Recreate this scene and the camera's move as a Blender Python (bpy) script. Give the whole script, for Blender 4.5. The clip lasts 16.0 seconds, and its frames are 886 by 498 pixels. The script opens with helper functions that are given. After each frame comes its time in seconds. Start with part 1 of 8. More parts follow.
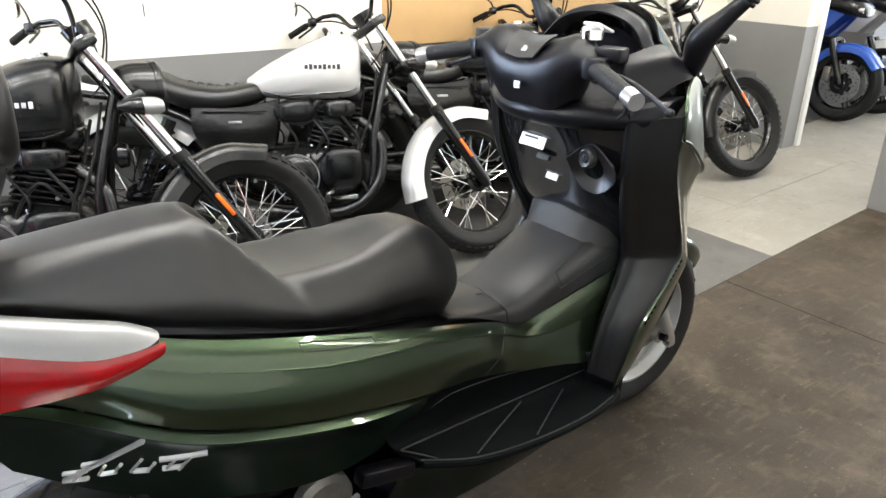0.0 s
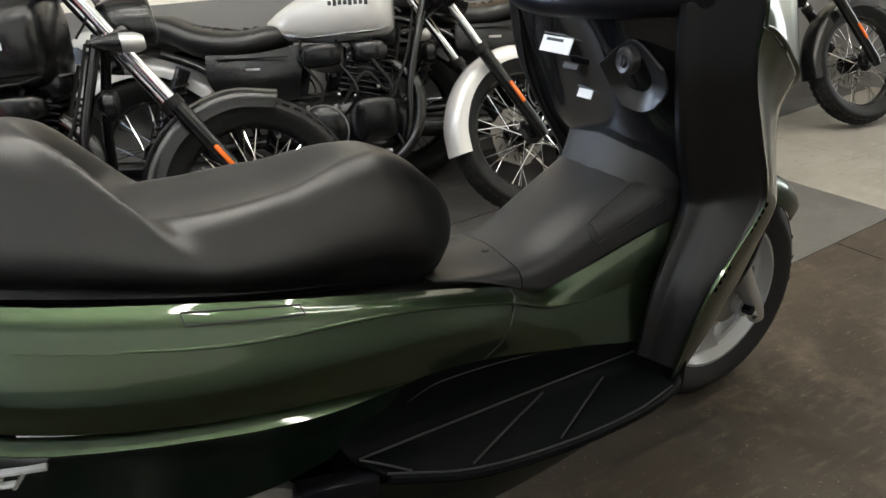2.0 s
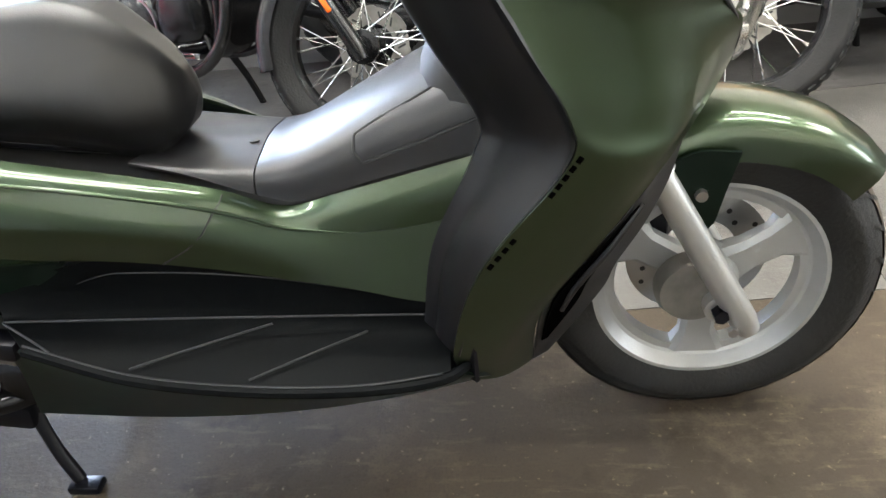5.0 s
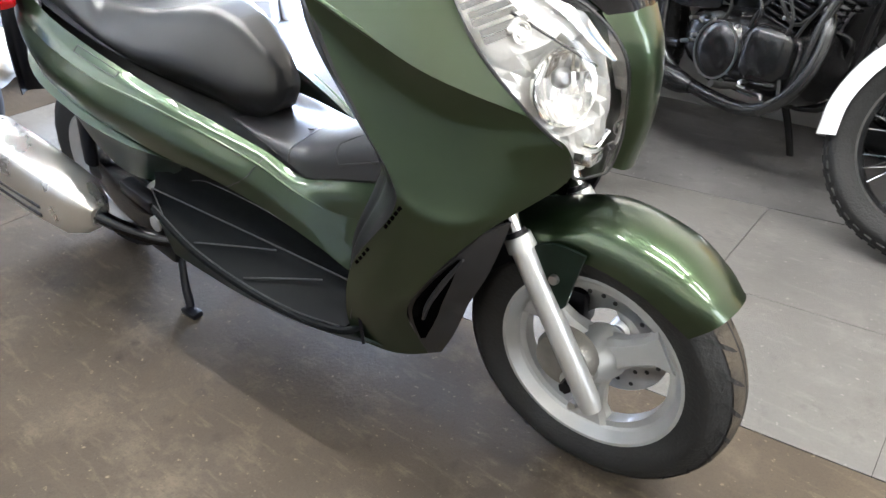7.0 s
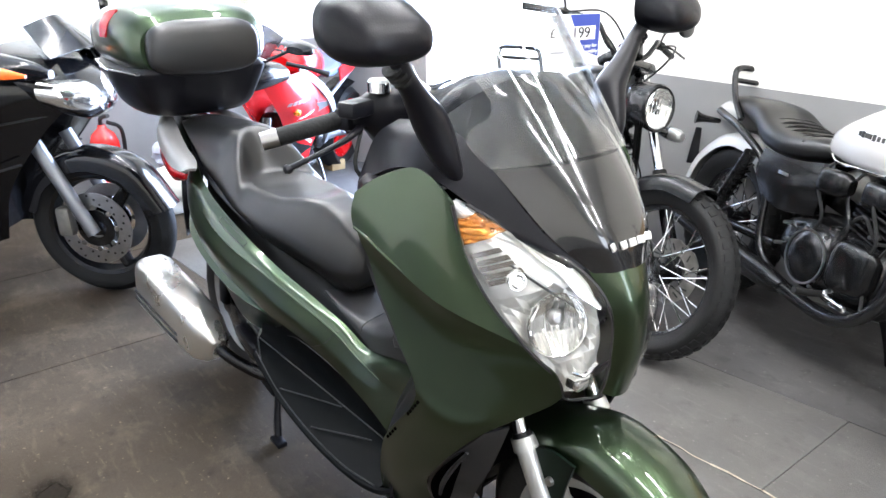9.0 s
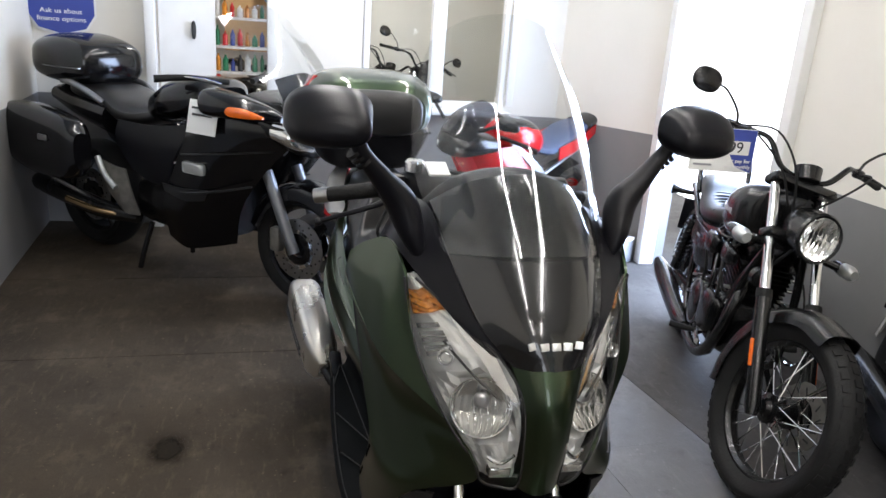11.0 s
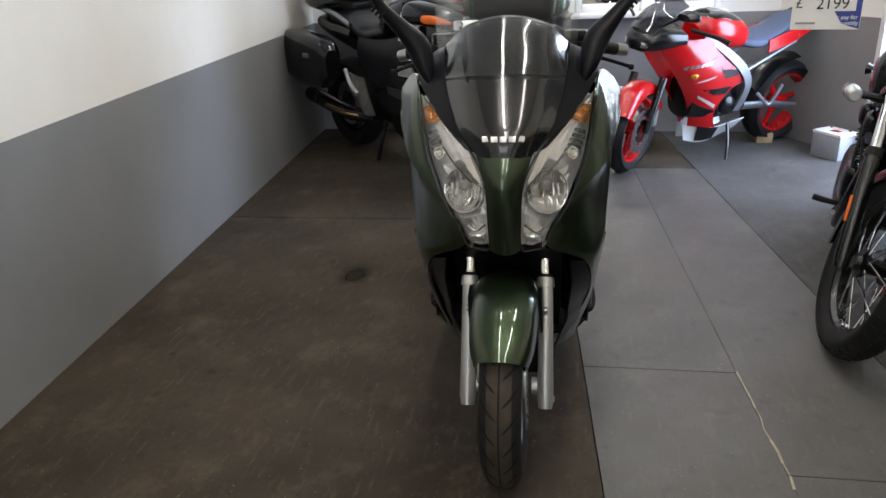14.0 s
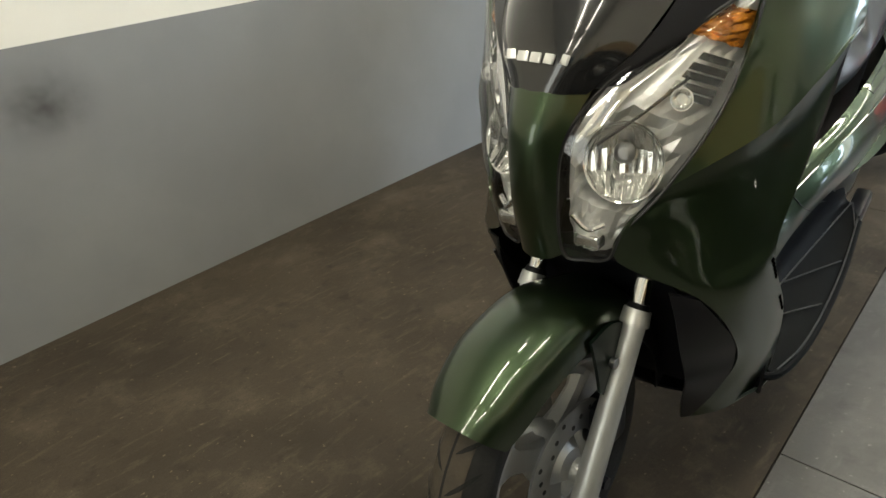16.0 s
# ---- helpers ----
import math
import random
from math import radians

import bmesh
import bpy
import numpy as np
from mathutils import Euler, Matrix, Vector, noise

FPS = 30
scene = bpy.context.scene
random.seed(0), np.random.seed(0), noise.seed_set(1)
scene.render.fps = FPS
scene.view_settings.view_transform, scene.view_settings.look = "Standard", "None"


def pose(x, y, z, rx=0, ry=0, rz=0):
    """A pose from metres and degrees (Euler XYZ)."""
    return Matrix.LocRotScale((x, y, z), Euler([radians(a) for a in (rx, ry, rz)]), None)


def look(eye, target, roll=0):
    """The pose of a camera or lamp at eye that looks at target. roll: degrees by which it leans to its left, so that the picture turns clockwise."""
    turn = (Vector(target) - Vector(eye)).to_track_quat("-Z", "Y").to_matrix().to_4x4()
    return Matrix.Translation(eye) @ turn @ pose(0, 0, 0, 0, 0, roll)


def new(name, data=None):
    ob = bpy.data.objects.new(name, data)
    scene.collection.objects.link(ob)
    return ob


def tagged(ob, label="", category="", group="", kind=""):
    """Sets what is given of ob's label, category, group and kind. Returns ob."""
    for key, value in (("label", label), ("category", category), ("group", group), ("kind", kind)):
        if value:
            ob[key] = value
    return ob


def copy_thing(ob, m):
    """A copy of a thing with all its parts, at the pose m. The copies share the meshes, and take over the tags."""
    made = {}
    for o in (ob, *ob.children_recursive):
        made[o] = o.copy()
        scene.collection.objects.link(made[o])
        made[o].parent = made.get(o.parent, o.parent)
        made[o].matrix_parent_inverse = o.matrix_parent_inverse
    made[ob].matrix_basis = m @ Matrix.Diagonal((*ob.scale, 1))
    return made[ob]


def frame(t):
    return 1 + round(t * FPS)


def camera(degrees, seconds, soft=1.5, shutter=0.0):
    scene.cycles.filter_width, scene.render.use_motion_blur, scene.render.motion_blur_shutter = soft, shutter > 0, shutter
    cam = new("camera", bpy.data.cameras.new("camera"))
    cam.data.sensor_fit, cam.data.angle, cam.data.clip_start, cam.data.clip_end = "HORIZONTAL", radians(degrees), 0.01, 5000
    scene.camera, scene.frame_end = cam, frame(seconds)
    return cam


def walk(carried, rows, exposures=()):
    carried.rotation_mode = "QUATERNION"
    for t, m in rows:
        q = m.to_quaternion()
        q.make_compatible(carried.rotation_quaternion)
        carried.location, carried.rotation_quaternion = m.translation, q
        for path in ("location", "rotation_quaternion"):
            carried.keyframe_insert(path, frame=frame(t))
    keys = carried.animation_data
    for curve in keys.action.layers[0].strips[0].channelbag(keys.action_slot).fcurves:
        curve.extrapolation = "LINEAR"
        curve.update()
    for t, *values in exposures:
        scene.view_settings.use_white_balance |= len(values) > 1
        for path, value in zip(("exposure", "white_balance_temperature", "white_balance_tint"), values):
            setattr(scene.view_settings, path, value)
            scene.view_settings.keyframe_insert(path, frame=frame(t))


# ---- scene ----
from mathutils import bvhtree

cam = camera(62.4, 16.0)
PATH = [
    (0, (-1.58, -1.147, 1.255), (-0.454, 0.315, 0.486), 1.4),
    (0.5, (-1.576, -1.152, 1.315), (-0.417, 0.347, 0.675), 2.3),
    (1, (-1.539, -1.156, 1.301), (-0.438, 0.388, 0.665), 1.3),
    (1.5, (-1.379, -1.086, 1.232), (-0.383, 0.457, 0.441), -1.6),
    (2, (-1.242, -0.981, 1.059), (-0.346, 0.604, 0.232), -2.5),
    (2.5, (-1.095, -0.966, 0.91), (-0.46, 0.684, -0.026), -4.9),
    (3, (-0.917, -0.999, 0.824), (-0.653, 0.742, -0.123), -11.2),
    (3.5, (-0.771, -1.018, 0.833), (-0.616, 0.744, -0.1), -10.8),
    (4, (-0.602, -1.005, 0.861), (-0.606, 0.738, -0.119), -9.3),
    (4.5, (-0.402, -0.965, 0.896), (-0.508, 0.719, -0.177), -7.3),
    (4.7, (-0.351, -0.953, 0.919), (-0.497, 0.721, -0.167), -7.2),
    (7, (0.425, -0.942, 1.109), (-0.651, 0.37, 0.05), -1.7),
    (7.5, (0.564, -0.957, 1.173), (-0.735, 0.246, 0.243), -1.9),
    (8, (0.579, -0.937, 1.24), (-0.762, 0.258, 0.36), -2.4),
    (8.5, (0.575, -0.932, 1.293), (-0.769, 0.267, 0.422), -2.3),
    (9, (0.672, -0.887, 1.33), (-0.792, 0.246, 0.574), -0.5),
    (9.5, (0.757, -0.863, 1.389), (-0.871, 0.125, 0.777), -1.2),
    (9.7, (0.781, -0.855, 1.403), (-0.87, 0.1, 0.801), -0.4),
    (11.8, (1.282, -0.209, 1.377), (-0.609, -0.06, 0.744), 1.0),
    (12, (1.364, -0.178, 1.362), (-0.521, -0.077, 0.702), -0.8),
    (12.5, (1.518, -0.115, 1.327), (-0.337, -0.124, 0.579), -1.5),
    (13, (1.63, 0.014, 1.311), (-0.242, -0.164, 0.63), -0.7),
    (13.5, (1.686, 0.076, 1.311), (-0.17, -0.186, 0.613), -1.8),
    (14, (1.597, 0.143, 1.306), (-0.22, -0.19, 0.541), -2.9),
    (14.5, (1.36, 0.227, 1.257), (-0.409, -0.164, 0.41), -4.3),
    (15, (1.159, 0.388, 1.208), (-0.519, -0.293, 0.36), -6.0),
    (15.5, (1.004, 0.503, 1.157), (-0.475, -0.498, 0.256), -6.6),
    (15.7, (0.93, 0.539, 1.138), (-0.453, -0.62, 0.274), -6.8),
    (16, (0.745, 0.561, 1.105), (-0.505, -0.721, 0.212), -4.5),
]
EXPOSURES = [(0, 0.2, 6500, 9), (1, -0.1, 6500, 10), (1.6, -0.3, 6500, 10), (2.0, -0.55, 6700, 8), (2.5, -0.6, 6900, 7), (3.0, -0.55, 6900, 5), (3.6, 0.20, 6500, 7), (4.7, 0.80, 6500, 9), (7, 0.93, 6200, 11), (8.2, 0.8, 6150, 12), (8.8, 0.6, 6050, 12), (9.7, 0.33, 6000, 12), (11.8, -1.35, 6550, 13), (13, -1.35, 6500, 13), (14.5, -1.15, 6650, 8), (15.0, -1.0, 7050, 4), (15.5, -0.93, 7200, 3), (16, -0.88, 7250, 3)]
walk(cam, [(t, look(eye, target, roll)) for t, eye, target, roll in PATH], EXPOSURES)

# ---- world and light ----
world = bpy.data.worlds.new("daylight")
scene.world = world
world.use_nodes = True
wn = world.node_tree.nodes
sky = wn.new("ShaderNodeTexSky")
sky.sky_type, sky.sun_disc = "NISHITA", False
sky.sun_elevation, sky.sun_rotation = radians(40), radians(200)
world.node_tree.links.new(sky.outputs[0], wn["Background"].inputs[0])
wn["Background"].inputs[1].default_value = 0.15
sun_data = bpy.data.lights.new("sun", "SUN")
sun_data.energy, sun_data.angle, sun_data.color = 3.0, radians(0.5), (1.0, 0.95, 0.88)
sun = new("sun", sun_data)
sun.matrix_world = look((0, 9, 8), (0, 0, 0))

TUBE_Z, CEIL_Z = 2.62, 2.75


def area(name, m, sx, sy, watts, color):
    d = bpy.data.lights.new(name, "AREA")
    d.shape, d.size, d.size_y, d.energy, d.color = "RECTANGLE", sx, sy, watts, color
    ob = new(name, d)
    ob.matrix_world = m
    return ob


DAY = (0.53, 0.69, 1.0)
area("door_daylight", look((-2.42, 2.3, 1.05), (-2.42, 0.2, 0.5)), 1.0, 2.0, 240, DAY)
area("front_daylight", look((6.6, -0.4, 1.5), (0.0, 0.3, 0.5)), 3.2, 2.2, 155, (0.93, 0.96, 1.0))

# ---- materials ----
def mat(name, base, rough=0.5, metal=0.0, coat=0.0, vary=0.12, scale=9.0, bump=0.0, bump_scale=120.0, spec=0.5, stain=None, stain_scale=2.0, stain_amount=0.5):
    """A surface with fine grain and broad unevenness of colour and gloss."""
    m = bpy.data.materials.new(name)
    m.use_nodes = True
    nt = m.node_tree
    n, l = nt.nodes, nt.links
    b = n["Principled BSDF"]
    b.inputs["Metallic"].default_value = metal
    b.inputs["Coat Weight"].default_value = coat
    b.inputs["Coat Roughness"].default_value = 0.04
    b.inputs["Specular IOR Level"].default_value = spec
    tc = n.new("ShaderNodeTexCoord")
    big = n.new("ShaderNodeTexNoise")
    big.inputs["Scale"].default_value, big.inputs["Detail"].default_value = scale, 6
    l.new(tc.outputs["Object"], big.inputs["Vector"])
    ramp = n.new("ShaderNodeValToRGB")
    lo = [max(0.0, c * (1 - vary)) for c in base]
    hi = [min(1.0, c * (1 + vary)) for c in base]
    ramp.color_ramp.elements[0].position, ramp.color_ramp.elements[1].position = 0.3, 0.7
    ramp.color_ramp.elements[0].color = (*lo, 1)
    ramp.color_ramp.elements[1].color = (*hi, 1)
    l.new(big.outputs["Fac"], ramp.inputs["Fac"])
    col = ramp.outputs["Color"]
    if stain:
        sn = n.new("ShaderNodeTexNoise")
        sn.inputs["Scale"].default_value, sn.inputs["Detail"].default_value, sn.inputs["Roughness"].default_value = stain_scale, 8, 0.65
        l.new(tc.outputs["Object"], sn.inputs["Vector"])
        sr = n.new("ShaderNodeValToRGB")
        sr.color_ramp.elements[0].position, sr.color_ramp.elements[1].position = 0.48, 0.72
        sr.color_ramp.elements[0].color = (0, 0, 0, 1)
        sr.color_ramp.elements[1].color = (stain_amount,) * 3 + (1,)
        l.new(sn.outputs["Fac"], sr.inputs["Fac"])
        mx = n.new("ShaderNodeMix")
        mx.data_type = "RGBA"
        l.new(sr.outputs["Color"], mx.inputs["Factor"])
        l.new(col, mx.inputs[6])
        mx.inputs[7].default_value = (*stain, 1)
        col = mx.outputs[2]
    l.new(col, b.inputs["Base Color"])
    mr = n.new("ShaderNodeMapRange")
    mr.inputs["To Min"].default_value, mr.inputs["To Max"].default_value = max(0.02, rough * 0.85), min(1.0, rough * 1.15)
    l.new(big.outputs["Fac"], mr.inputs["Value"])
    l.new(mr.outputs["Result"], b.inputs["Roughness"])
    if bump:
        fine = n.new("ShaderNodeTexNoise")
        fine.inputs["Scale"].default_value, fine.inputs["Detail"].default_value = bump_scale, 4
        l.new(tc.outputs["Object"], fine.inputs["Vector"])
        bp = n.new("ShaderNodeBump")
        bp.inputs["Strength"].default_value, bp.inputs["Distance"].default_value = bump, 0.004
        l.new(fine.outputs["Fac"], bp.inputs["Height"])
        l.new(bp.outputs["Normal"], b.inputs["Normal"])
    return m


def glass(name, color, rough=0.02, base_gloss=0.04):
    """Thin clear plastic or glass: lets light through, with a gloss that grows at glancing angles."""
    m = bpy.data.materials.new(name)
    m.use_nodes = True
    n, l = m.node_tree.nodes, m.node_tree.links
    n.remove(n["Principled BSDF"])
    tr, gl, mx, fr = n.new("ShaderNodeBsdfTransparent"), n.new("ShaderNodeBsdfGlossy"), n.new("ShaderNodeMixShader"), n.new("ShaderNodeLayerWeight")
    pw, ma = n.new("ShaderNodeMath"), n.new("ShaderNodeMath")
    tr.inputs["Color"].default_value = (*color, 1)
    gl.inputs["Roughness"].default_value = rough
    pw.operation, ma.operation = "POWER", "MULTIPLY_ADD"
    pw.inputs[1].default_value, ma.inputs[1].default_value, ma.inputs[2].default_value = 4.0, 0.75, base_gloss
    l.new(fr.outputs["Facing"], pw.inputs[0])
    l.new(pw.outputs[0], ma.inputs[0])
    l.new(ma.outputs[0], mx.inputs[0])
    l.new(tr.outputs[0], mx.inputs[1])
    l.new(gl.outputs[0], mx.inputs[2])
    l.new(mx.outputs[0], n["Material Output"].inputs["Surface"])
    return m


def glow(name, color, strength):
    m = bpy.data.materials.new(name)
    m.use_nodes = True
    b = m.node_tree.nodes["Principled BSDF"]
    b.inputs["Base Color"].default_value = (0.8, 0.8, 0.8, 1)
    b.inputs["Emission Color"].default_value = (*color, 1)
    b.inputs["Emission Strength"].default_value = strength
    return m


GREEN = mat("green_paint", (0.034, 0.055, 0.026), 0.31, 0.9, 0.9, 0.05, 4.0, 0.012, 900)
# the body's green with shade put into its colour, for low panels and skirts
SHADEGREEN = mat("shaded_green_paint", (0.005, 0.010, 0.007), 0.30, 0.2, 0.0, 0.06, 4.0, 0.03, 700, 0.18)
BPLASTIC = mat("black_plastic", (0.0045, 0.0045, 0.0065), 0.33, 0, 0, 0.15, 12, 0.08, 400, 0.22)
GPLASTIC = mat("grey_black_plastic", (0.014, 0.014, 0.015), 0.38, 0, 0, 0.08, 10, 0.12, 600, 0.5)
SEATV = mat("seat_vinyl", (0.0052, 0.0052, 0.0055), 0.36, 0, 0, 0.08, 9, 0.05, 420, 0.62)
FOOTP = mat("black_floorboard_plastic", (0.0030, 0.0036, 0.0040), 0.55, 0, 0, 0.15, 12, 0.08, 400, 0.06)
BGLOSS = mat("black_gloss", (0.006, 0.006, 0.008), 0.14, 0.1, 0.8, 0.1, 8)
GGLOSS = mat("grey_gloss_cowl", (0.016, 0.016, 0.017), 0.16, 0.3, 0.8, 0.08, 6)
DUSTYR = mat("dusty_tyre_rubber", (0.009, 0.009, 0.009), 0.66, 0, 0, 0.35, 18, 0.4, 160)
RUBBER = mat("tyre_rubber", (0.009, 0.009, 0.009), 0.62, 0, 0, 0.25, 14, 0.4, 160, 0.25)
SILVER = mat("silver_paint", (0.50, 0.51, 0.50), 0.36, 0.7, 0.2, 0.06, 10, 0.08, 300)
WHEELS = mat("silver_wheel_paint", (0.42, 0.43, 0.43), 0.40, 0.5, 0.2, 0.08, 12, 0.06, 300)
SHIELDP = mat("satin_shield_plastic", (0.006, 0.006, 0.007), 0.30, 0, 0, 0.03, 10, 0.05, 600, 0.45)
HOLE = mat("dark_opening", (0.001, 0.001, 0.001), 0.9, 0, 0, 0.1, 9, 0, 100, 0.0)
TOURB = mat("black_tourer_paint", (0.004, 0.004, 0.005), 0.16, 0.0, 0.25, 0.1, 8, 0, 100, 0.35)
CHROME = mat("chrome", (0.78, 0.78, 0.78), 0.09, 1.0, 0, 0.04, 14)
STEEL = mat("brushed_steel", (0.45, 0.45, 0.45), 0.30, 1.0, 0, 0.12, 30, 0.1, 300)
ALLOY = mat("dull_cast_alloy", (0.23, 0.22, 0.20), 0.52, 0.7, 0, 0.25, 22, 0.3, 90)
MUFF = mat("muffler_cover", (0.66, 0.64, 0.60), 0.28, 0.85, 0.2, 0.05, 9)
RAILP = mat("grab_rail_paint", (0.30, 0.30, 0.30), 0.42, 0.5, 0.1, 0.05, 10, 0.06, 300)
RED = mat("red_tail_lens", (0.36, 0.003, 0.006), 0.2, 0, 0.25, 0.1, 16)
AMBER = mat("amber_lens", (0.80, 0.27, 0.03), 0.16, 0.70, 0.5, 0.45, 90, 0.5, 160)
REFLECT = mat("orange_reflector", (0.70, 0.13, 0.010), 0.25, 0, 0.4, 0.1, 60, 0.3, 400)
LAMPREF = mat("lamp_reflector", (0.86, 0.86, 0.84), 0.10, 0.92, 0.0, 0.04, 20, 0.05, 90)
BOWLREF = mat("satin_lamp_bowl", (0.84, 0.84, 0.82), 0.30, 0.58, 0.0, 0.10, 60, 0.25, 220)
LENS = glass("headlight_lens", (0.98, 0.98, 0.98), 0.02)
SCREEN = glass("clear_windscreen", (0.94, 0.95, 0.95), 0.03)
SMOKE = glass("smoked_windscreen", (0.40, 0.40, 0.42), 0.04)
MIRRORG = mat("mirror_glass", (0.85, 0.86, 0.87), 0.03, 1.0, 0, 0.01, 4)
LETTER = mat("silver_letters", (0.75, 0.75, 0.74), 0.25, 0.6, 0.3, 0.03, 30)
WHITEP = mat("white_tank_paint", (0.62, 0.62, 0.61), 0.22, 0.25, 0.8, 0.03, 6)
BLACKP = mat("satin_black_paint", (0.006, 0.006, 0.0065), 0.26, 0.1, 0.2, 0.1, 8, 0.05, 300)
REDP = mat("red_bike_paint", (0.46, 0.004, 0.006), 0.26, 0.0, 0.25, 0.06, 6)
BLUEP = mat("blue_bike_paint", (0.02, 0.09, 0.45), 0.22, 0.1, 0.8, 0.06, 6)
BLUESEAT = mat("blue_grey_vinyl", (0.055, 0.075, 0.125), 0.5, 0, 0, 0.1, 9, 0.4, 300)
FRAMEA = mat("polished_frame_alloy", (0.25, 0.26, 0.28), 0.45, 0.8, 0, 0.08, 14, 0.1, 200)
ENGINE = mat("black_engine_paint", (0.005, 0.005, 0.0055), 0.24, 0.2, 0.1, 0.3, 18, 0.15, 120, 0.4)
WALLW = mat("white_wall_paint", (0.78, 0.75, 0.68), 0.75, 0, 0, 0.02, 3, 0.10, 60, 0.3, (0.60, 0.57, 0.50), 1.3, 0.18)
WALLG = mat("grey_wall_paint", (0.215, 0.213, 0.212), 0.50, 0, 0, 0.05, 3, 0.10, 70, 0.4, (0.30, 0.30, 0.29), 2.2, 0.20)
TRIMW = mat("white_gloss_trim", (0.80, 0.80, 0.78), 0.35, 0, 0, 0.03, 7)
CEILM = mat("ceiling_white", (0.72, 0.72, 0.70), 0.85, 0, 0, 0.03, 4)


def concrete(name, base, dark, pale, rough=0.68, spec=0.22):
    """Worn floor: broad blotches, dark smears, pale flecks and scuffs, fine grit."""
    m = bpy.data.materials.new(name)
    m.use_nodes = True
    n, l = m.node_tree.nodes, m.node_tree.links
    b = n["Principled BSDF"]
    b.inputs["Specular IOR Level"].default_value = spec
    tc = n.new("ShaderNodeTexCoord")

    def noise(scale, detail, rgh, lo, hi, stretch=None, top=1.0):
        t = n.new("ShaderNodeTexNoise")
        t.inputs["Scale"].default_value, t.inputs["Detail"].default_value, t.inputs["Roughness"].default_value = scale, detail, rgh
        if stretch:
            mp = n.new("ShaderNodeMapping")
            mp.inputs["Rotation"].default_value = (0, 0, stretch[0])
            mp.inputs["Scale"].default_value = (1, stretch[1], 1)
            l.new(tc.outputs["Object"], mp.inputs["Vector"])
            l.new(mp.outputs["Vector"], t.inputs["Vector"])
        else:
            l.new(tc.outputs["Object"], t.inputs["Vector"])
        r = n.new("ShaderNodeMapRange")
        r.inputs["From Min"].default_value, r.inputs["From Max"].default_value, r.inputs["To Max"].default_value = lo, hi, top
        l.new(t.outputs["Fac"], r.inputs["Value"])
        return r.outputs["Result"]

    def over(fac, a, colour):
        x = n.new("ShaderNodeMix")
        x.data_type = "RGBA"
        l.new(fac, x.inputs["Factor"])
        if isinstance(a, tuple):
            x.inputs[6].default_value = (*a, 1)
        else:
            l.new(a, x.inputs[6])
        x.inputs[7].default_value = (*colour, 1)
        return x.outputs[2]

    c = over(noise(1.6, 7, 0.6, 0.35, 0.65, None, 0.8), base, dark)
    c = over(noise(4.5, 8, 0.7, 0.52, 0.72, None, 0.7), c, pale)
    c = over(noise(9.0, 6, 0.6, 0.56, 0.70, (0.6, 5.0), 0.45), c, pale)
    c = over(noise(14.0, 5, 0.6, 0.58, 0.75, None, 0.7), c, tuple(v * 0.6 for v in dark))
    c = over(noise(70.0, 3, 0.5, 0.66, 0.74, None, 0.6), c, tuple(min(1, v * 1.7) for v in pale))
    c = over(noise(210.0, 2, 0.5, 0.50, 0.75, None, 0.5), c, dark)
    l.new(c, b.inputs["Base Color"])
    l.new(noise(3.0, 6, 0.6, 0.3, 0.7), b.inputs["Roughness"])
    rr = n.new("ShaderNodeMapRange")
    rr.inputs["To Min"].default_value, rr.inputs["To Max"].default_value = rough - 0.12, rough + 0.12
    l.new(noise(3.0, 6, 0.6, 0.3, 0.7), rr.inputs["Value"])
    l.new(rr.outputs["Result"], b.inputs["Roughness"])
    bp = n.new("ShaderNodeBump")
    bp.inputs["Strength"].default_value, bp.inputs["Distance"].default_value = 0.35, 0.003
    l.new(noise(90.0, 5, 0.7, 0.2, 0.8), bp.inputs["Height"])
    l.new(bp.outputs["Normal"], b.inputs["Normal"])
    return m


BROWNF = concrete("brown_concrete", (0.062, 0.048, 0.033), (0.032, 0.025, 0.018), (0.120, 0.097, 0.068))
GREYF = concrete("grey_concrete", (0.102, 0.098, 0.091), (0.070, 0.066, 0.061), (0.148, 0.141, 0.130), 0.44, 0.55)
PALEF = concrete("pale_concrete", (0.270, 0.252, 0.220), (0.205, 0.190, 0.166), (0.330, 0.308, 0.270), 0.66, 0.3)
DARKF = concrete("worn_dark_concrete", (0.092, 0.088, 0.085), (0.058, 0.055, 0.053), (0.130, 0.125, 0.120), 0.70)
JOINT = mat("dark_joint", (0.030, 0.028, 0.025), 0.9, 0, 0, 0.3, 20)
PALEJOINT = mat("pale_joint_filler", (0.42, 0.37, 0.28), 0.85, 0, 0, 0.2, 30, 0.4, 90)
OIL = mat("old_oil_stain", (0.016, 0.012, 0.008), 0.7, 0, 0, 0.35, 9, 0, 120, 0.12)
PAPER = mat("white_card", (0.80, 0.80, 0.78), 0.6, 0, 0, 0.02, 6)
BLUEC = mat("blue_card", (0.035, 0.06, 0.30), 0.45, 0, 0, 0.04, 6)
GROOVE = mat("tread_groove", (0.004, 0.004, 0.004), 0.8, 0, 0, 0.2, 14)
CROWN = mat("dusty_brown_tread", (0.045, 0.035, 0.024), 0.75, 0, 0, 0.45, 16, 0.4, 160)
SOOT = mat("soot_mark", (0.05, 0.047, 0.04), 0.7, 0, 0, 0.3, 12)


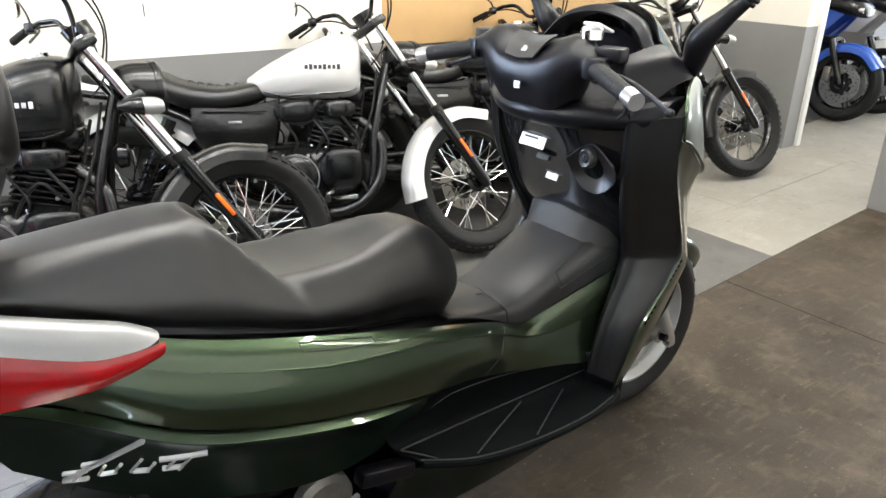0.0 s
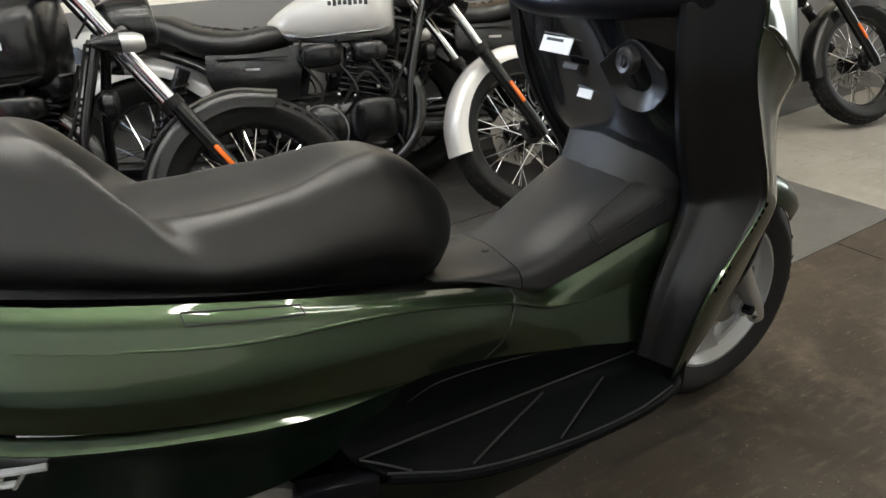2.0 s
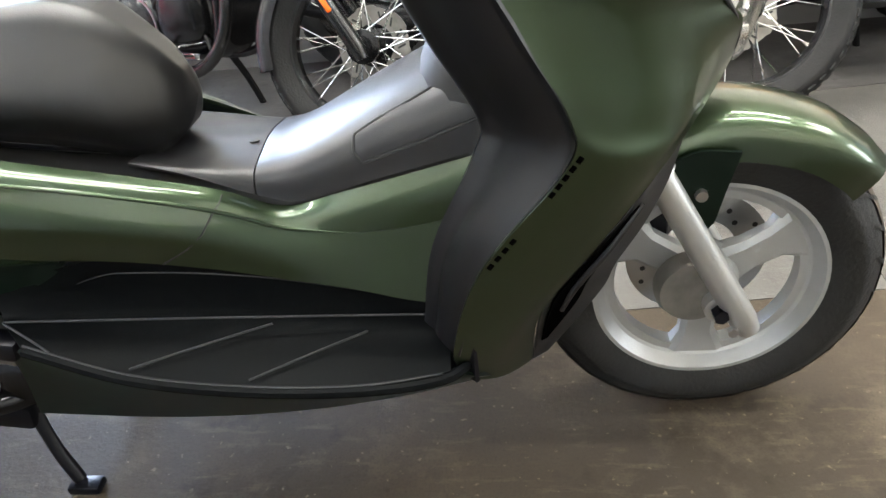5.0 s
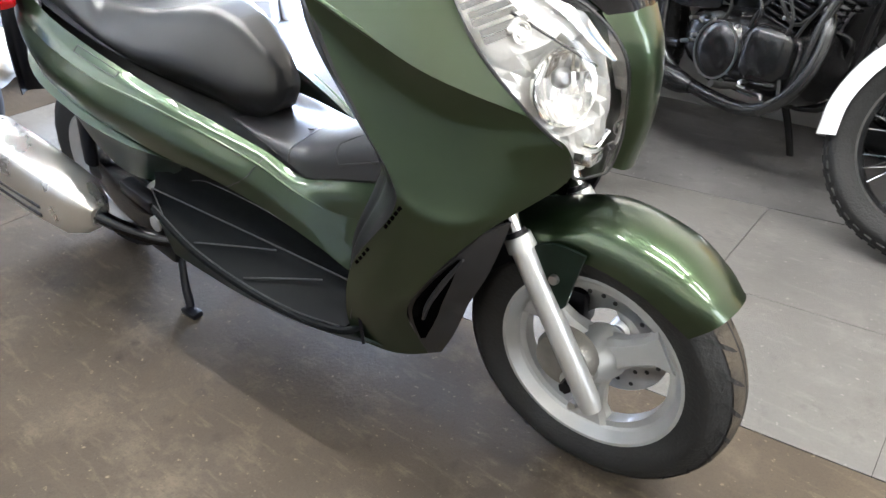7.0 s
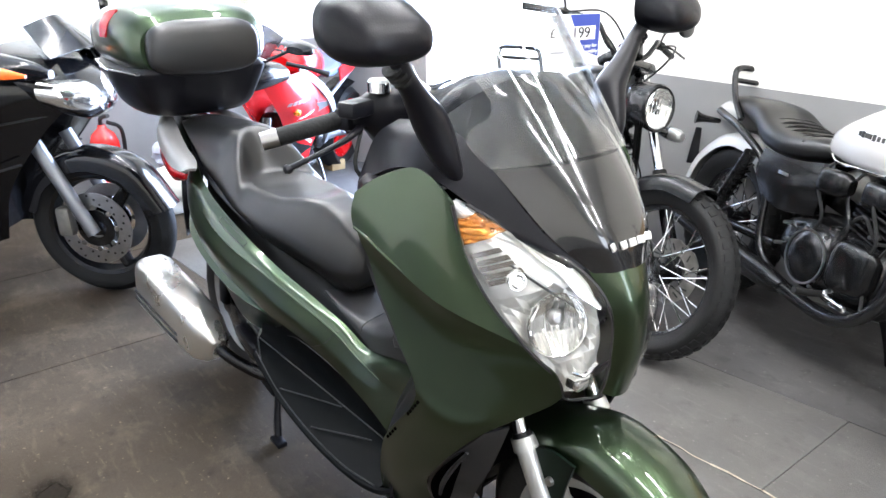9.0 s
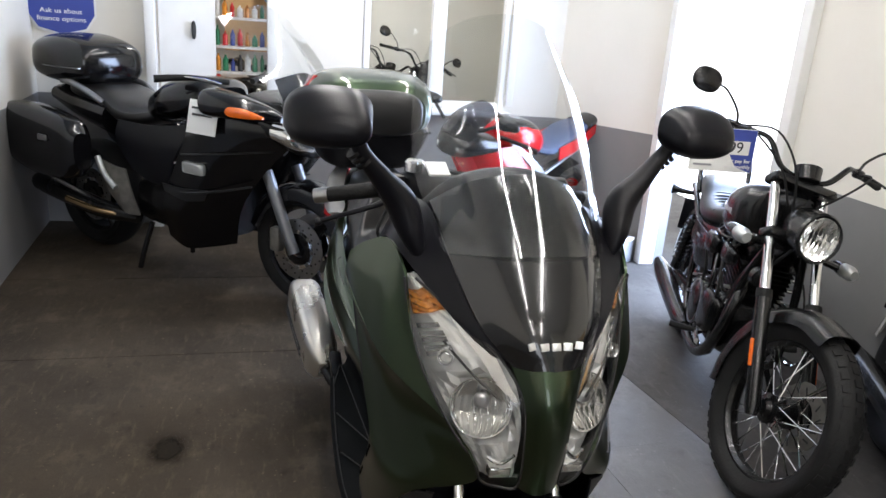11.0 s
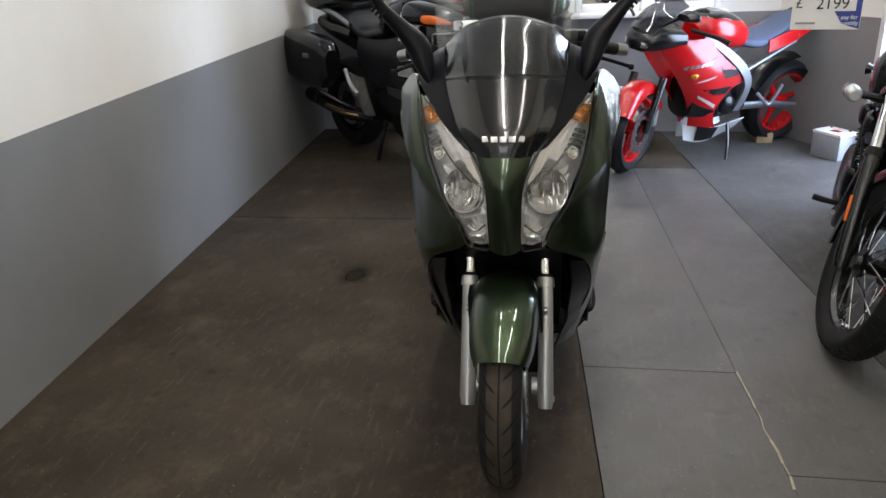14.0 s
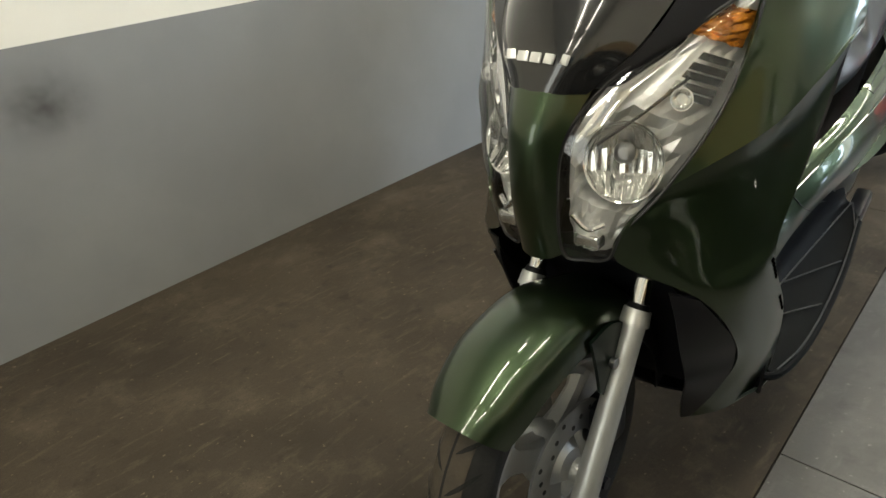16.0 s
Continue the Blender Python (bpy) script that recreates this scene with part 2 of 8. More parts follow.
def soft_edge(m, gain):
    """Fades a round mark out towards its rim, unevenly."""
    n, l = m.node_tree.nodes, m.node_tree.links
    tc, gr, no, mul, top = n.new("ShaderNodeTexCoord"), n.new("ShaderNodeTexGradient"), n.new("ShaderNodeTexNoise"), n.new("ShaderNodeMath"), n.new("ShaderNodeMath")
    gr.gradient_type = "QUADRATIC_SPHERE"
    no.inputs["Scale"].default_value = 4.0
    mul.operation, top.operation = "MULTIPLY", "MULTIPLY"
    top.inputs[1].default_value, top.use_clamp = gain, True
    l.new(tc.outputs["Object"], gr.inputs["Vector"])
    l.new(tc.outputs["Object"], no.inputs["Vector"])
    l.new(gr.outputs["Fac"], mul.inputs[0])
    l.new(no.outputs["Fac"], mul.inputs[1])
    l.new(mul.outputs[0], top.inputs[0])
    l.new(top.outputs[0], n["Principled BSDF"].inputs["Alpha"])


soft_edge(SOOT, 1.0)
soft_edge(OIL, 4.5)
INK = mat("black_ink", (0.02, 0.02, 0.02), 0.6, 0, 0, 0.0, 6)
WINK = mat("white_ink", (0.85, 0.85, 0.85), 0.6, 0, 0, 0.0, 6)
BOARD = mat("tan_hardboard", (0.52, 0.33, 0.15), 0.65, 0, 0, 0.08, 5, 0.1, 120)
PLASTBAG = mat("white_sack_plastic", (0.70, 0.70, 0.66), 0.45, 0, 0, 0.08, 12, 0.3, 40)
EXTRED = mat("extinguisher_red", (0.60, 0.015, 0.012), 0.25, 0, 0.6, 0.05, 8)
GREENP = mat("green_plastic", (0.02, 0.20, 0.09), 0.4, 0, 0, 0.1, 8)
BLUEBALL = mat("blue_helmet_shell", (0.05, 0.30, 0.62), 0.3, 0, 0.4, 0.08, 9)
BATTERY = mat("grey_battery_case", (0.26, 0.27, 0.29), 0.45, 0, 0, 0.08, 14, 0.1, 200)
POSTER = mat("dark_photo_print", (0.09, 0.09, 0.10), 0.4, 0, 0, 0.9, 5, 0, 100, 0.5, (0.35, 0.35, 0.36), 4.0, 0.6)
SKYCARD = glow("bright_daylight", (0.95, 0.97, 1.0), 5.0)
TUBEM = glow("fluorescent_tube", (1.0, 0.96, 0.88), 26)
OUTSIDE = mat("yard_concrete", (0.45, 0.44, 0.42), 0.8, 0, 0, 0.1, 3)

# ---- mesh helpers ----
def part(name, bm, material, parent=None, label="", smooth=True, sharp=38):
    """Links a bmesh as one mesh object under a thing or a part."""
    bmesh.ops.recalc_face_normals(bm, faces=bm.faces)
    me = bpy.data.meshes.new(name)
    if smooth:
        cut = radians(sharp)
        for f in bm.faces:
            f.smooth = True
        for e in bm.edges:
            if len(e.link_faces) == 2 and e.calc_face_angle(0) > cut:
                e.smooth = False
    bm.to_mesh(me)
    bm.free()
    me.materials.append(material)
    ob = new(name, me)
    if parent is not None:
        ob.parent = parent
    if label:
        tagged(ob, label)
    return ob


def thing(name, label, category, m=None, group="", kind=""):
    ob = new(name)
    ob.empty_display_size = 0.1
    if m is not None:
        ob.matrix_basis = m
    return tagged(ob, label, category, group, kind)


def V(*a):
    return Vector(a)


def cat(ps, n):
    """Catmull-Rom through points (tuples of any length), n steps a span."""
    ps = [np.array(p, float) for p in ps]
    q = [2 * ps[0] - ps[1]] + ps + [2 * ps[-1] - ps[-2]]
    out = []
    for i in range(1, len(q) - 2):
        for k in range(n):
            t = k / n
            a, b, c, d = q[i - 1 : i + 3]
            out.append(0.5 * (2 * b + (c - a) * t + (2 * a - 5 * b + 4 * c - d) * t * t + (3 * b - a - 3 * c + d) * t**3))
    out.append(ps[-1])
    return [tuple(float(v) for v in p) for p in out]


def box(c, s, bevel=0.0, m=None, bm=None, seg=2):
    bm = bm or bmesh.new()
    r = bmesh.ops.create_cube(bm, size=1.0)
    vs = r["verts"]
    for v in vs:
        v.co = Vector((v.co.x * s[0], v.co.y * s[1], v.co.z * s[2]))
    if bevel:
        es = list({e for v in vs for e in v.link_edges})
        b = bmesh.ops.bevel(bm, geom=es, offset=bevel, segments=seg, affect="EDGES", profile=0.5)
        vs = list({v for f in b["faces"] for v in f.verts} | {v for v in vs if v.is_valid})
    for v in vs:
        v.co = (m @ v.co if m is not None else v.co) + Vector(c)
    return bm


def rings(bm, rs, closed=True, cap=True):
    """Joins rings of equal length with quads."""
    vr = [[bm.verts.new(p) for p in r] for r in rs]
    n = len(rs[0])
    for a, b in zip(vr, vr[1:]):
        for i in range(n if closed else n - 1):
            j = (i + 1) % n
            try:
                bm.faces.new((a[i], a[j], b[j], b[i]))
            except ValueError:
                pass
    if cap and closed:
        for r in (vr[0], vr[-1]):
            try:
                bm.faces.new(r)
            except ValueError:
                pass
    return bm


def tube(pts, r, n=10, bm=None, steps=5, flat=1.0):
    """A round bar along a smoothed line; r is one radius or one for each point."""
    bm = bm or bmesh.new()
    rad = r if isinstance(r, (list, tuple)) else [r] * len(pts)
    ps = cat([(*p, q) for p, q in zip(pts, rad)], steps) if steps > 1 else [(*p, q) for p, q in zip(pts, rad)]
    up = None
    rs = []
    for i, p in enumerate(ps):
        a, b = ps[max(0, i - 1)], ps[min(len(ps) - 1, i + 1)]
        d = (Vector(b[:3]) - Vector(a[:3])).normalized()
        if up is None:
            up = d.orthogonal().normalized()
        up = (up - up.dot(d) * d).normalized()
        s = d.cross(up)
        rs.append([Vector(p[:3]) + float(p[3]) * (math.cos(2 * math.pi * k / n) * up + flat * math.sin(2 * math.pi * k / n) * s) for k in range(n)])
    return rings(bm, rs)


def cyl(a, b, r, n=16, bm=None, r2=None):
    return tube([a, b], [r, r if r2 is None else r2], n, bm, 1)


def lathe(profile, n=40, bm=None, axis="y", c=(0, 0, 0), m=None, closed=False):
    """Turns a profile of (radius, along) about an axis through c."""
    bm = bm or bmesh.new()
    rs = []
    for k in range(n):
        t = 2 * math.pi * k / n
        ring = []
        for r, h in profile:
            p = {"y": Vector((r * math.cos(t), h, r * math.sin(t))), "x": Vector((h, r * math.cos(t), r * math.sin(t))), "z": Vector((r * math.cos(t), r * math.sin(t), h))}[axis]
            ring.append((m @ p if m is not None else p) + Vector(c))
        rs.append(ring)
    vr = [[bm.verts.new(p) for p in r] for r in rs]
    k = len(profile)
    for i in range(n):
        a, b = vr[i], vr[(i + 1) % n]
        for j in range(k if closed else k - 1):
            q = (j + 1) % k
            try:
                bm.faces.new((a[j], a[q], b[q], b[j]))
            except ValueError:
                pass
    bmesh.ops.remove_doubles(bm, verts=bm.verts, dist=1e-5)
    return bm


def grid(ctrl, nu=6, nv=6):
    """A smooth grid of points through rows of control points."""
    rows = [cat(r, nv) for r in ctrl]
    cols = [cat([r[j] for r in rows], nu) for j in range(len(rows[0]))]
    return [[cols[j][i] for j in range(len(cols))] for i in range(len(cols[0]))]


def sheet(ctrl, thick=0.004, nu=6, nv=6, mirror=False, bm=None, smooth=True, inward=None):
    """A shell of real thickness through a grid of control points. mirror: the other side of the machine."""
    bm = bm or bmesh.new()
    g = grid(ctrl, nu, nv) if smooth else ctrl
    if mirror:
        g = [[(p[0], -p[1], p[2]) for p in r] for r in g]
    R, C = len(g), len(g[0])
    P = np.array(g)
    du = np.gradient(P, axis=0)
    dv = np.gradient(P, axis=1)
    nrm = np.cross(du, dv)
    nrm /= np.linalg.norm(nrm, axis=2, keepdims=True) + 1e-9
    if inward is not None:
        want = np.array([inward[0], -inward[1] if mirror else inward[1], inward[2]]) - P.mean((0, 1))
        if (nrm.mean((0, 1)) * want).sum() < 0:
            nrm = -nrm
    Q = P + nrm * thick
    a = [[bm.verts.new(P[i, j]) for j in range(C)] for i in range(R)]
    b = [[bm.verts.new(Q[i, j]) for j in range(C)] for i in range(R)]
    for i in range(R - 1):
        for j in range(C - 1):
            bm.faces.new((a[i][j], a[i][j + 1], a[i + 1][j + 1], a[i + 1][j]))
            bm.faces.new((b[i][j], b[i + 1][j], b[i + 1][j + 1], b[i][j + 1]))
    rim = [(0, j) for j in range(C)] + [(i, C - 1) for i in range(1, R)] + [(R - 1, j) for j in range(C - 2, -1, -1)] + [(i, 0) for i in range(R - 2, 0, -1)]
    for k in range(len(rim)):
        p, q = rim[k], rim[(k + 1) % len(rim)]
        try:
            bm.faces.new((a[p[0]][p[1]], b[p[0]][p[1]], b[q[0]][q[1]], a[q[0]][q[1]]))
        except ValueError:
            pass
    return bm


def oval(c, ry, rz, n=24, power=2.4, x=None):
    """A ring in the y-z plane, squarish as the power grows."""
    out = []
    for k in range(n):
        t = 2 * math.pi * k / n
        cs, sn = math.cos(t), math.sin(t)
        out.append(Vector((c[0], c[1] + ry * math.copysign(abs(cs) ** (2 / power), cs), c[2] + rz * math.copysign(abs(sn) ** (2 / power), sn))))
    return out


def hull_loft(stations, n=24, power=2.6):
    """A body through stations (x, y, z, half width, half height)."""
    ps = cat(stations, 4)
    return rings(bmesh.new(), [oval(p[:3], max(p[3], 0.002), max(p[4], 0.002), n, power) for p in ps])


def fluted(r, deep, cols=12, rows=7, seed=1, bow=0.0022):
    """A round lamp reflector of upright flutes, facing x."""
    g = random.Random(seed)
    bm = bmesh.new()
    nu, nv = cols * 2, rows
    vs = []
    for i in range(nu + 1):
        col = []
        for j in range(nv + 1):
            u, v = -1 + 2 * i / nu, -1 + 2 * j / nv
            y, z = r * u * math.sqrt(1 - v * v / 2), r * v * math.sqrt(1 - u * u / 2)
            x = -deep * (1 - (y * y + z * z) / (r * r)) + (bow if i % 2 else -bow) + g.uniform(-0.0012, 0.0012) * (0 < j < nv)
            col.append(bm.verts.new((x, y, z)))
        vs.append(col)
    for i in range(nu):
        for j in range(nv):
            bm.faces.new((vs[i][j], vs[i + 1][j], vs[i + 1][j + 1], vs[i][j + 1]))
    return bm


def onto(ob, points, lift=0.001, along=None):
    """Lays points on the nearest place of a mesh (or the first one along a line), a little proud of it."""
    tree = bvhtree.BVHTree.FromPolygons([v.co for v in ob.data.vertices], [p.vertices for p in ob.data.polygons])
    out = []
    for p in points:
        near, nor = (tree.ray_cast(Vector(p), Vector(along)) if along else tree.find_nearest(Vector(p)))[:2]
        if near is None:
            near, nor = tree.find_nearest(Vector(p))[:2]
        way = nor if nor.dot(Vector(p) - near) >= 0 else -nor
        out.append(near + way * lift)
    return out


def mv(bm, m):
    bmesh.ops.transform(bm, matrix=m, verts=bm.verts)
    return bm


def text(name, s, size, material, m, parent=None, depth=0.001, align="CENTER"):
    cu = bpy.data.curves.new(name, "FONT")
    cu.body, cu.size, cu.extrude, cu.align_x, cu.align_y = s, size, depth, align, "CENTER"
    cu.materials.append(material)
    ob = new(name, cu)
    ob.matrix_basis = m
    ob.parent = parent
    return ob

# ---- the room ----
BAND = 0.81


def wall_piece(name, a, b, z0, z1, material, thick=0.16, label="", cut=0.0):
    """An upright slab from a to b (plan), its seen face on the line, its thickness to the left of a-b."""
    d = Vector((b[0] - a[0], b[1] - a[1], 0))
    n = Vector((-d.y, d.x, 0)).normalized() * thick
    p = [Vector((a[0], a[1], 0)), Vector((b[0], b[1], 0))]
    bm = bmesh.new()
    lo = [p[0], p[1], p[1] + n, p[0] + n]
    vs = [bm.verts.new(v + Vector((0, 0, z))) for z in (z0, z1) for v in lo]
    for f in ((0, 1, 2, 3), (4, 5, 6, 7), (0, 1, 5, 4), (1, 2, 6, 5), (2, 3, 7, 6), (3, 0, 4, 7)):
        bm.faces.new([vs[i] for i in f])
    return tagged(part(name, bm, material, None, "", False), label, "wall", "", "structure")


def at_line(a, b, s):
    L = math.hypot(b[0] - a[0], b[1] - a[1])
    return (a[0] + (b[0] - a[0]) * s / L, a[1] + (b[1] - a[1]) * s / L)


def wall(name, a, b, openings=(), top=CEIL_Z, label="white wall with a grey painted lower band"):
    """A wall in two paints with openings (from, to, sill, head) measured along it."""
    L = math.hypot(b[0] - a[0], b[1] - a[1])
    s = 0.0
    for o in sorted(openings):
        if o[0] > s + 0.001:
            wall_piece(name, at_line(a, b, s), at_line(a, b, o[0]), 0, BAND, WALLG, label="grey painted lower part of the wall")
            wall_piece(name, at_line(a, b, s), at_line(a, b, o[0]), BAND, top, WALLW, label="white painted upper part of the wall")
        if o[2] > 0:
            wall_piece(name, at_line(a, b, o[0]), at_line(a, b, o[1]), 0, min(o[2], BAND), WALLG, label="grey painted lower part of the wall")
            if o[2] > BAND:
                wall_piece(name, at_line(a, b, o[0]), at_line(a, b, o[1]), BAND, o[2], WALLW, label=label)
        wall_piece(name, at_line(a, b, o[0]), at_line(a, b, o[1]), o[3], top, WALLW, label=label)
        s = o[1]
    if s < L - 0.001:
        wall_piece(name, at_line(a, b, s), at_line(a, b, L), 0, BAND, WALLG, label="grey painted lower part of the wall")
        wall_piece(name, at_line(a, b, s), at_line(a, b, L), BAND, top, WALLW, label="white painted upper part of the wall")


SIDE_A, SIDE_B = (-3.93, -1.775), (7.0, -1.175)
BACK_A, BACK_B = (-3.73, 1.50), (-3.93, -1.775)
SLANT_A, SLANT_B = (-3.07, 1.90), (-3.73, 1.50)
FAR_A, FAR_B = (3.30, 1.975), (-3.07, 1.90)
# (the room lies on the right hand of each line)
wall("wall_side", SIDE_B, SIDE_A)
# back wall runs from the slanted piece to the side wall: window, doorway, closed door
wall("wall_back", BACK_B, BACK_A, ((0.67, 1.38, 0.0, 2.0), (1.945, 2.90, 0.83, 1.90)))
wall("wall_slanted", BACK_A, SLANT_A)
wall("wall_far", SLANT_A, FAR_A, ((0.04, 1.17, 0.0, 2.05),))
wall("wall_nib", FAR_A, (3.30, 1.37))
wall("wall_bay_left", (3.46, 2.14), (3.46, 4.0))
wall("wall_bay_back", (3.46, 4.0), (7.0, 4.0))
wall("wall_front", (7.0, 4.0), SIDE_B, ((1.4, 4.9, 0.0, 2.5),))
# end of a partition that stands across the room
for z0, z1, mm, lb in ((0.0, BAND, WALLG, "grey painted lower part of the wall end"), (BAND, CEIL_Z, WALLW, "white painted upper part of the wall end")):
    tagged(part("wall_end", box((2.73, 0.245, (z0 + z1) / 2), (0.48, 0.36, z1 - z0)), mm, None, "", False), lb, "wall", "", "structure")
# white corner bead on the nib
tagged(part("trim", box((3.475, 1.362, 1.0), (0.05, 0.03, 2.0), 0.004), TRIMW), "white painted corner trim of the wall end", "trim", "", "structure")

# ceiling
tagged(part("ceiling", box((1.5, 1.0, CEIL_Z + 0.06), (11.6, 6.4, 0.12)), CEILM, None, "", False), "plain white ceiling", "ceiling", "", "structure")


def fluorescent(x, y):
    t = thing("ceiling_light", "white batten ceiling light with a lit fluorescent tube", "ceiling light", pose(x, y, TUBE_Z), "fluorescent ceiling lights")
    part("housing", box((0, 0, 0.07), (1.52, 0.06, 0.06), 0.008), TRIMW, t)
    part("tube", tube([(-0.74, 0, 0.015), (0.74, 0, 0.015)], 0.014, 12, None, 1), TUBEM, t, "glowing fluorescent tube")
    for sx in (-0.75, 0.75):
        part("end_cap", box((sx, 0, 0.02), (0.03, 0.035, 0.05), 0.004), TRIMW, t)
    area("tube_light", pose(x, y, TUBE_Z - 0.02), 1.45, 0.05, 24, (1.0, 0.97, 0.91))
    return t


for lx in (-2.6, -0.75, 1.1, 2.95):
    for ly in (-0.18, 0.62):
        fluorescent(lx, ly)

# floor: brown part, a strip of grey slabs and a darker part beyond
L1 = lambda x: 0.243 + 0.072 * x
LM = lambda x: 0.722 + 0.066 * x
L2 = lambda x: 1.215 + 0.113 * x


def floor_poly(name, pts, material, label):
    bm = bmesh.new()
    top = [bm.verts.new((x, y, 0)) for x, y in pts]
    bot = [bm.verts.new((x, y, -0.12)) for x, y in pts]
    bm.faces.new(top)
    bm.faces.new(bot[::-1])
    for i in range(len(pts)):
        j = (i + 1) % len(pts)
        bm.faces.new((top[i], bot[i], bot[j], top[j]))
    return tagged(part(name, bm, material, None, "", False), label, "floor", "", "structure")


XA, XB, XS = -6.5, 9.0, -2.83
BROWN_X = [XS, -1.90, 1.02, 4.0, XB]
for i in range(len(BROWN_X) - 1):
    a, b = BROWN_X[i] + 0.002, BROWN_X[i + 1] - 0.002
    floor_poly("floor", [(a, -2.4), (b, -2.4), (b, L1(b) - 0.003), (a, L1(a) - 0.003)], BROWNF, "brown stained concrete floor with pale scuffs")
floor_poly("floor", [(XA, -2.4), (XS - 0.003, -2.4), (XS - 0.003, L2(XS) - 0.003), (XA, L2(XA) - 0.003)], BROWNF, "brown stained concrete floor with pale scuffs")
floor_poly("floor", [(XA, L2(XA) + 0.003), (XB, L2(XB) + 0.003), (XB, 4.4), (XA, 4.4)], DARKF, "worn dark grey concrete floor")
bed = floor_poly("floor", [(XS, L1(XS)), (XB, L1(XB)), (XB, L2(XB)), (XS, L2(XS))], JOINT, "strip of grey concrete slabs with dark joints")
for v in bed.data.vertices:
    v.co.z -= 0.004
# staggered slabs in two rows
for lo, hi, start in ((L1, LM, -2.49), (LM, L2, -2.00)):
    edges = [XS] + [start + 0.98 * k for k in range(13)]
    edges = [e for e in edges if e < XB - 0.1] + [XB]
    for k in range(len(edges) - 1):
        a, b = edges[k], edges[k + 1]
        wide = (0.0012, 0.0007, 0.0010)[k % 3]
        bm = bmesh.new()
        q = [(a + wide, lo(a) + 0.0010), (b - wide, lo(b) + 0.0010), (b - wide, hi(b) - 0.0010), (a + wide, hi(a) - 0.0010)]
        dz = 0.0006 * ((k * 7 + (lo is LM) * 3) % 3 - 1)
        top = [bm.verts.new((x, y, dz)) for x, y in q]
        bot = [bm.verts.new((x, y, -0.05)) for x, y in q]
        bm.faces.new(top)
        for i in range(4):
            j = (i + 1) % 4
            bm.faces.new((top[i], bot[i], bot[j], top[j]))
        # slabs that start beyond x 0.9 take a brighter base colour
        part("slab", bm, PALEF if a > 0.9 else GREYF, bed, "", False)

# pale filler in one long joint, oil stain
bm = bmesh.new()
rng = random.Random(5)
ps = [(-0.535 + 0.05 * k, LM(-0.535 + 0.05 * k) + rng.uniform(-0.004, 0.004), 0.0006) for k in range(12)]
for a, b in zip(ps, ps[1:]):
    w = rng.uniform(0.0012, 0.0042)
    bm.faces.new([bm.verts.new(v) for v in ((a[0], a[1] - w, 0.002), (b[0], b[1] - w, 0.002), (b[0], b[1] + w, 0.002), (a[0], a[1] + w, 0.002))])
part("joint_filler", bm, PALEJOINT, bed, "", False)


def stain(x, y, rx, ry, seed, material=OIL):
    r = random.Random(seed)
    ph = [r.uniform(0, 6.28) for _ in range(4)]
    bm = bmesh.new()
    vs = []
    for k in range(40):
        t = 2 * math.pi * k / 40
        w = 1 + 0.12 * math.sin(2 * t + ph[0]) + 0.07 * math.sin(3 * t + ph[1]) + 0.05 * math.sin(5 * t + ph[2])
        vs.append(bm.verts.new((w * math.cos(t), w * math.sin(t), 0)))
    bm.faces.new(vs)
    ob = tagged(part("floor_stain", bm, material, None, "", False), "dark round old oil stain on the floor", "stain", "", "structure")
    ob.matrix_basis = Matrix.Translation((x, y, 0.0012)) @ Matrix.Diagonal((rx, ry, 1, 1))
    return ob


stain(-1.19, -0.762, 0.125, 0.10, 3)

# soft soot mark on the side wall
bm = bmesh.new()
bm.faces.new([bm.verts.new((math.cos(2 * math.pi * k / 40), 0, math.sin(2 * math.pi * k / 40))) for k in range(40)])
soot = tagged(part("wall_stain", bm, SOOT, None, "", False), "soft dark soot mark on the grey wall", "stain", "", "structure")
soot.matrix_basis = pose(0.125, -1.5495, 0.655, 0, 0, 3.14) @ Matrix.Diagonal((0.19, 1, 0.16, 1))

# daylight outside the doorway and outside the front
tagged(part("backdrop", box((-4.4, 3.35, 1.2), (8.0, 0.05, 3.4)), SKYCARD, None, "", False), "bright daylight outside the doorway", "backdrop", "", "structure")
tagged(part("ground", box((1.0, 0.9, -0.20), (60, 60, 0.1)), OUTSIDE, None, "", False), "pale concrete yard", "ground", "", "structure")
# door jamb and frame of the bright doorway
for x0 in (-3.03, -1.88):
    tagged(part("door_frame", box((x0 + (0.02 if x0 < -2.4 else -0.02), 1.915, 1.02), (0.07, 0.10, 2.04), 0.006), TRIMW), "white painted door frame", "door frame", "", "structure")
tagged(part("door_frame", box((-2.455, 1.915, 2.07), (1.22, 0.10, 0.07), 0.006), TRIMW), "white painted door frame head", "door frame", "", "structure")

# window and doorways of the back wall
def back_at(y):
    return -3.93 + (y + 1.775) * 0.20 / 3.275


win = tagged(new("window_1"), "white framed window over the grey band", "window", "", "structure")
for name, y0, y1, z0, z1 in (("window_frame", 0.170, 0.213, 0.83, 1.90), ("window_frame", 0.61, 0.70, 0.83, 1.90), ("window_frame", 1.085, 1.125, 0.83, 1.90), ("window_frame", 0.213, 0.61, 0.83, 0.885), ("window_frame", 0.70, 1.085, 0.83, 0.885), ("window_frame", 0.213, 0.61, 1.86, 1.90), ("window_frame", 0.70, 1.085, 1.86, 1.90)):
    part(name, box((back_at((y0 + y1) / 2) - 0.03, (y0 + y1) / 2, (z0 + z1) / 2), (0.07, y1 - y0, z1 - z0), 0.006), TRIMW, win)
part("window_sill", box((back_at(0.65) + 0.05, 0.65, 0.818), (0.16, 1.02, 0.03), 0.006), TRIMW, win, "white painted window sill")
WINGL = glass("window_glass", (0.90, 0.92, 0.92), 0.02)
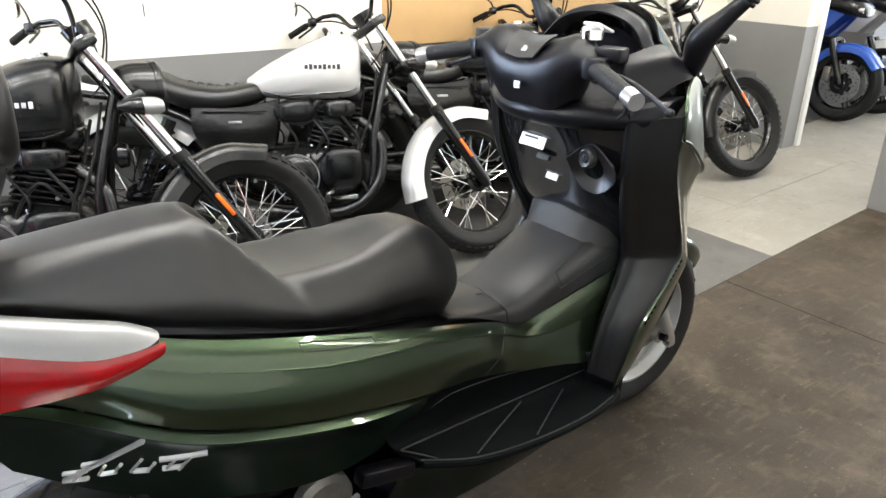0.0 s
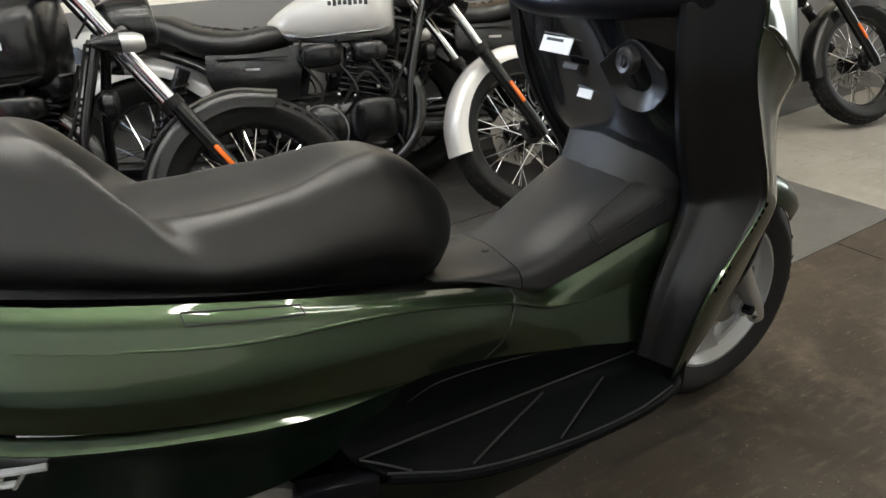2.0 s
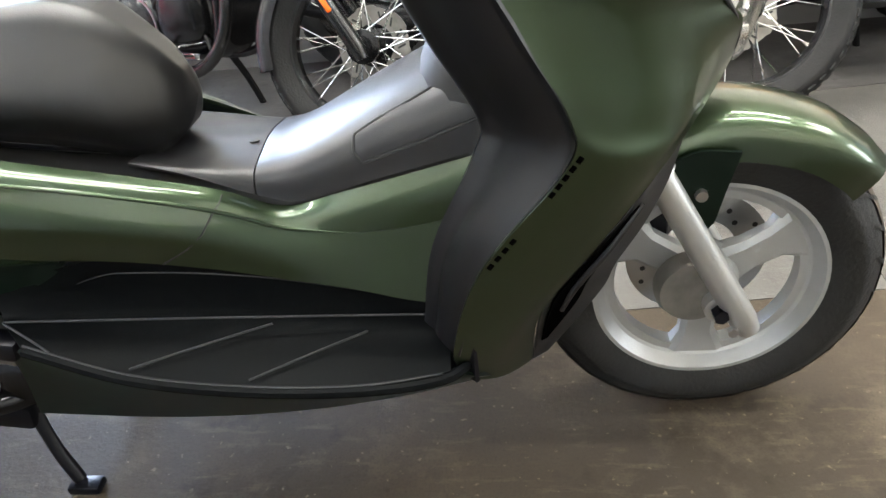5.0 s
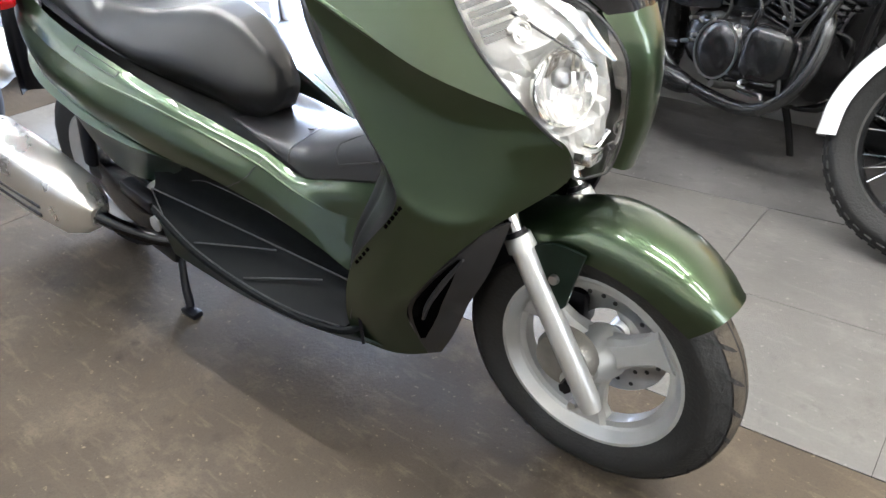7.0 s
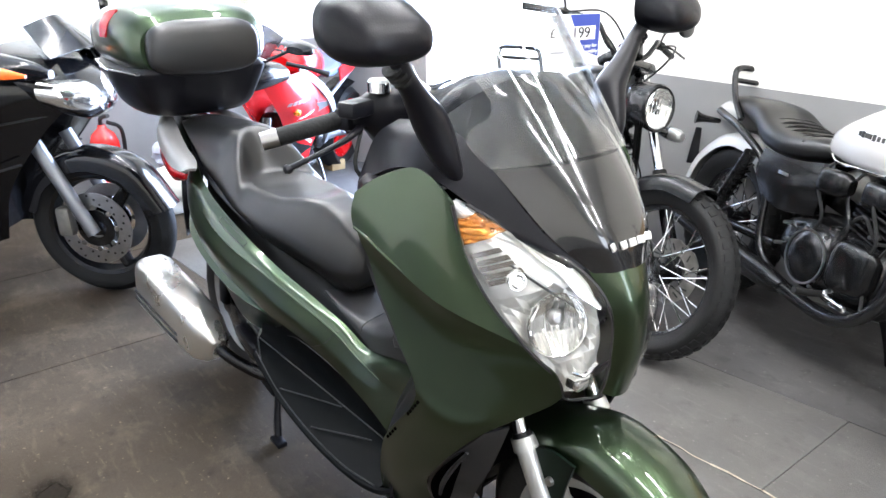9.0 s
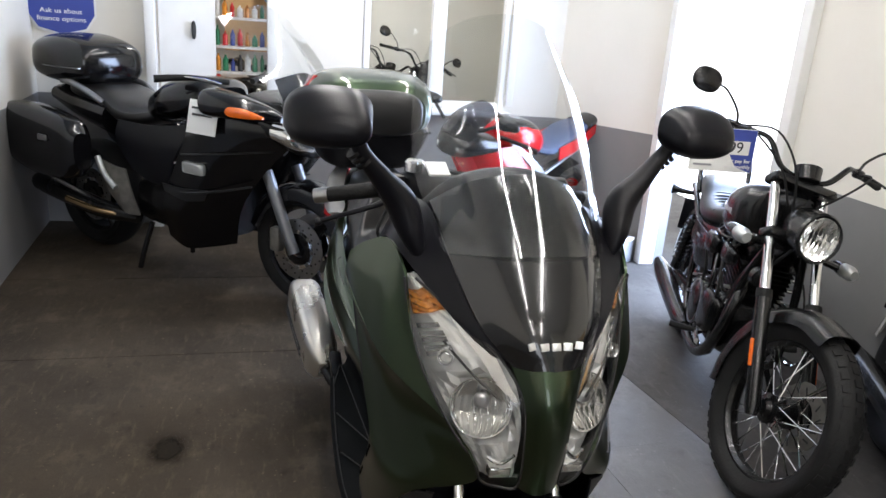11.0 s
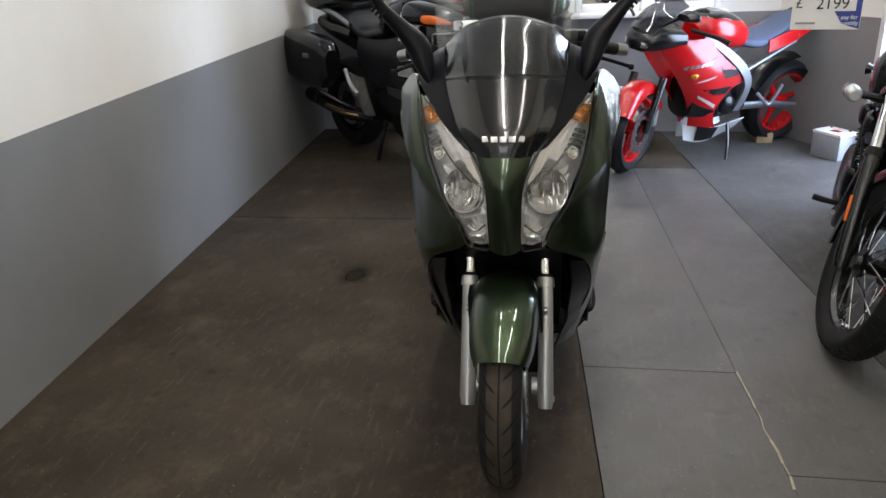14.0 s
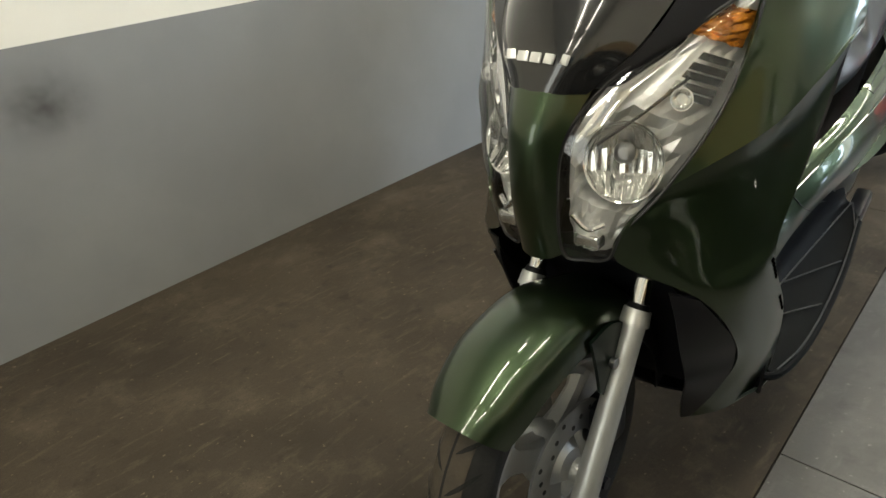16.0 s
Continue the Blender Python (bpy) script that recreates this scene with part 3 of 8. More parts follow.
for y0, y1 in ((0.213, 0.61), (0.70, 1.085)):
    part("pane", box((back_at((y0 + y1) / 2) - 0.035, (y0 + y1) / 2, 1.372), (0.006, y1 - y0, 0.975)), WINGL, win, "", False).visible_shadow = False
# added white strip that stands in for daylight along the window's edge
tagged(part("trim", box((back_at(1.16) + 0.01, 1.155, 1.45), (0.03, 0.05, 1.15), 0.004), TRIMW), "white upright strip standing in for daylight beside the window", "trim", "", "structure")
for y in (-1.105, -0.395):
    tagged(part("door_frame", box((back_at(y) + 0.004, y, 1.02), (0.18, 0.06, 2.04), 0.006), TRIMW), "white painted door frame", "door frame", "", "structure")
door1 = thing("door_1", "open white panelled door with a dark handle", "door", pose(back_at(-1.07), -1.065, 0.01, 0, 0, 8), "", "structure")
part("door_leaf", box((0.0, 0.165, 1.0), (0.04, 0.33, 1.98), 0.004), TRIMW, door1)
part("door_handle", hull_loft([(0.03, 0.20, 1.22, 0.012, 0.05), (0.045, 0.20, 1.22, 0.014, 0.055), (0.055, 0.20, 1.22, 0.008, 0.04)], 14), INK, door1, "dark door handle")
# the room behind the doorway
for a, b, nm in (((-4.12, -2.2), (-6.3, -2.2), "wall_store_a"), ((-6.3, -2.2), (-6.3, 2.0), "wall_store_b"), ((-6.3, 2.0), (-3.95, 2.0), "wall_store_c")):
    wall_piece(nm, a, b, 0, CEIL_Z, WALLW, label="white wall of the room behind")
tagged(part("ceiling", box((-5.3, 0, CEIL_Z + 0.06), (2.3, 4.6, 0.12)), CEILM, None, "", False), "plain white ceiling", "ceiling", "", "structure")
area("store_light", pose(-5.0, 0.2, 2.6), 1.2, 0.2, 90, (1.0, 0.96, 0.90))
shelf = thing("shelf_unit", "white shelf unit full of small bottles and boxes", "shelf", pose(-4.75, -0.66, 0), "", "")
for z in (0.92, 1.10, 1.30, 1.52):
    part("shelf", box((0, 0, z), (0.22, 0.50, 0.018), 0.002), TRIMW, shelf)
for y in (-0.25, 0.25):
    part("side_panel", box((0, y, 0.85), (0.22, 0.018, 1.7), 0.002), TRIMW, shelf)
rngs = random.Random(11)
for z in (0.93, 1.11, 1.31):
    for k in range(9):
        y = -0.21 + 0.052 * k
        h = rngs.uniform(0.08, 0.15)
        mm = rngs.choice((EXTRED, AMBER, BLUEC, PAPER, GREENP, BLACKP))
        r = rngs.uniform(0.014, 0.022)
        bt = tagged(part("bottle", lathe([(0, 0), (r, 0), (r, h * 0.72), (r * 0.4, h * 0.85), (r * 0.4, h), (0, h)], 12, axis="z", c=(-4.72, -0.66 + y, z)), mm), "small coloured bottle on the shelf", "bottle", "bottles on the shelf")
tagged(part("wall_board", box((-6.10, -0.40, 1.45), (0.02, 0.75, 0.9), 0.002), BOARD), "tan hardboard panel on the wall", "board")
helmet = tagged(part("helmet", lathe([(0, -0.13), (0.06, -0.12), (0.105, -0.07), (0.125, 0), (0.10, 0.08), (0.05, 0.12), (0, 0.125)], 28, axis="z", c=(-5.96, -0.33, 1.52)), BLUEBALL), "shiny blue helmet hung on the board", "helmet")
# board, sign and poster on the far wall
tagged(part("wall_board", box((1.245, 1.944, 0.96), (1.70, 0.018, 0.34), 0.002), BOARD), "long tan hardboard panel on the wall", "board")
sign = thing("wall_sign", "small yellow and green safety sign on the wall", "sign")
part("plate", box((2.49, 1.960, 1.225), (0.33, 0.006, 0.085)), mat("sign_yellow", (0.62, 0.68, 0.12), 0.5), sign, "", False)
part("symbol", box((2.58, 1.955, 1.225), (0.09, 0.004, 0.06)), GREENP, sign, "", False)
part("symbol", box((2.42, 1.955, 1.225), (0.12, 0.004, 0.05)), INK, sign, "", False)
poster = thing("poster", "dark photographic poster with a white border on the wall", "poster")
part("print", box((-0.80, 1.917, 1.66), (1.10, 0.004, 0.70)), POSTER, poster, "", False)
part("border", box((-0.80, 1.922, 1.655), (1.13, 0.006, 0.735)), PAPER, poster, "", False)
# blue finance sign in the corner: a board with a white lower edge
fin = thing("finance_sign", "round-bottomed dark blue sign with white lettering on the wall", "sign", pose(-3.90, -1.60, -0.15) @ Matrix.Diagonal((1, 1.28, 1.12, 1)))
prof = [(-0.14, 1.62), (0.14, 1.62), (0.14, 1.27), (0.10, 1.20), (0.0, 1.17), (-0.10, 1.20), (-0.14, 1.27)]
for nm, dx, sc2, mm in (("board", 0.0, 1.0, BLUEC), ("border", -0.006, 1.05, PAPER)):
    bm = bmesh.new()
    f = [bm.verts.new((dx + 0.01, y * sc2, 1.40 + (z - 1.40) * sc2)) for y, z in prof]
    b = [bm.verts.new((dx + 0.005, y * sc2, 1.40 + (z - 1.40) * sc2)) for y, z in prof]
    bm.faces.new(f)
    bm.faces.new(b[::-1])
    for i in range(len(f)):
        bm.faces.new((f[i], b[i], b[(i + 1) % len(f)], f[(i + 1) % len(f)]))
    part(nm, bm, mm, fin, "", False)
text("lettering", "Ask us about", 0.034, WINK, Matrix.Translation((0.012, 0, 1.285)) @ Matrix(((0, 0, 1, 0), (1, 0, 0, 0), (0, 1, 0, 0), (0, 0, 0, 1))), fin)
text("lettering", "finance options", 0.034, WINK, Matrix.Translation((0.012, 0, 1.245)) @ Matrix(((0, 0, 1, 0), (1, 0, 0, 0), (0, 1, 0, 0), (0, 0, 0, 1))), fin)
for k in range(5):
    part("lettering_bar", box((0.012, -0.08 + 0.04 * k, 1.40), (0.002, 0.028, 0.05)), WINK, fin, "", False)
# fire extinguisher, sacks, battery, brick by the back wall
ext = thing("fire_extinguisher", "red fire extinguisher with a black base", "extinguisher", pose(-3.62, 0.07, 0))
part("cylinder", lathe([(0, 0.02), (0.075, 0.02), (0.078, 0.05), (0.078, 0.36), (0.06, 0.41), (0.025, 0.44), (0.02, 0.46), (0, 0.46)], 28, axis="z"), EXTRED, ext)
part("base_ring", lathe([(0.082, 0), (0.085, 0.01), (0.083, 0.05), (0.07, 0.05), (0.07, 0)], 28, axis="z", closed=True), BPLASTIC, ext)
part("handle", tube([(-0.02, 0, 0.46), (0.02, 0, 0.50), (0.09, 0.02, 0.52)], 0.012, 8), INK, ext)
part("hose", tube([(0.0, 0.03, 0.47), (0.0, 0.10, 0.42), (0.0, 0.10, 0.25)], 0.011, 8), RUBBER, ext)


def sack(name, x, y, z, sx, sy, sz, material, label, seed):
    r = random.Random(seed)
    bm = bmesh.new()
    bmesh.ops.create_icosphere(bm, subdivisions=4, radius=1.0)
    off = Vector((r.uniform(0, 9), r.uniform(0, 9), r.uniform(0, 9)))
    for v in bm.verts:
        n = noise.noise(v.co * 2.2 + off) * 0.22 + noise.noise(v.co * 6.0 + off) * 0.08
        c = v.co * (1 + n)
        v.co = Vector((x + c.x * sx, y + c.y * sy, max(0.001, z + c.z * sz)))
    return tagged(part(name, bm, material), label, "sack")


sack("sack", -3.28, 0.33, 0.13, 0.14, 0.17, 0.13, PLASTBAG, "crumpled white plastic sack on the floor", 2)
sack("sack", -3.45, 0.47, 0.28, 0.13, 0.20, 0.10, mat("blue_grey_sack", (0.42, 0.46, 0.55), 0.5, 0, 0, 0.12, 10, 0.3, 40), "crumpled grey-blue sack on a white one", 4)
sack("sack", -3.42, 0.52, 0.13, 0.16, 0.17, 0.14, PLASTBAG, "full white sack against the wall", 7)
bt = thing("car_battery", "grey vehicle battery with a printed lid", "battery", pose(-3.085, 1.735, 0, 0, 0, 32) @ Matrix.Scale(0.84, 4))
part("case", box((0, 0, 0.085), (0.24, 0.17, 0.17), 0.008), BATTERY, bt)
part("lid", box((0, 0, 0.182), (0.245, 0.175, 0.025), 0.006), PAPER, bt, "pale lid")
part("label_red", box((0.02, -0.02, 0.196), (0.07, 0.05, 0.002)), EXTRED, bt, "", False)
for dx in (-0.08, 0.08):
    part("terminal", cyl((dx, 0.05, 0.19), (dx, 0.05, 0.21), 0.009, 12), ALLOY, bt)
tagged(part("brick", box((-3.52, 1.42, 0.033), (0.21, 0.10, 0.065), 0.005), mat("yellow_brick", (0.36, 0.26, 0.13), 0.8, 0, 0, 0.2, 14, 0.4, 60)), "yellow brick on the floor by the wall", "brick")

# ---- the green scooter (x ahead, z up, y to its left) ----
scooter = thing("motor_scooter", "dark green maxi scooter with a top box on its centre stand", "scooter")
S = scooter
AX = (0.0, 0.0, 0.262)


def both(name, ctrl, material, thick=0.004, nu=6, nv=6, label="", inward=(-0.6, 0, 0.55), parent=None):
    made = []
    for mir in (False, True):
        made.append(part(name, sheet(ctrl, thick, nu, nv, mir, inward=inward), material, parent or S, label))
    return made


def wheel(parent, c, r_tyre, w_tyre, r_rim, spokes, material, steer=0.0, spoke_w=0.05, disc=True, flip=1):
    """Cast wheel: tyre with grooves, rim, spokes, hub, brake disc."""
    m = pose(*c, 0, 0, steer)
    holder = new("wheel")
    holder.parent = parent
    holder.matrix_basis = m
    tagged(holder, "cast silver wheel with a black tyre")
    hw = w_tyre / 2
    prof = [(r_rim, -hw * 0.72), (r_rim + 0.02, -hw * 0.9), ((r_tyre + r_rim) / 2, -hw), (r_tyre - 0.030, -hw * 0.90), (r_tyre - 0.012, -hw * 0.62), (r_tyre - 0.002, -hw * 0.25), (r_tyre, 0)]
    prof += [(r, -h) for r, h in prof[-2::-1]]
    bm = lathe([(q[0], q[1]) for q in cat(prof, 2)], 64)
    # tread grooves cut as dark slanted bars pressed just under the crown
    part("tyre", bm, DUSTYR, holder)
    bm = bmesh.new()
    def on(f, t):
        rr = r_tyre - 0.030 * max(0.0, abs(f)) ** 2.4 + 0.0008
        return Vector((rr * math.cos(t), f * hw, rr * math.sin(t)))
    for k in range(26):
        for s in (-1, 1):
            t = 2 * math.pi * (k + (0.5 if s > 0 else 0)) / 26
            line = [(0.14, 0.0, 0.0008), (0.30, 0.030, 0.0040), (0.52, 0.075, 0.0052), (0.72, 0.135, 0.0045), (0.88, 0.19, 0.0010)]
            prev = None
            for f, dt, w in line:
                c0 = on(s * f, t + dt)
                tv = Vector((-math.sin(t + dt), 0, math.cos(t + dt)))
                pr = (bm.verts.new(c0 - tv * w), bm.verts.new(c0 + tv * w))
                if prev:
                    bm.faces.new((prev[0], prev[1], pr[1], pr[0]))
                prev = pr
    for k in range(64):
        t0, t1 = 2 * math.pi * k / 64, 2 * math.pi * (k + 1) / 64
        bm.faces.new([bm.verts.new(on(f, t)) for f, t in ((-0.045, t0), (0.045, t0), (0.045, t1), (-0.045, t1))])
    part("tread_crown", lathe([(r_tyre - 0.030 * abs(f) ** 2.4 + 0.0004, f * hw) for f in (-0.58, -0.45, -0.3, -0.15, 0, 0.15, 0.3, 0.45, 0.58)], 64), CROWN, holder, "dusty brown tread crown")
    tagged(part("tread_groove", bm, GROOVE, holder, "", False), kind="stuff")
    hr = hw * 0.74
    part("rim", lathe([(r_rim + 0.006, -hr), (r_rim + 0.008, -hr + 0.006), (r_rim - 0.012, -hr + 0.014), (r_rim - 0.022, -hr * 0.4), (r_rim - 0.022, hr * 0.4), (r_rim - 0.012, hr - 0.014), (r_rim + 0.008, hr - 0.006), (r_rim + 0.006, hr), (r_rim - 0.004, hr), (r_rim - 0.020, hr - 0.022), (r_rim - 0.034, hr * 0.35), (r_rim - 0.034, -hr * 0.35), (r_rim - 0.020, -hr + 0.022), (r_rim - 0.004, -hr)], 64, closed=True), material, holder)
    for k in range(spokes):
        t = 2 * math.pi * k / spokes + 0.5
        rs = []
        for rr, ww, hh in ((0.030, spoke_w * 0.62, 0.024), (0.07, spoke_w * 0.46, 0.019), (r_rim - 0.06, spoke_w * 0.5, 0.016), (r_rim - 0.028, spoke_w * 0.85, 0.022)):
            c0 = Vector((rr * math.cos(t), 0, rr * math.sin(t)))
            tv = Vector((-math.sin(t), 0, math.cos(t)))
            rs.append([c0 + tv * ww * a + Vector((0, hh * b, 0)) for a, b in ((-1, -0.5), (-0.7, -1), (0.7, -1), (1, -0.5), (1, 0.5), (0.7, 1), (-0.7, 1), (-1, 0.5))])
        part("spoke", rings(bmesh.new(), rs), material, holder)
    part("hub", lathe([(0.0, -0.05), (0.028, -0.05), (0.045, -0.03), (0.055, 0), (0.045, 0.03), (0.028, 0.05), (0, 0.05)], 28), material, holder)
    if disc:
        y = -flip * 0.052
        part("brake_disc", lathe([(0.062, y - 0.002), (0.112, y - 0.002), (0.112, y + 0.002), (0.062, y + 0.002)], 48, closed=True), STEEL, holder, "perforated steel brake disc")
        bm = bmesh.new()
        for k in range(24):
            t = 2 * math.pi * k / 24
            rr = 0.076 + 0.011 * (k % 3)
            lathe([(0, y - 0.0028), (0.0045, y - 0.0028), (0.0045, y + 0.0028), (0, y + 0.0028)], 8, bm, c=(rr * math.cos(t), 0, rr * math.sin(t)))
        tagged(part("disc_hole", bm, INK, holder, "", False), kind="stuff")
    return holder


wheel(S, AX, 0.256, 0.100, 0.172, 3, WHEELS, 0, 0.056, True, -1)
wheel(S, (-1.47, 0.0, 0.245), 0.243, 0.125, 0.160, 3, WHEELS, 0, 0.075, False)

# fork legs, stanchions, axle
for s in (-1, 1):
    leg = tube([(0.045, s * 0.098, 0.225), (0.035, s * 0.098, 0.245), (-0.105, s * 0.100, 0.500)], [0.017, 0.0205, 0.0195], 18, None, 1)
    legob = part("fork_leg", leg, SILVER, S, "silver lower fork leg")
    part("fork_collar", tube([(-0.100, s * 0.1, 0.492), (-0.112, s * 0.1, 0.513)], [0.0245, 0.0225], 20, None, 1), SILVER, legob)
    part("dust_seal", tube([(-0.111, s * 0.1, 0.512), (-0.116, s * 0.1, 0.521)], [0.020, 0.017], 18, None, 1), BPLASTIC, legob)
    part("stanchion", cyl((-0.113, s * 0.1, 0.515), (-0.16, s * 0.1, 0.61), 0.0152, 18), CHROME, S, "chromed fork tube")
    part("axle_lug", tube([(0.002, s * 0.098, 0.262), (0.002, s * 0.062, 0.262)], [0.022, 0.022], 18, None, 1), SILVER, legob)
    part("axle_nut", tube([(0.000, s * 0.118, 0.262), (0.000, s * 0.1, 0.262)], [0.011, 0.012], 6, None, 1), BPLASTIC, legob)
    part("pinch_bolt", tube([(0.018, s * 0.121, 0.236), (0.018, s * 0.112, 0.236)], [0.008, 0.008], 6, None, 1), STEEL, legob)
part("speedometer_drive", lathe([(0.0, -0.078), (0.050, -0.076), (0.056, -0.062), (0.056, -0.046), (0.0, -0.046)], 30, c=(-0.03, 0, 0.278)), ALLOY, S, "dull alloy hub housing")
part("brake_caliper", box((-0.085, 0.062, 0.305), (0.075, 0.055, 0.085), 0.016), BPLASTIC, S, "black brake caliper")

# front mudguard
mg = []
for a, rr, w in ((4, 0.298, 0.080), (16, 0.296, 0.083), (34, 0.293, 0.080), (60, 0.290, 0.079), (88, 0.288, 0.077), (112, 0.287, 0.076), (128, 0.286, 0.070), (138, 0.285, 0.058)):
    t = radians(180 - a)
    cx, cz = math.cos(t), math.sin(t)
    row = []
    for f, dr in ((-1.0, -0.060), (-0.92, -0.022), (-0.62, -0.004), (0, 0.004), (0.62, -0.004), (0.92, -0.022), (1.0, -0.060)):
        row.append((AX[0] + (rr + dr) * cx, w * f, AX[2] + (rr + dr) * cz))
    mg.append(row)
part("front_mudguard", sheet(mg[3:], 0.004, 5, 3), GREEN, S, "glossy green front mudguard")
part("inner_mudguard", sheet(mg[:4], 0.004, 5, 3), BPLASTIC, S)
for s in (-1, 1):
    br = part("mudguard_stay", sheet([[(-0.085, s * 0.088, 0.500), (-0.045, s * 0.088, 0.515), (0.005, s * 0.087, 0.51)], [(-0.082, s * 0.091, 0.455), (-0.045, s * 0.091, 0.445), (-0.010, s * 0.089, 0.455)], [(-0.05, s * 0.090, 0.400), (-0.035, s * 0.090, 0.395), (-0.02, s * 0.090, 0.41)]], 0.006, 4, 4), SHADEGREEN, S)
    part("bolt", lathe([(0, -0.006), (0.008, -0.005), (0.009, 0.004), (0, 0.006)], 10, c=(-0.042, s * 0.099, 0.455)), STEEL, br)

# side panels behind the legs (green), with a crease and an overhanging lower lip
up = [[(-1.62, -0.075, 0.800), (-1.46, -0.165, 0.775), (-1.30, -0.205, 0.722), (-1.10, -0.212, 0.668), (-0.90, -0.197, 0.612), (-0.76, -0.168, 0.566), (-0.66, -0.140, 0.528), (-0.585, -0.124, 0.492)],
      [(-1.63, -0.085, 0.768), (-1.47, -0.188, 0.742), (-1.31, -0.236, 0.686), (-1.11, -0.250, 0.634), (-0.90, -0.232, 0.598), (-0.76, -0.200, 0.553), (-0.66, -0.172, 0.511), (-0.582, -0.160, 0.476)],
      [(-1.62, -0.090, 0.735), (-1.47, -0.197, 0.700), (-1.32, -0.250, 0.640), (-1.13, -0.264, 0.590), (-0.91, -0.245, 0.548), (-0.76, -0.214, 0.508), (-0.66, -0.184, 0.470), (-0.582, -0.172, 0.442)],
      [(-1.60, -0.085, 0.700), (-1.46, -0.185, 0.655), (-1.33, -0.243, 0.602), (-1.15, -0.259, 0.550), (-0.92, -0.238, 0.497), (-0.78, -0.208, 0.464), (-0.67, -0.186, 0.430), (-0.585, -0.178, 0.404)]]
lip = [[(-1.60, -0.083, 0.692), (-1.46, -0.178, 0.648), (-1.33, -0.238, 0.596), (-1.15, -0.252, 0.548), (-1.00, -0.240, 0.511), (-0.865, -0.206, 0.484)],
       [(-1.60, -0.102, 0.676), (-1.46, -0.201, 0.630), (-1.33, -0.263, 0.579), (-1.15, -0.279, 0.532), (-1.00, -0.265, 0.498), (-0.862, -0.224, 0.475)]]
lip[1] = [tuple(p + (q - p) * 0.72 for p, q in zip(a, b)) for a, b in zip(*lip)]
both("side_panel_ledge", lip, GREEN, 0.004, 5, 5, "bright green ledge along the body side")
lip = [[(-1.60, -0.096, 0.672), (-1.46, -0.193, 0.626), (-1.33, -0.254, 0.575), (-1.15, -0.269, 0.528), (-1.00, -0.254, 0.494), (-0.862, -0.212, 0.471)],
       [(-1.60, -0.078, 0.650), (-1.46, -0.172, 0.602), (-1.33, -0.232, 0.555), (-1.15, -0.249, 0.512), (-1.00, -0.238, 0.482), (-0.868, -0.205, 0.464)],
       [(-1.58, -0.06, 0.60), (-1.45, -0.150, 0.540), (-1.33, -0.205, 0.500), (-1.16, -0.224, 0.470), (-1.02, -0.220, 0.445), (-0.90, -0.205, 0.440)],
       [(-1.55, -0.05, 0.54), (-1.43, -0.135, 0.470), (-1.33, -0.180, 0.430), (-1.18, -0.205, 0.392), (-1.08, -0.212, 0.385), (-1.00, -0.212, 0.395)]]
lip[0] = [(x, y + 0.006, z + 0.003) for x, y, z in lip[0]]
lip[1] = [(x, y + 0.003, z) for x, y, z in lip[1]]
lower_panels = both("lower_side_panel", lip, SHADEGREEN, 0.005, 6, 5, "lower green body panel with a bright lip, its paint darkened as shade")
fr = [[(-0.585, -0.128, 0.490), (-0.50, -0.135, 0.512), (-0.40, -0.142, 0.538), (-0.28, -0.160, 0.575)],
      [(-0.582, -0.160, 0.476), (-0.50, -0.158, 0.462), (-0.40, -0.160, 0.470), (-0.28, -0.172, 0.505)],
      [(-0.582, -0.172, 0.442), (-0.50, -0.168, 0.425), (-0.40, -0.170, 0.415), (-0.30, -0.176, 0.430)],
      [(-0.585, -0.178, 0.404), (-0.50, -0.178, 0.384), (-0.42, -0.182, 0.364), (-0.33, -0.180, 0.350)]]
rows4 = [a + b[1:] for a, b in zip(up, fr)]
crown = [tuple((p + q) / 2 + d for p, q, d in zip(a, b, (0, -0.004, 0.003))) for a, b in zip(rows4[0], rows4[1])]
shoulders = both("side_panel_shoulder", [rows4[0], crown, rows4[1]], GREEN, 0.005, 5, 5, "bright upper facet of the green side panel")
for s in (-1, 1):
    part("panel_crease", tube([(x, s * (-y + 0.0005), z) for x, y, z in rows4[1][2:9]], [0.0006, 0.0022, 0.0026, 0.0026, 0.0026, 0.0026, 0.0006], 8), GREEN, S, "rounded bright crease along the side panel")
flanks = both("side_panel", [[(x, y + 0.0015, z - 0.001) for x, y, z in rows4[1]]] + rows4[2:], GREEN, 0.005, 6, 5, "glossy dark green body side panel")
# cover plate in the side panel
for s in (-1, 1):
    pc = [(-1.145, s * 0.2330, 0.6605), (-1.075, s * 0.2305, 0.6455), (-1.008, s * 0.2262, 0.6312), (-1.008, s * 0.2130, 0.6452), (-1.075, s * 0.2170, 0.6605), (-1.145, s * 0.2200, 0.6760), (-1.145, s * 0.2330, 0.6605)]
    pc = [Vector(a).lerp(Vector(b), k / 6) for a, b in zip(pc, pc[1:]) for k in range(6)]
    part("cover_joint", tube([tuple(p) for p in onto(shoulders[0 if s < 0 else 1], [(p.x, p.y + s * 0.01, p.z + 0.01) for p in pc + pc[:1]], 0.0003)], 0.0013, 5, None, 1), INK, S, "thin joint round a service cover")
    part("panel_joint", tube([tuple(p) for p in onto(shoulders[0 if s < 0 else 1], [(-0.650, s * 0.15, 0.532), (-0.655, s * 0.165, 0.520), (-0.662, s * 0.18, 0.508)], 0.0003)]
                             + [tuple(p) for p in onto(flanks[0 if s < 0 else 1], [(-0.675, s * 0.20, 0.490), (-0.700, s * 0.21, 0.468), (-0.735, s * 0.22, 0.448)], 0.0003)], 0.0013, 5, None, 1), INK, S)

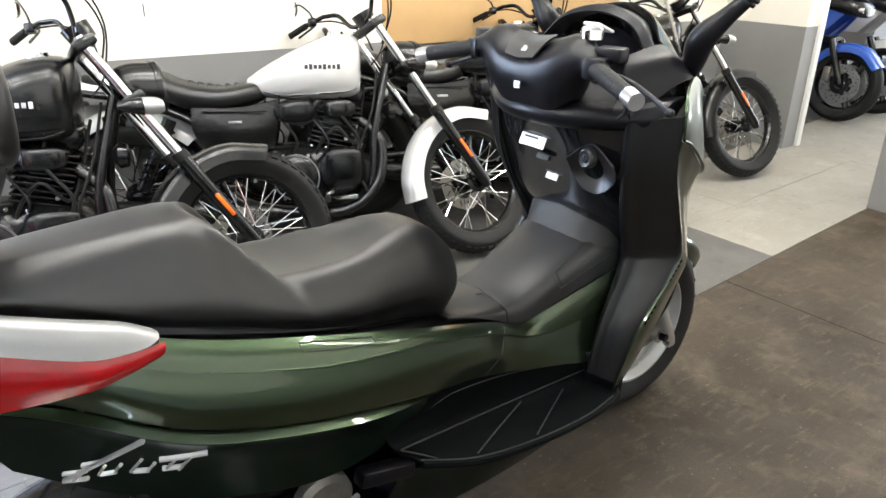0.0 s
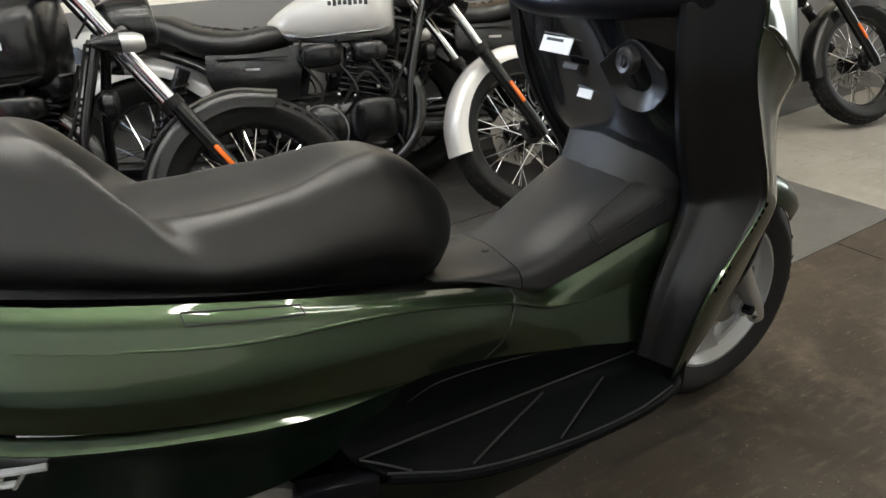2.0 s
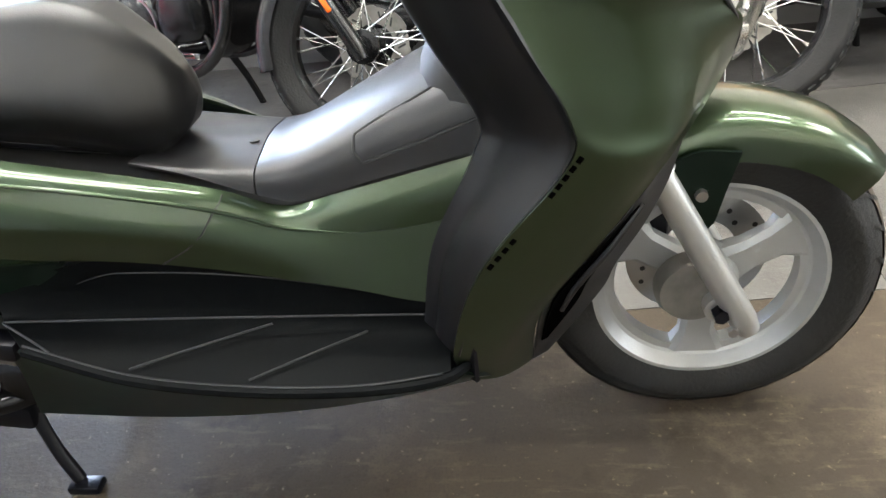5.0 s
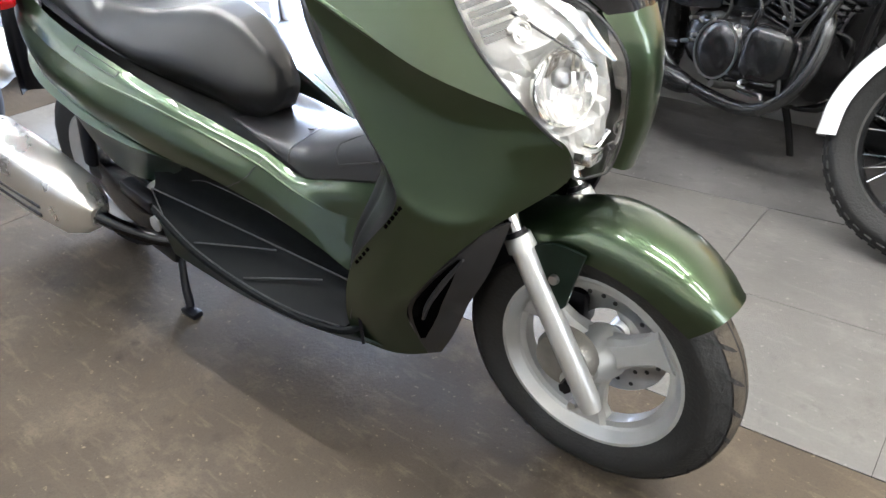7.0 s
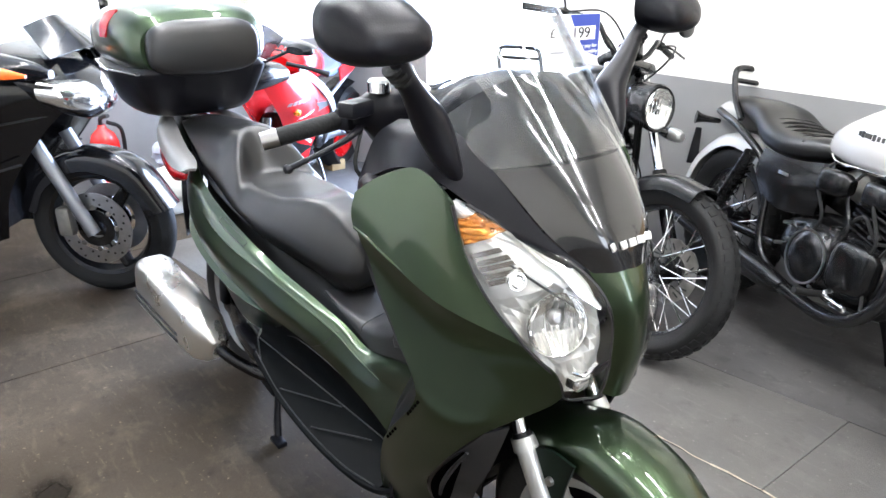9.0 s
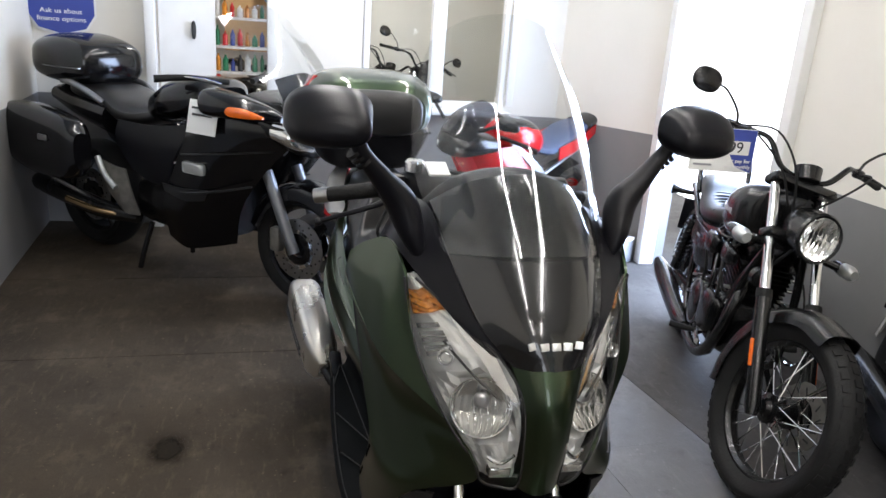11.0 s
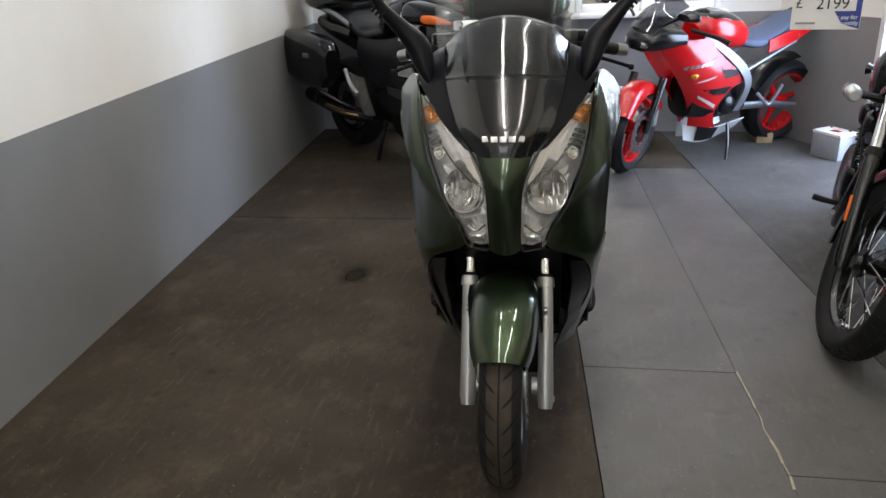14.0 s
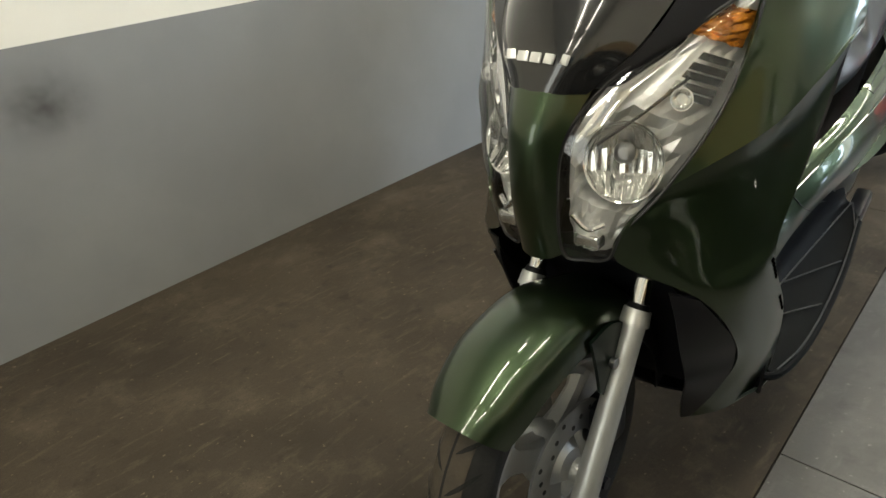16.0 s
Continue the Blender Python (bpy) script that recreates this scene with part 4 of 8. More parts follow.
# footboards, skirts and belly
fb = [[(-0.985, -0.212, 0.420), (-0.84, -0.200, 0.462), (-0.66, -0.176, 0.424), (-0.50, -0.170, 0.380), (-0.40, -0.172, 0.356)],
      [(-0.975, -0.222, 0.398), (-0.84, -0.190, 0.400), (-0.66, -0.172, 0.372), (-0.50, -0.172, 0.345), (-0.385, -0.176, 0.325)],
      [(-0.965, -0.236, 0.390), (-0.84, -0.205, 0.362), (-0.66, -0.190, 0.335), (-0.50, -0.192, 0.315), (-0.38, -0.190, 0.305)],
      [(-0.935, -0.262, 0.372), (-0.80, -0.268, 0.322), (-0.64, -0.272, 0.300), (-0.49, -0.270, 0.296), (-0.375, -0.250, 0.300)]]
boards = both("footboard", fb, FOOTP, 0.006, 5, 6, "ribbed black plastic footboard")
for s in (-1, 1):
    part("footboard_edge", tube([(-0.935, s * 0.262, 0.366), (-0.80, s * 0.271, 0.318), (-0.64, s * 0.276, 0.296), (-0.49, s * 0.274, 0.291), (-0.385, s * 0.258, 0.293), (-0.345, s * 0.225, 0.300)], 0.0075, 8), FOOTP, S)
    part("footboard_bead", tube([(-0.935, s * 0.259, 0.3735), (-0.80, s * 0.268, 0.3255), (-0.64, s * 0.273, 0.3035), (-0.49, s * 0.271, 0.2985), (-0.385, s * 0.255, 0.3005)], 0.0017, 6), GPLASTIC, S)
    seam = [(-1.0, 0.20, 0.385), (-0.93, 0.19, 0.407), (-0.84, 0.182, 0.434), (-0.79, 0.18, 0.434), (-0.69, 0.178, 0.418), (-0.58, 0.176, 0.397), (-0.40, 0.178, 0.366)]
    part("wall_bead", tube([tuple(p) for p in onto(boards[0 if s < 0 else 1], [(x, s * (y + 0.01), z) for x, y, z in seam], 0.0005)], 0.0012, 6), GPLASTIC, S)
    for a, b in (((-0.965, 0.236, 0.392), (-0.38, 0.172, 0.328)), ((-0.80, 0.262, 0.326), (-0.62, 0.192, 0.338)), ((-0.64, 0.266, 0.304), (-0.49, 0.193, 0.320)), ((-0.965, 0.238, 0.392), (-0.90, 0.262, 0.360))):
        mid = tuple((p + q) / 2 for p, q in zip(a, b))
        part("footboard_rib", tube([(a[0], s * a[1], a[2] + 0.004), (mid[0], s * mid[1], mid[2] + 0.005), (b[0], s * b[1], b[2] + 0.004)], 0.0016, 6, None, 4), GPLASTIC, S)
sk = [[(-0.98, -0.255, 0.372), (-0.80, -0.266, 0.312), (-0.64, -0.270, 0.290), (-0.49, -0.268, 0.286), (-0.36, -0.248, 0.292)],
      [(-0.98, -0.235, 0.315), (-0.80, -0.245, 0.270), (-0.64, -0.250, 0.255), (-0.49, -0.250, 0.258), (-0.34, -0.235, 0.275)],
      [(-1.03, -0.190, 0.180), (-0.82, -0.190, 0.165), (-0.64, -0.190, 0.170), (-0.47, -0.195, 0.200), (-0.32, -0.195, 0.240)]]
both("footboard_skirt", sk, SHADEGREEN, 0.005, 5, 6, "green skirt under the footboard, its paint darkened as shade")
part("belly_cover", sheet([[(-1.03, -0.19, 0.206), (-1.03, 0, 0.17), (-1.03, 0.19, 0.206)], [(-0.64, -0.19, 0.188), (-0.64, 0, 0.155), (-0.64, 0.19, 0.188)], [(-0.32, -0.19, 0.246), (-0.32, 0, 0.21), (-0.32, 0.19, 0.246)]], 0.005, 5, 5), BPLASTIC, S)

both("footwell_corner", [[(-0.405, -0.168, 0.385), (-0.370, -0.205, 0.375), (-0.340, -0.236, 0.370)], [(-0.400, -0.168, 0.335), (-0.365, -0.215, 0.325), (-0.340, -0.240, 0.320)], [(-0.395, -0.168, 0.285), (-0.362, -0.215, 0.275), (-0.340, -0.238, 0.270)]], BPLASTIC, 0.006, 4, 4)
# centre tunnel between the feet
tn = []
for x, zt, hw, zl in ((-0.78, 0.560, 0.115, 0.560), (-0.70, 0.548, 0.120, 0.540), (-0.62, 0.545, 0.118, 0.508), (-0.56, 0.560, 0.122, 0.497), (-0.46, 0.607, 0.130, 0.525), (-0.34, 0.660, 0.140, 0.558), (-0.27, 0.690, 0.150, 0.580)):
    tn.append([(x, -hw, zl), (x, -hw * 0.92, zl + (zt - zl) * 0.62), (x, -hw * 0.55, zt - 0.006), (x, 0, zt), (x, hw * 0.55, zt - 0.006), (x, hw * 0.92, zl + (zt - zl) * 0.62), (x, hw, zl)])
part("tunnel_rear", sheet(tn[:3], 0.005, 5, 5), GPLASTIC, S, "grey-black plastic tunnel cover")
tunnel = part("tunnel_front", sheet([[(p[0] + (0.003 if i == 0 else 0), p[1], p[2]) for p in r] for i, r in enumerate(tn[2:])], 0.005, 5, 5), GPLASTIC, S, "grey-black plastic tunnel cover")
part("tunnel_bolt", lathe([(0, -0.002), (0.007, -0.001), (0.007, 0.002), (0, 0.003)], 12, axis="z", c=(-0.635, -0.022, 0.549)), INK, S)
LID = [(-0.487, -0.095, 0.571), (-0.422, -0.090, 0.607), (-0.365, -0.087, 0.637), (-0.345, -0.100, 0.635), (-0.302, -0.142, 0.586), (-0.382, -0.136, 0.553), (-0.472, -0.129, 0.522), (-0.484, -0.118, 0.540)]
outer = [(x, y - 0.03, z + 0.03) for x, y, z in LID]
ring = [tuple(p) for p in onto(tunnel, [tuple(Vector(a).lerp(Vector(b), k / 4)) for a, b in zip(outer, outer[1:] + outer[:1]) for k in range(4)], 0.0004)]
part("lid_joint", tube(ring + ring[:1], 0.0021, 6, None, 1), INK, S, "dark joint round the fuel lid")
lid_rows = []
for k in range(9):
    t = 0.04 + 0.92 * k / 8
    a, b = Vector(outer[0]).lerp(Vector(outer[2]), t), Vector(outer[6]).lerp(Vector(outer[4]), t)
    lid_rows.append([tuple(p) for p in onto(tunnel, [a.lerp(b, u) for u in (0.05, 0.2, 0.35, 0.5, 0.65, 0.8, 0.95)], 0.0022)])
part("fuel_lid", sheet(lid_rows, 0.002, smooth=False, inward=(-0.4, 0, 0.55)), GPLASTIC, S, "fuel filler lid set in the tunnel side")

# seat
def seat_top(x, y):
    f = np.interp(x, [-1.25, -1.08, -0.97, -0.885, -0.835, -0.785, -0.727, -0.706, -0.699], [0.762, 0.751, 0.753, 0.767, 0.766, 0.744, 0.688, 0.655, 0.620])
    r = np.interp(x, [-1.66, -1.60, -1.45, -1.33, -1.27, -1.22, -1.15, -1.08, -1.0], [0.835, 0.858, 0.868, 0.874, 0.874, 0.850, 0.797, 0.748, 0.70]) - 0.5 * y * y
    edge = -1.225 + 3.9 * y * y
    t = min(1.0, max(0.0, (edge + 0.018 - x) / 0.046))
    t = t * t * (3 - 2 * t)
    return f * (1 - t) + r * t + 0.010 * math.exp(-((x - edge + 0.030) / 0.020) ** 2)


def seat_bottom(x):
    return float(np.interp(x, [-1.66, -1.51, -1.34, -1.11, -0.98, -0.85, -0.775, -0.735, -0.709, -0.699], [0.845, 0.815, 0.748, 0.676, 0.642, 0.594, 0.556, 0.563, 0.588, 0.618]))


def seat_half(x):
    return float(np.interp(x, [-1.68, -1.62, -1.50, -1.35, -1.15, -1.03, -0.92, -0.83, -0.77, -0.725, -0.705, -0.699], [0.06, 0.125, 0.175, 0.200, 0.208, 0.200, 0.176, 0.143, 0.112, 0.072, 0.036, 0.008]))


def eased(f, x, w=0.022):
    """A profile with its corners rounded off."""
    return sum(f(x + w * d) * g for d, g in ((-1.6, 0.08), (-0.8, 0.24), (0, 0.36), (0.8, 0.24), (1.6, 0.08)))


bm = bmesh.new()
rs = []
NOSE = -0.699
for k in range(176):
    x = -1.675 + 0.875 * k / 129 if k < 130 else NOSE - 0.101 * math.cos(math.pi / 2 * (k - 129) / 46) ** 1.5
    near = min(1.0, (NOSE - x) / 0.05)
    hw, zb = eased(seat_half, x, 0.022 * near), eased(seat_bottom, x, 0.03 * near)
    rider = min(1.0, max(0.0, (x + 1.24) / 0.12))
    front = min(1.0, max(0.0, (x + 1.02) / 0.22))
    front = front * front * (3 - 2 * front)
    u0 = (0.38 + 0.20 * rider) * (1 - 0.55 * front)
    tuck = 0.10 + 0.30 * front
    ring = []
    for j in range(53):
        u = math.sin(math.pi / 2 * (-1 + 2 * j / 52))
        w = max(0.0, (abs(u) - u0) / (1 - u0))
        y = hw * u
        drop = 1 - max(0.0, 1 - w ** 1.9) ** (0.75 - 0.15 * front)
        zt = eased(lambda q: seat_top(q, y * 0.95), x, 0.010 * near) - 0.010 * rider * (1 - min(1.0, abs(u) / max(u0, 0.01)) ** 2) * min(1.0, max(0.0, (-0.86 - x) / 0.08))
        low = max(0.0, (drop - 0.55) / 0.45)
        ring.append(Vector((x, y * (1 - tuck * low * low), zt - (zt - zb) * drop)))
    ring += [Vector((x, hw * (0.96 - tuck) * (1 - 2 * j / 6), zb - 0.010 * near)) for j in range(7)]
    rs.append(ring)
rings(bm, rs)
part("seat", bm, SEATV, S, "black vinyl stepped seat", True, 60)
part("seat_base", hull_loft([(-1.60, 0, 0.815, 0.12, 0.02), (-1.40, 0, 0.755, 0.185, 0.025), (-1.1, 0, 0.662, 0.180, 0.020), (-0.92, 0, 0.604, 0.115, 0.020), (-0.81, 0, 0.560, 0.050, 0.012)]), BPLASTIC, S)

# front fairing: big side panel
# crease: from the rear corner down to the lower edge of the headlight
fp_up = [[(-0.326, -0.298, 0.962), (-0.292, -0.272, 0.992), (-0.240, -0.244, 1.014), (-0.200, -0.231, 1.002), (-0.165, -0.222, 0.970)],
      [(-0.330, -0.304, 0.930), (-0.300, -0.292, 0.938), (-0.248, -0.270, 0.934), (-0.190, -0.249, 0.910), (-0.132, -0.206, 0.858)],
      [(-0.328, -0.303, 0.902), (-0.296, -0.298, 0.890), (-0.236, -0.282, 0.855), (-0.156, -0.247, 0.803), (-0.064, -0.160, 0.741)]]
fp_lo = [[(-0.327, -0.298, 0.900), (-0.295, -0.291, 0.886), (-0.235, -0.273, 0.850), (-0.155, -0.238, 0.798), (-0.063, -0.154, 0.737)],
      [(-0.316, -0.286, 0.840), (-0.282, -0.273, 0.818), (-0.224, -0.252, 0.783), (-0.143, -0.213, 0.745), (-0.046, -0.135, 0.713)],
      [(-0.268, -0.275, 0.735), (-0.242, -0.262, 0.725), (-0.194, -0.240, 0.708), (-0.122, -0.199, 0.690), (-0.022, -0.116, 0.685)],
      [(-0.222, -0.264, 0.645), (-0.205, -0.256, 0.634), (-0.155, -0.232, 0.614), (-0.090, -0.185, 0.612), (-0.030, -0.105, 0.630)],
      [(-0.226, -0.263, 0.588), (-0.195, -0.256, 0.578), (-0.162, -0.242, 0.566), (-0.135, -0.224, 0.560), (-0.108, -0.200, 0.564)],
      [(-0.326, -0.262, 0.460), (-0.290, -0.258, 0.458), (-0.258, -0.250, 0.456), (-0.226, -0.240, 0.455), (-0.196, -0.228, 0.458)],
      [(-0.368, -0.248, 0.335), (-0.335, -0.244, 0.340), (-0.306, -0.237, 0.345), (-0.281, -0.227, 0.350), (-0.257, -0.212, 0.358)],
      [(-0.362, -0.235, 0.272), (-0.340, -0.215, 0.250), (-0.315, -0.192, 0.232), (-0.292, -0.168, 0.223), (-0.270, -0.145, 0.222)]]
both("front_fairing_upper", fp_up, GREEN, 0.005, 6, 6, "large glossy dark green fairing panel above the crease")
for s in (-1, 1):
    part("fairing_crease", tube([(x, s * (-y + 0.0015), z + 0.002) for x, y, z in [tuple((a + b) / 2 for a, b in zip(p, q)) for p, q in zip(fp_up[2], fp_lo[0])][:4]], [0.0028, 0.0040, 0.0036, 0.0006], 10), GREEN, S, "rounded bright crease of the fairing")
both("front_fairing_panel", fp_lo, GREEN, 0.005, 6, 6, "large glossy dark green front fairing panel")
for s in (-1, 1):
    # two groups of slots along the rear edge
    for (xa, za), (xb, zb), n in (((-0.213, 0.604), (-0.250, 0.555), 5), ((-0.286, 0.508), (-0.322, 0.464), 4)):
        for k in range(n):
            t = (k + 0.5) / n
            c = Vector((xa + (xb - xa) * t + 0.0045, s * 0.2578, za + (zb - za) * t))
            part("vent_slot", box(c, (0.0080, 0.0115, 0.0058), 0.0008, Matrix.Rotation(-math.atan2(za - zb, xa - xb), 4, "Y")), HOLE, S)
    # forward-facing return of the panel, with an air duct in it: dark throat and one fin
    edge = [Vector((x, s * y, z)) for x, y, z in ((-0.108, 0.198, 0.563), (-0.150, 0.218, 0.512), (-0.196, 0.227, 0.458), (-0.242, 0.219, 0.395), (-0.256, 0.209, 0.352), (-0.263, 0.182, 0.288), (-0.268, 0.147, 0.225))]
    inner = [Vector((x, s * y, z)) for x, y, z in ((-0.085, 0.160, 0.572), (-0.100, 0.168, 0.520), (-0.126, 0.168, 0.458), (-0.158, 0.166, 0.400), (-0.172, 0.166, 0.365), (-0.205, 0.150, 0.300), (-0.246, 0.135, 0.230))]
    across = lambda k, f, lift: tuple(edge[k].lerp(inner[k], f) + Vector((lift, s * lift * 0.3, 0)))
    # left return in black plastic: its hollow's darkness is put into the colour
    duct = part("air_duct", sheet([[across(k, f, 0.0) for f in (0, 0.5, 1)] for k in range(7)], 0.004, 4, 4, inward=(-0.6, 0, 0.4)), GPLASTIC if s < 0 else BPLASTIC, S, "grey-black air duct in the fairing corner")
    if s < 0:
        part("duct_throat", sheet([[across(k, f, 0.003) for f in (0.06, q)] for k, q in ((1, 0.12), (2, 0.40), (3, 0.52), (4, 0.50), (5, 0.20))], 0.002, 4, 4), HOLE, duct)
        part("duct_fin", tube([across(1, 0.16, 0.006), across(2, 0.22, 0.008), across(3, 0.26, 0.008), across(4, 0.22, 0.008)], [0.003, 0.005, 0.005, 0.003], 8), GPLASTIC, duct)

# inner leg shield and knee panels
ls = []
for o, q in (((-0.324, -0.296, 0.955), (-0.405, -0.215, 0.915)), ((-0.310, -0.284, 0.835), (-0.388, -0.210, 0.800)), ((-0.264, -0.272, 0.736), (-0.355, -0.190, 0.706)), ((-0.219, -0.260, 0.645), (-0.306, -0.168, 0.600)), ((-0.222, -0.260, 0.586), (-0.318, -0.170, 0.552)), ((-0.320, -0.259, 0.458), (-0.366, -0.178, 0.440)), ((-0.362, -0.246, 0.320), (-0.385, -0.180, 0.325))):
    o, q = Vector(o), Vector(q)
    ls.append([tuple(o.lerp(q, f) + Vector((-b, 0, b * 0.6))) for f, b in ((0, 0), (0.10, -0.003), (0.20, 0.004), (0.45, 0.013), (0.68, 0.014), (0.80, 0.024), (0.92, 0.010), (1.0, 0.0))])
both("leg_shield_side", ls, SHIELDP, 0.006, 6, 3, "black plastic inner leg shield with a rolled bead")
both("shield_groove", [[(p[0] - 0.003, p[1] + 0.002, p[2] + 0.003), (p[0] - 0.003, p[1] + 0.0045, p[2] + 0.003)] for p in (r[2] for r in ls[3:6])], INK, 0.003, 6, 2)
part("leg_shield", sheet([[(-0.385, -0.245, 0.925), (-0.462, -0.13, 0.915), (-0.485, 0, 0.912), (-0.462, 0.13, 0.915), (-0.385, 0.245, 0.925)],
      [(-0.378, -0.240, 0.870), (-0.445, -0.12, 0.860), (-0.452, 0, 0.858), (-0.445, 0.12, 0.860), (-0.378, 0.240, 0.870)],
      [(-0.362, -0.230, 0.800), (-0.412, -0.11, 0.785), (-0.415, 0, 0.782), (-0.412, 0.11, 0.785), (-0.362, 0.230, 0.800)],
      [(-0.345, -0.20, 0.71), (-0.372, -0.10, 0.70), (-0.372, 0, 0.70), (-0.372, 0.10, 0.70), (-0.345, 0.20, 0.71)],
      [(-0.29, -0.18, 0.62), (-0.30, -0.09, 0.63), (-0.30, 0, 0.64), (-0.30, 0.09, 0.63), (-0.29, 0.18, 0.62)]], 0.006, 6, 6), BGLOSS, S, "glossy black inner leg shield panel")
lp = []
for y, x in ((-0.262, -0.356), (-0.235, -0.402), (-0.13, -0.480), (0, -0.505), (0.13, -0.480), (0.235, -0.402), (0.250, -0.362)):
    zz = 0.942 + 0.12 * y * y
    lp.append([(x + 0.09, y * 0.93, zz + 0.022), (x + 0.025, y, zz + 0.018), (x, y, zz + 0.002), (x - 0.002, y, zz - 0.014), (x + 0.014, y * 0.99, zz - 0.028), (x + 0.034, y * 0.98, zz - 0.022)])
part("shield_lip", sheet(lp, 0.005, 5, 4), BPLASTIC, S, "thick rolled black lip across the leg shield")
part("lip_edge", tube([(r[4][0] - 0.002, r[4][1], r[4][2] - 0.003) for r in lp], 0.0022, 6), GPLASTIC, S)
lock = part("lock_scoop", sheet([[(-0.428, -0.212, 0.842), (-0.440, -0.155, 0.880), (-0.456, -0.098, 0.842)], [(-0.408, -0.204, 0.806), (-0.402, -0.152, 0.815), (-0.436, -0.104, 0.806)], [(-0.408, -0.180, 0.776), (-0.412, -0.152, 0.768), (-0.424, -0.124, 0.776)]], 0.004, 6, 6), GPLASTIC, S, "scooped recess round the ignition lock")
part("key_lock", lathe([(0, -0.014), (0.008, -0.014), (0.010, -0.010), (0.017, -0.012), (0.021, -0.008), (0.022, 0.006), (0, 0.006)], 26, axis="x", c=(-0.444, -0.156, 0.852)), GPLASTIC, lock, "round ignition lock")
part("key_slot", box((-0.459, -0.156, 0.852), (0.003, 0.003, 0.012)), INK, lock)
tilt = Matrix.Rotation(radians(24), 4, "Y")
for (x0, y0, z0, w, h) in ((-0.462, 0.012, 0.868, 0.088, 0.042), (-0.420, -0.018, 0.778, 0.040, 0.015)):
    st = part("sticker", box((x0, y0, z0), (0.002, w, h), 0, tilt), PAPER, S, "small white printed sticker")
    for k in range(3 if w > 0.05 else 1):
        part("printed_bar", box((x0 - 0.0016 + (0.010 - 0.010 * k) * 0.0, y0 + 0.006, z0 + 0.011 - 0.011 * k), (0.001, w * (0.55 if k % 2 else 0.7), 0.0045), 0, tilt), INK, st, "", False)
part("sticker_shadow_gap", box((-0.447, -0.012, 0.826), (0.010, 0.045, 0.012), 0.003, tilt), INK, S)

# nose, headlights
part("nose_panel", sheet([[(-0.020, -0.062, 0.862), (0.010, -0.03, 0.866), (0.016, 0, 0.868), (0.010, 0.03, 0.866), (-0.020, 0.062, 0.862)],
      [(0.016, -0.041, 0.800), (0.035, -0.022, 0.803), (0.040, 0, 0.804), (0.034, 0.022, 0.803), (0.016, 0.041, 0.800)],
      [(0.018, -0.035, 0.715), (0.034, -0.02, 0.716), (0.040, 0, 0.716), (0.034, 0.02, 0.716), (0.018, 0.035, 0.715)],
      [(0.000, -0.036, 0.640), (0.014, -0.02, 0.632), (0.018, 0, 0.630), (0.014, 0.02, 0.632), (0.000, 0.036, 0.640)]], 0.004, 5, 5), GREEN, S, "glossy green nose panel between the headlights")
for s in (-1, 1):
    hl = new("headlight")
    hl.parent = S
    tagged(hl, "clear slanting headlight with amber indicator corner")
    q = lambda *ps: [(x, s * y, z) for x, y, z in ps]
    ctrl = [q((-0.163, -0.222, 0.966), (-0.150, -0.214, 0.962), (-0.150, -0.205, 0.968)),
            q((-0.150, -0.212, 0.895), (-0.105, -0.180, 0.915), (-0.098, -0.150, 0.925)),
            q((-0.110, -0.192, 0.815), (-0.042, -0.134, 0.846), (-0.028, -0.082, 0.872)),
            q((-0.060, -0.152, 0.735), (0.002, -0.100, 0.768), (0.014, -0.044, 0.802)),
            q((-0.024, -0.112, 0.678), (0.010, -0.074, 0.694), (0.018, -0.037, 0.706)),
            q((-0.024, -0.094, 0.636), (-0.004, -0.066, 0.634), (0.004, -0.038, 0.638))]
    part("lens", sheet(ctrl, 0.002, 6, 6), LENS, hl, "clear plastic lens").visible_shadow = False
    back = [[(x - 0.030, y * 0.985, z + 0.002) for x, y, z in r] for r in ctrl]
    on_lens = lambda u, v, d: tuple(Vector(ctrl[int(min(u, 4.999))][int(min(v, 1.999))]).lerp(Vector(ctrl[int(min(u, 4.999))][int(min(v, 1.999)) + 1]), v - int(min(v, 1.999))).lerp(Vector(ctrl[int(min(u, 4.999)) + 1][int(min(v, 1.999))]).lerp(Vector(ctrl[int(min(u, 4.999)) + 1][int(min(v, 1.999)) + 1]), v - int(min(v, 1.999))), u - int(min(u, 4.999))) + Vector((-d, 0, 0)))
    lamp_c = Vector((-0.043, s * -0.100, 0.768))
    turn = Matrix.Rotation(radians(-22 * s), 4, "Z") @ Matrix.Rotation(radians(-12), 4, "Y")
    ahead = (turn @ Vector((1, 0, 0))).normalized()
    rng = random.Random(3)
    gb = []
    for r in grid(back, 5, 6):
        row = []
        for p in r:
            p = Vector(p) + Vector((rng.uniform(-0.0030, 0.0030), rng.uniform(-0.001, 0.001), rng.uniform(-0.001, 0.001)))
            d = p - lamp_c
            if (d - ahead * d.dot(ahead)).length < 0.062:
                p = p - ahead * max(0.0, d.dot(ahead) + 0.024)
            row.append(tuple(p))
        gb.append(row)
    part("reflector_bowl", sheet(gb, 0.002, smooth=False), BOWLREF, hl, "faceted chrome reflector", False)
    mr = part("main_reflector", mv(fluted(0.050, 0.022, 8, 3, 4, 0.0042), Matrix.Translation(lamp_c) @ turn), LAMPREF, hl, "round fluted reflector", False)
    part("reflector_ring", lathe([(0.0495, -0.004), (0.0510, 0.000), (0.0535, 0.001), (0.0540, -0.003), (0.0515, -0.010), (0.050, -0.010)], 44, axis="x", c=lamp_c, m=turn, closed=True), LAMPREF, mr, "smooth bright ring")
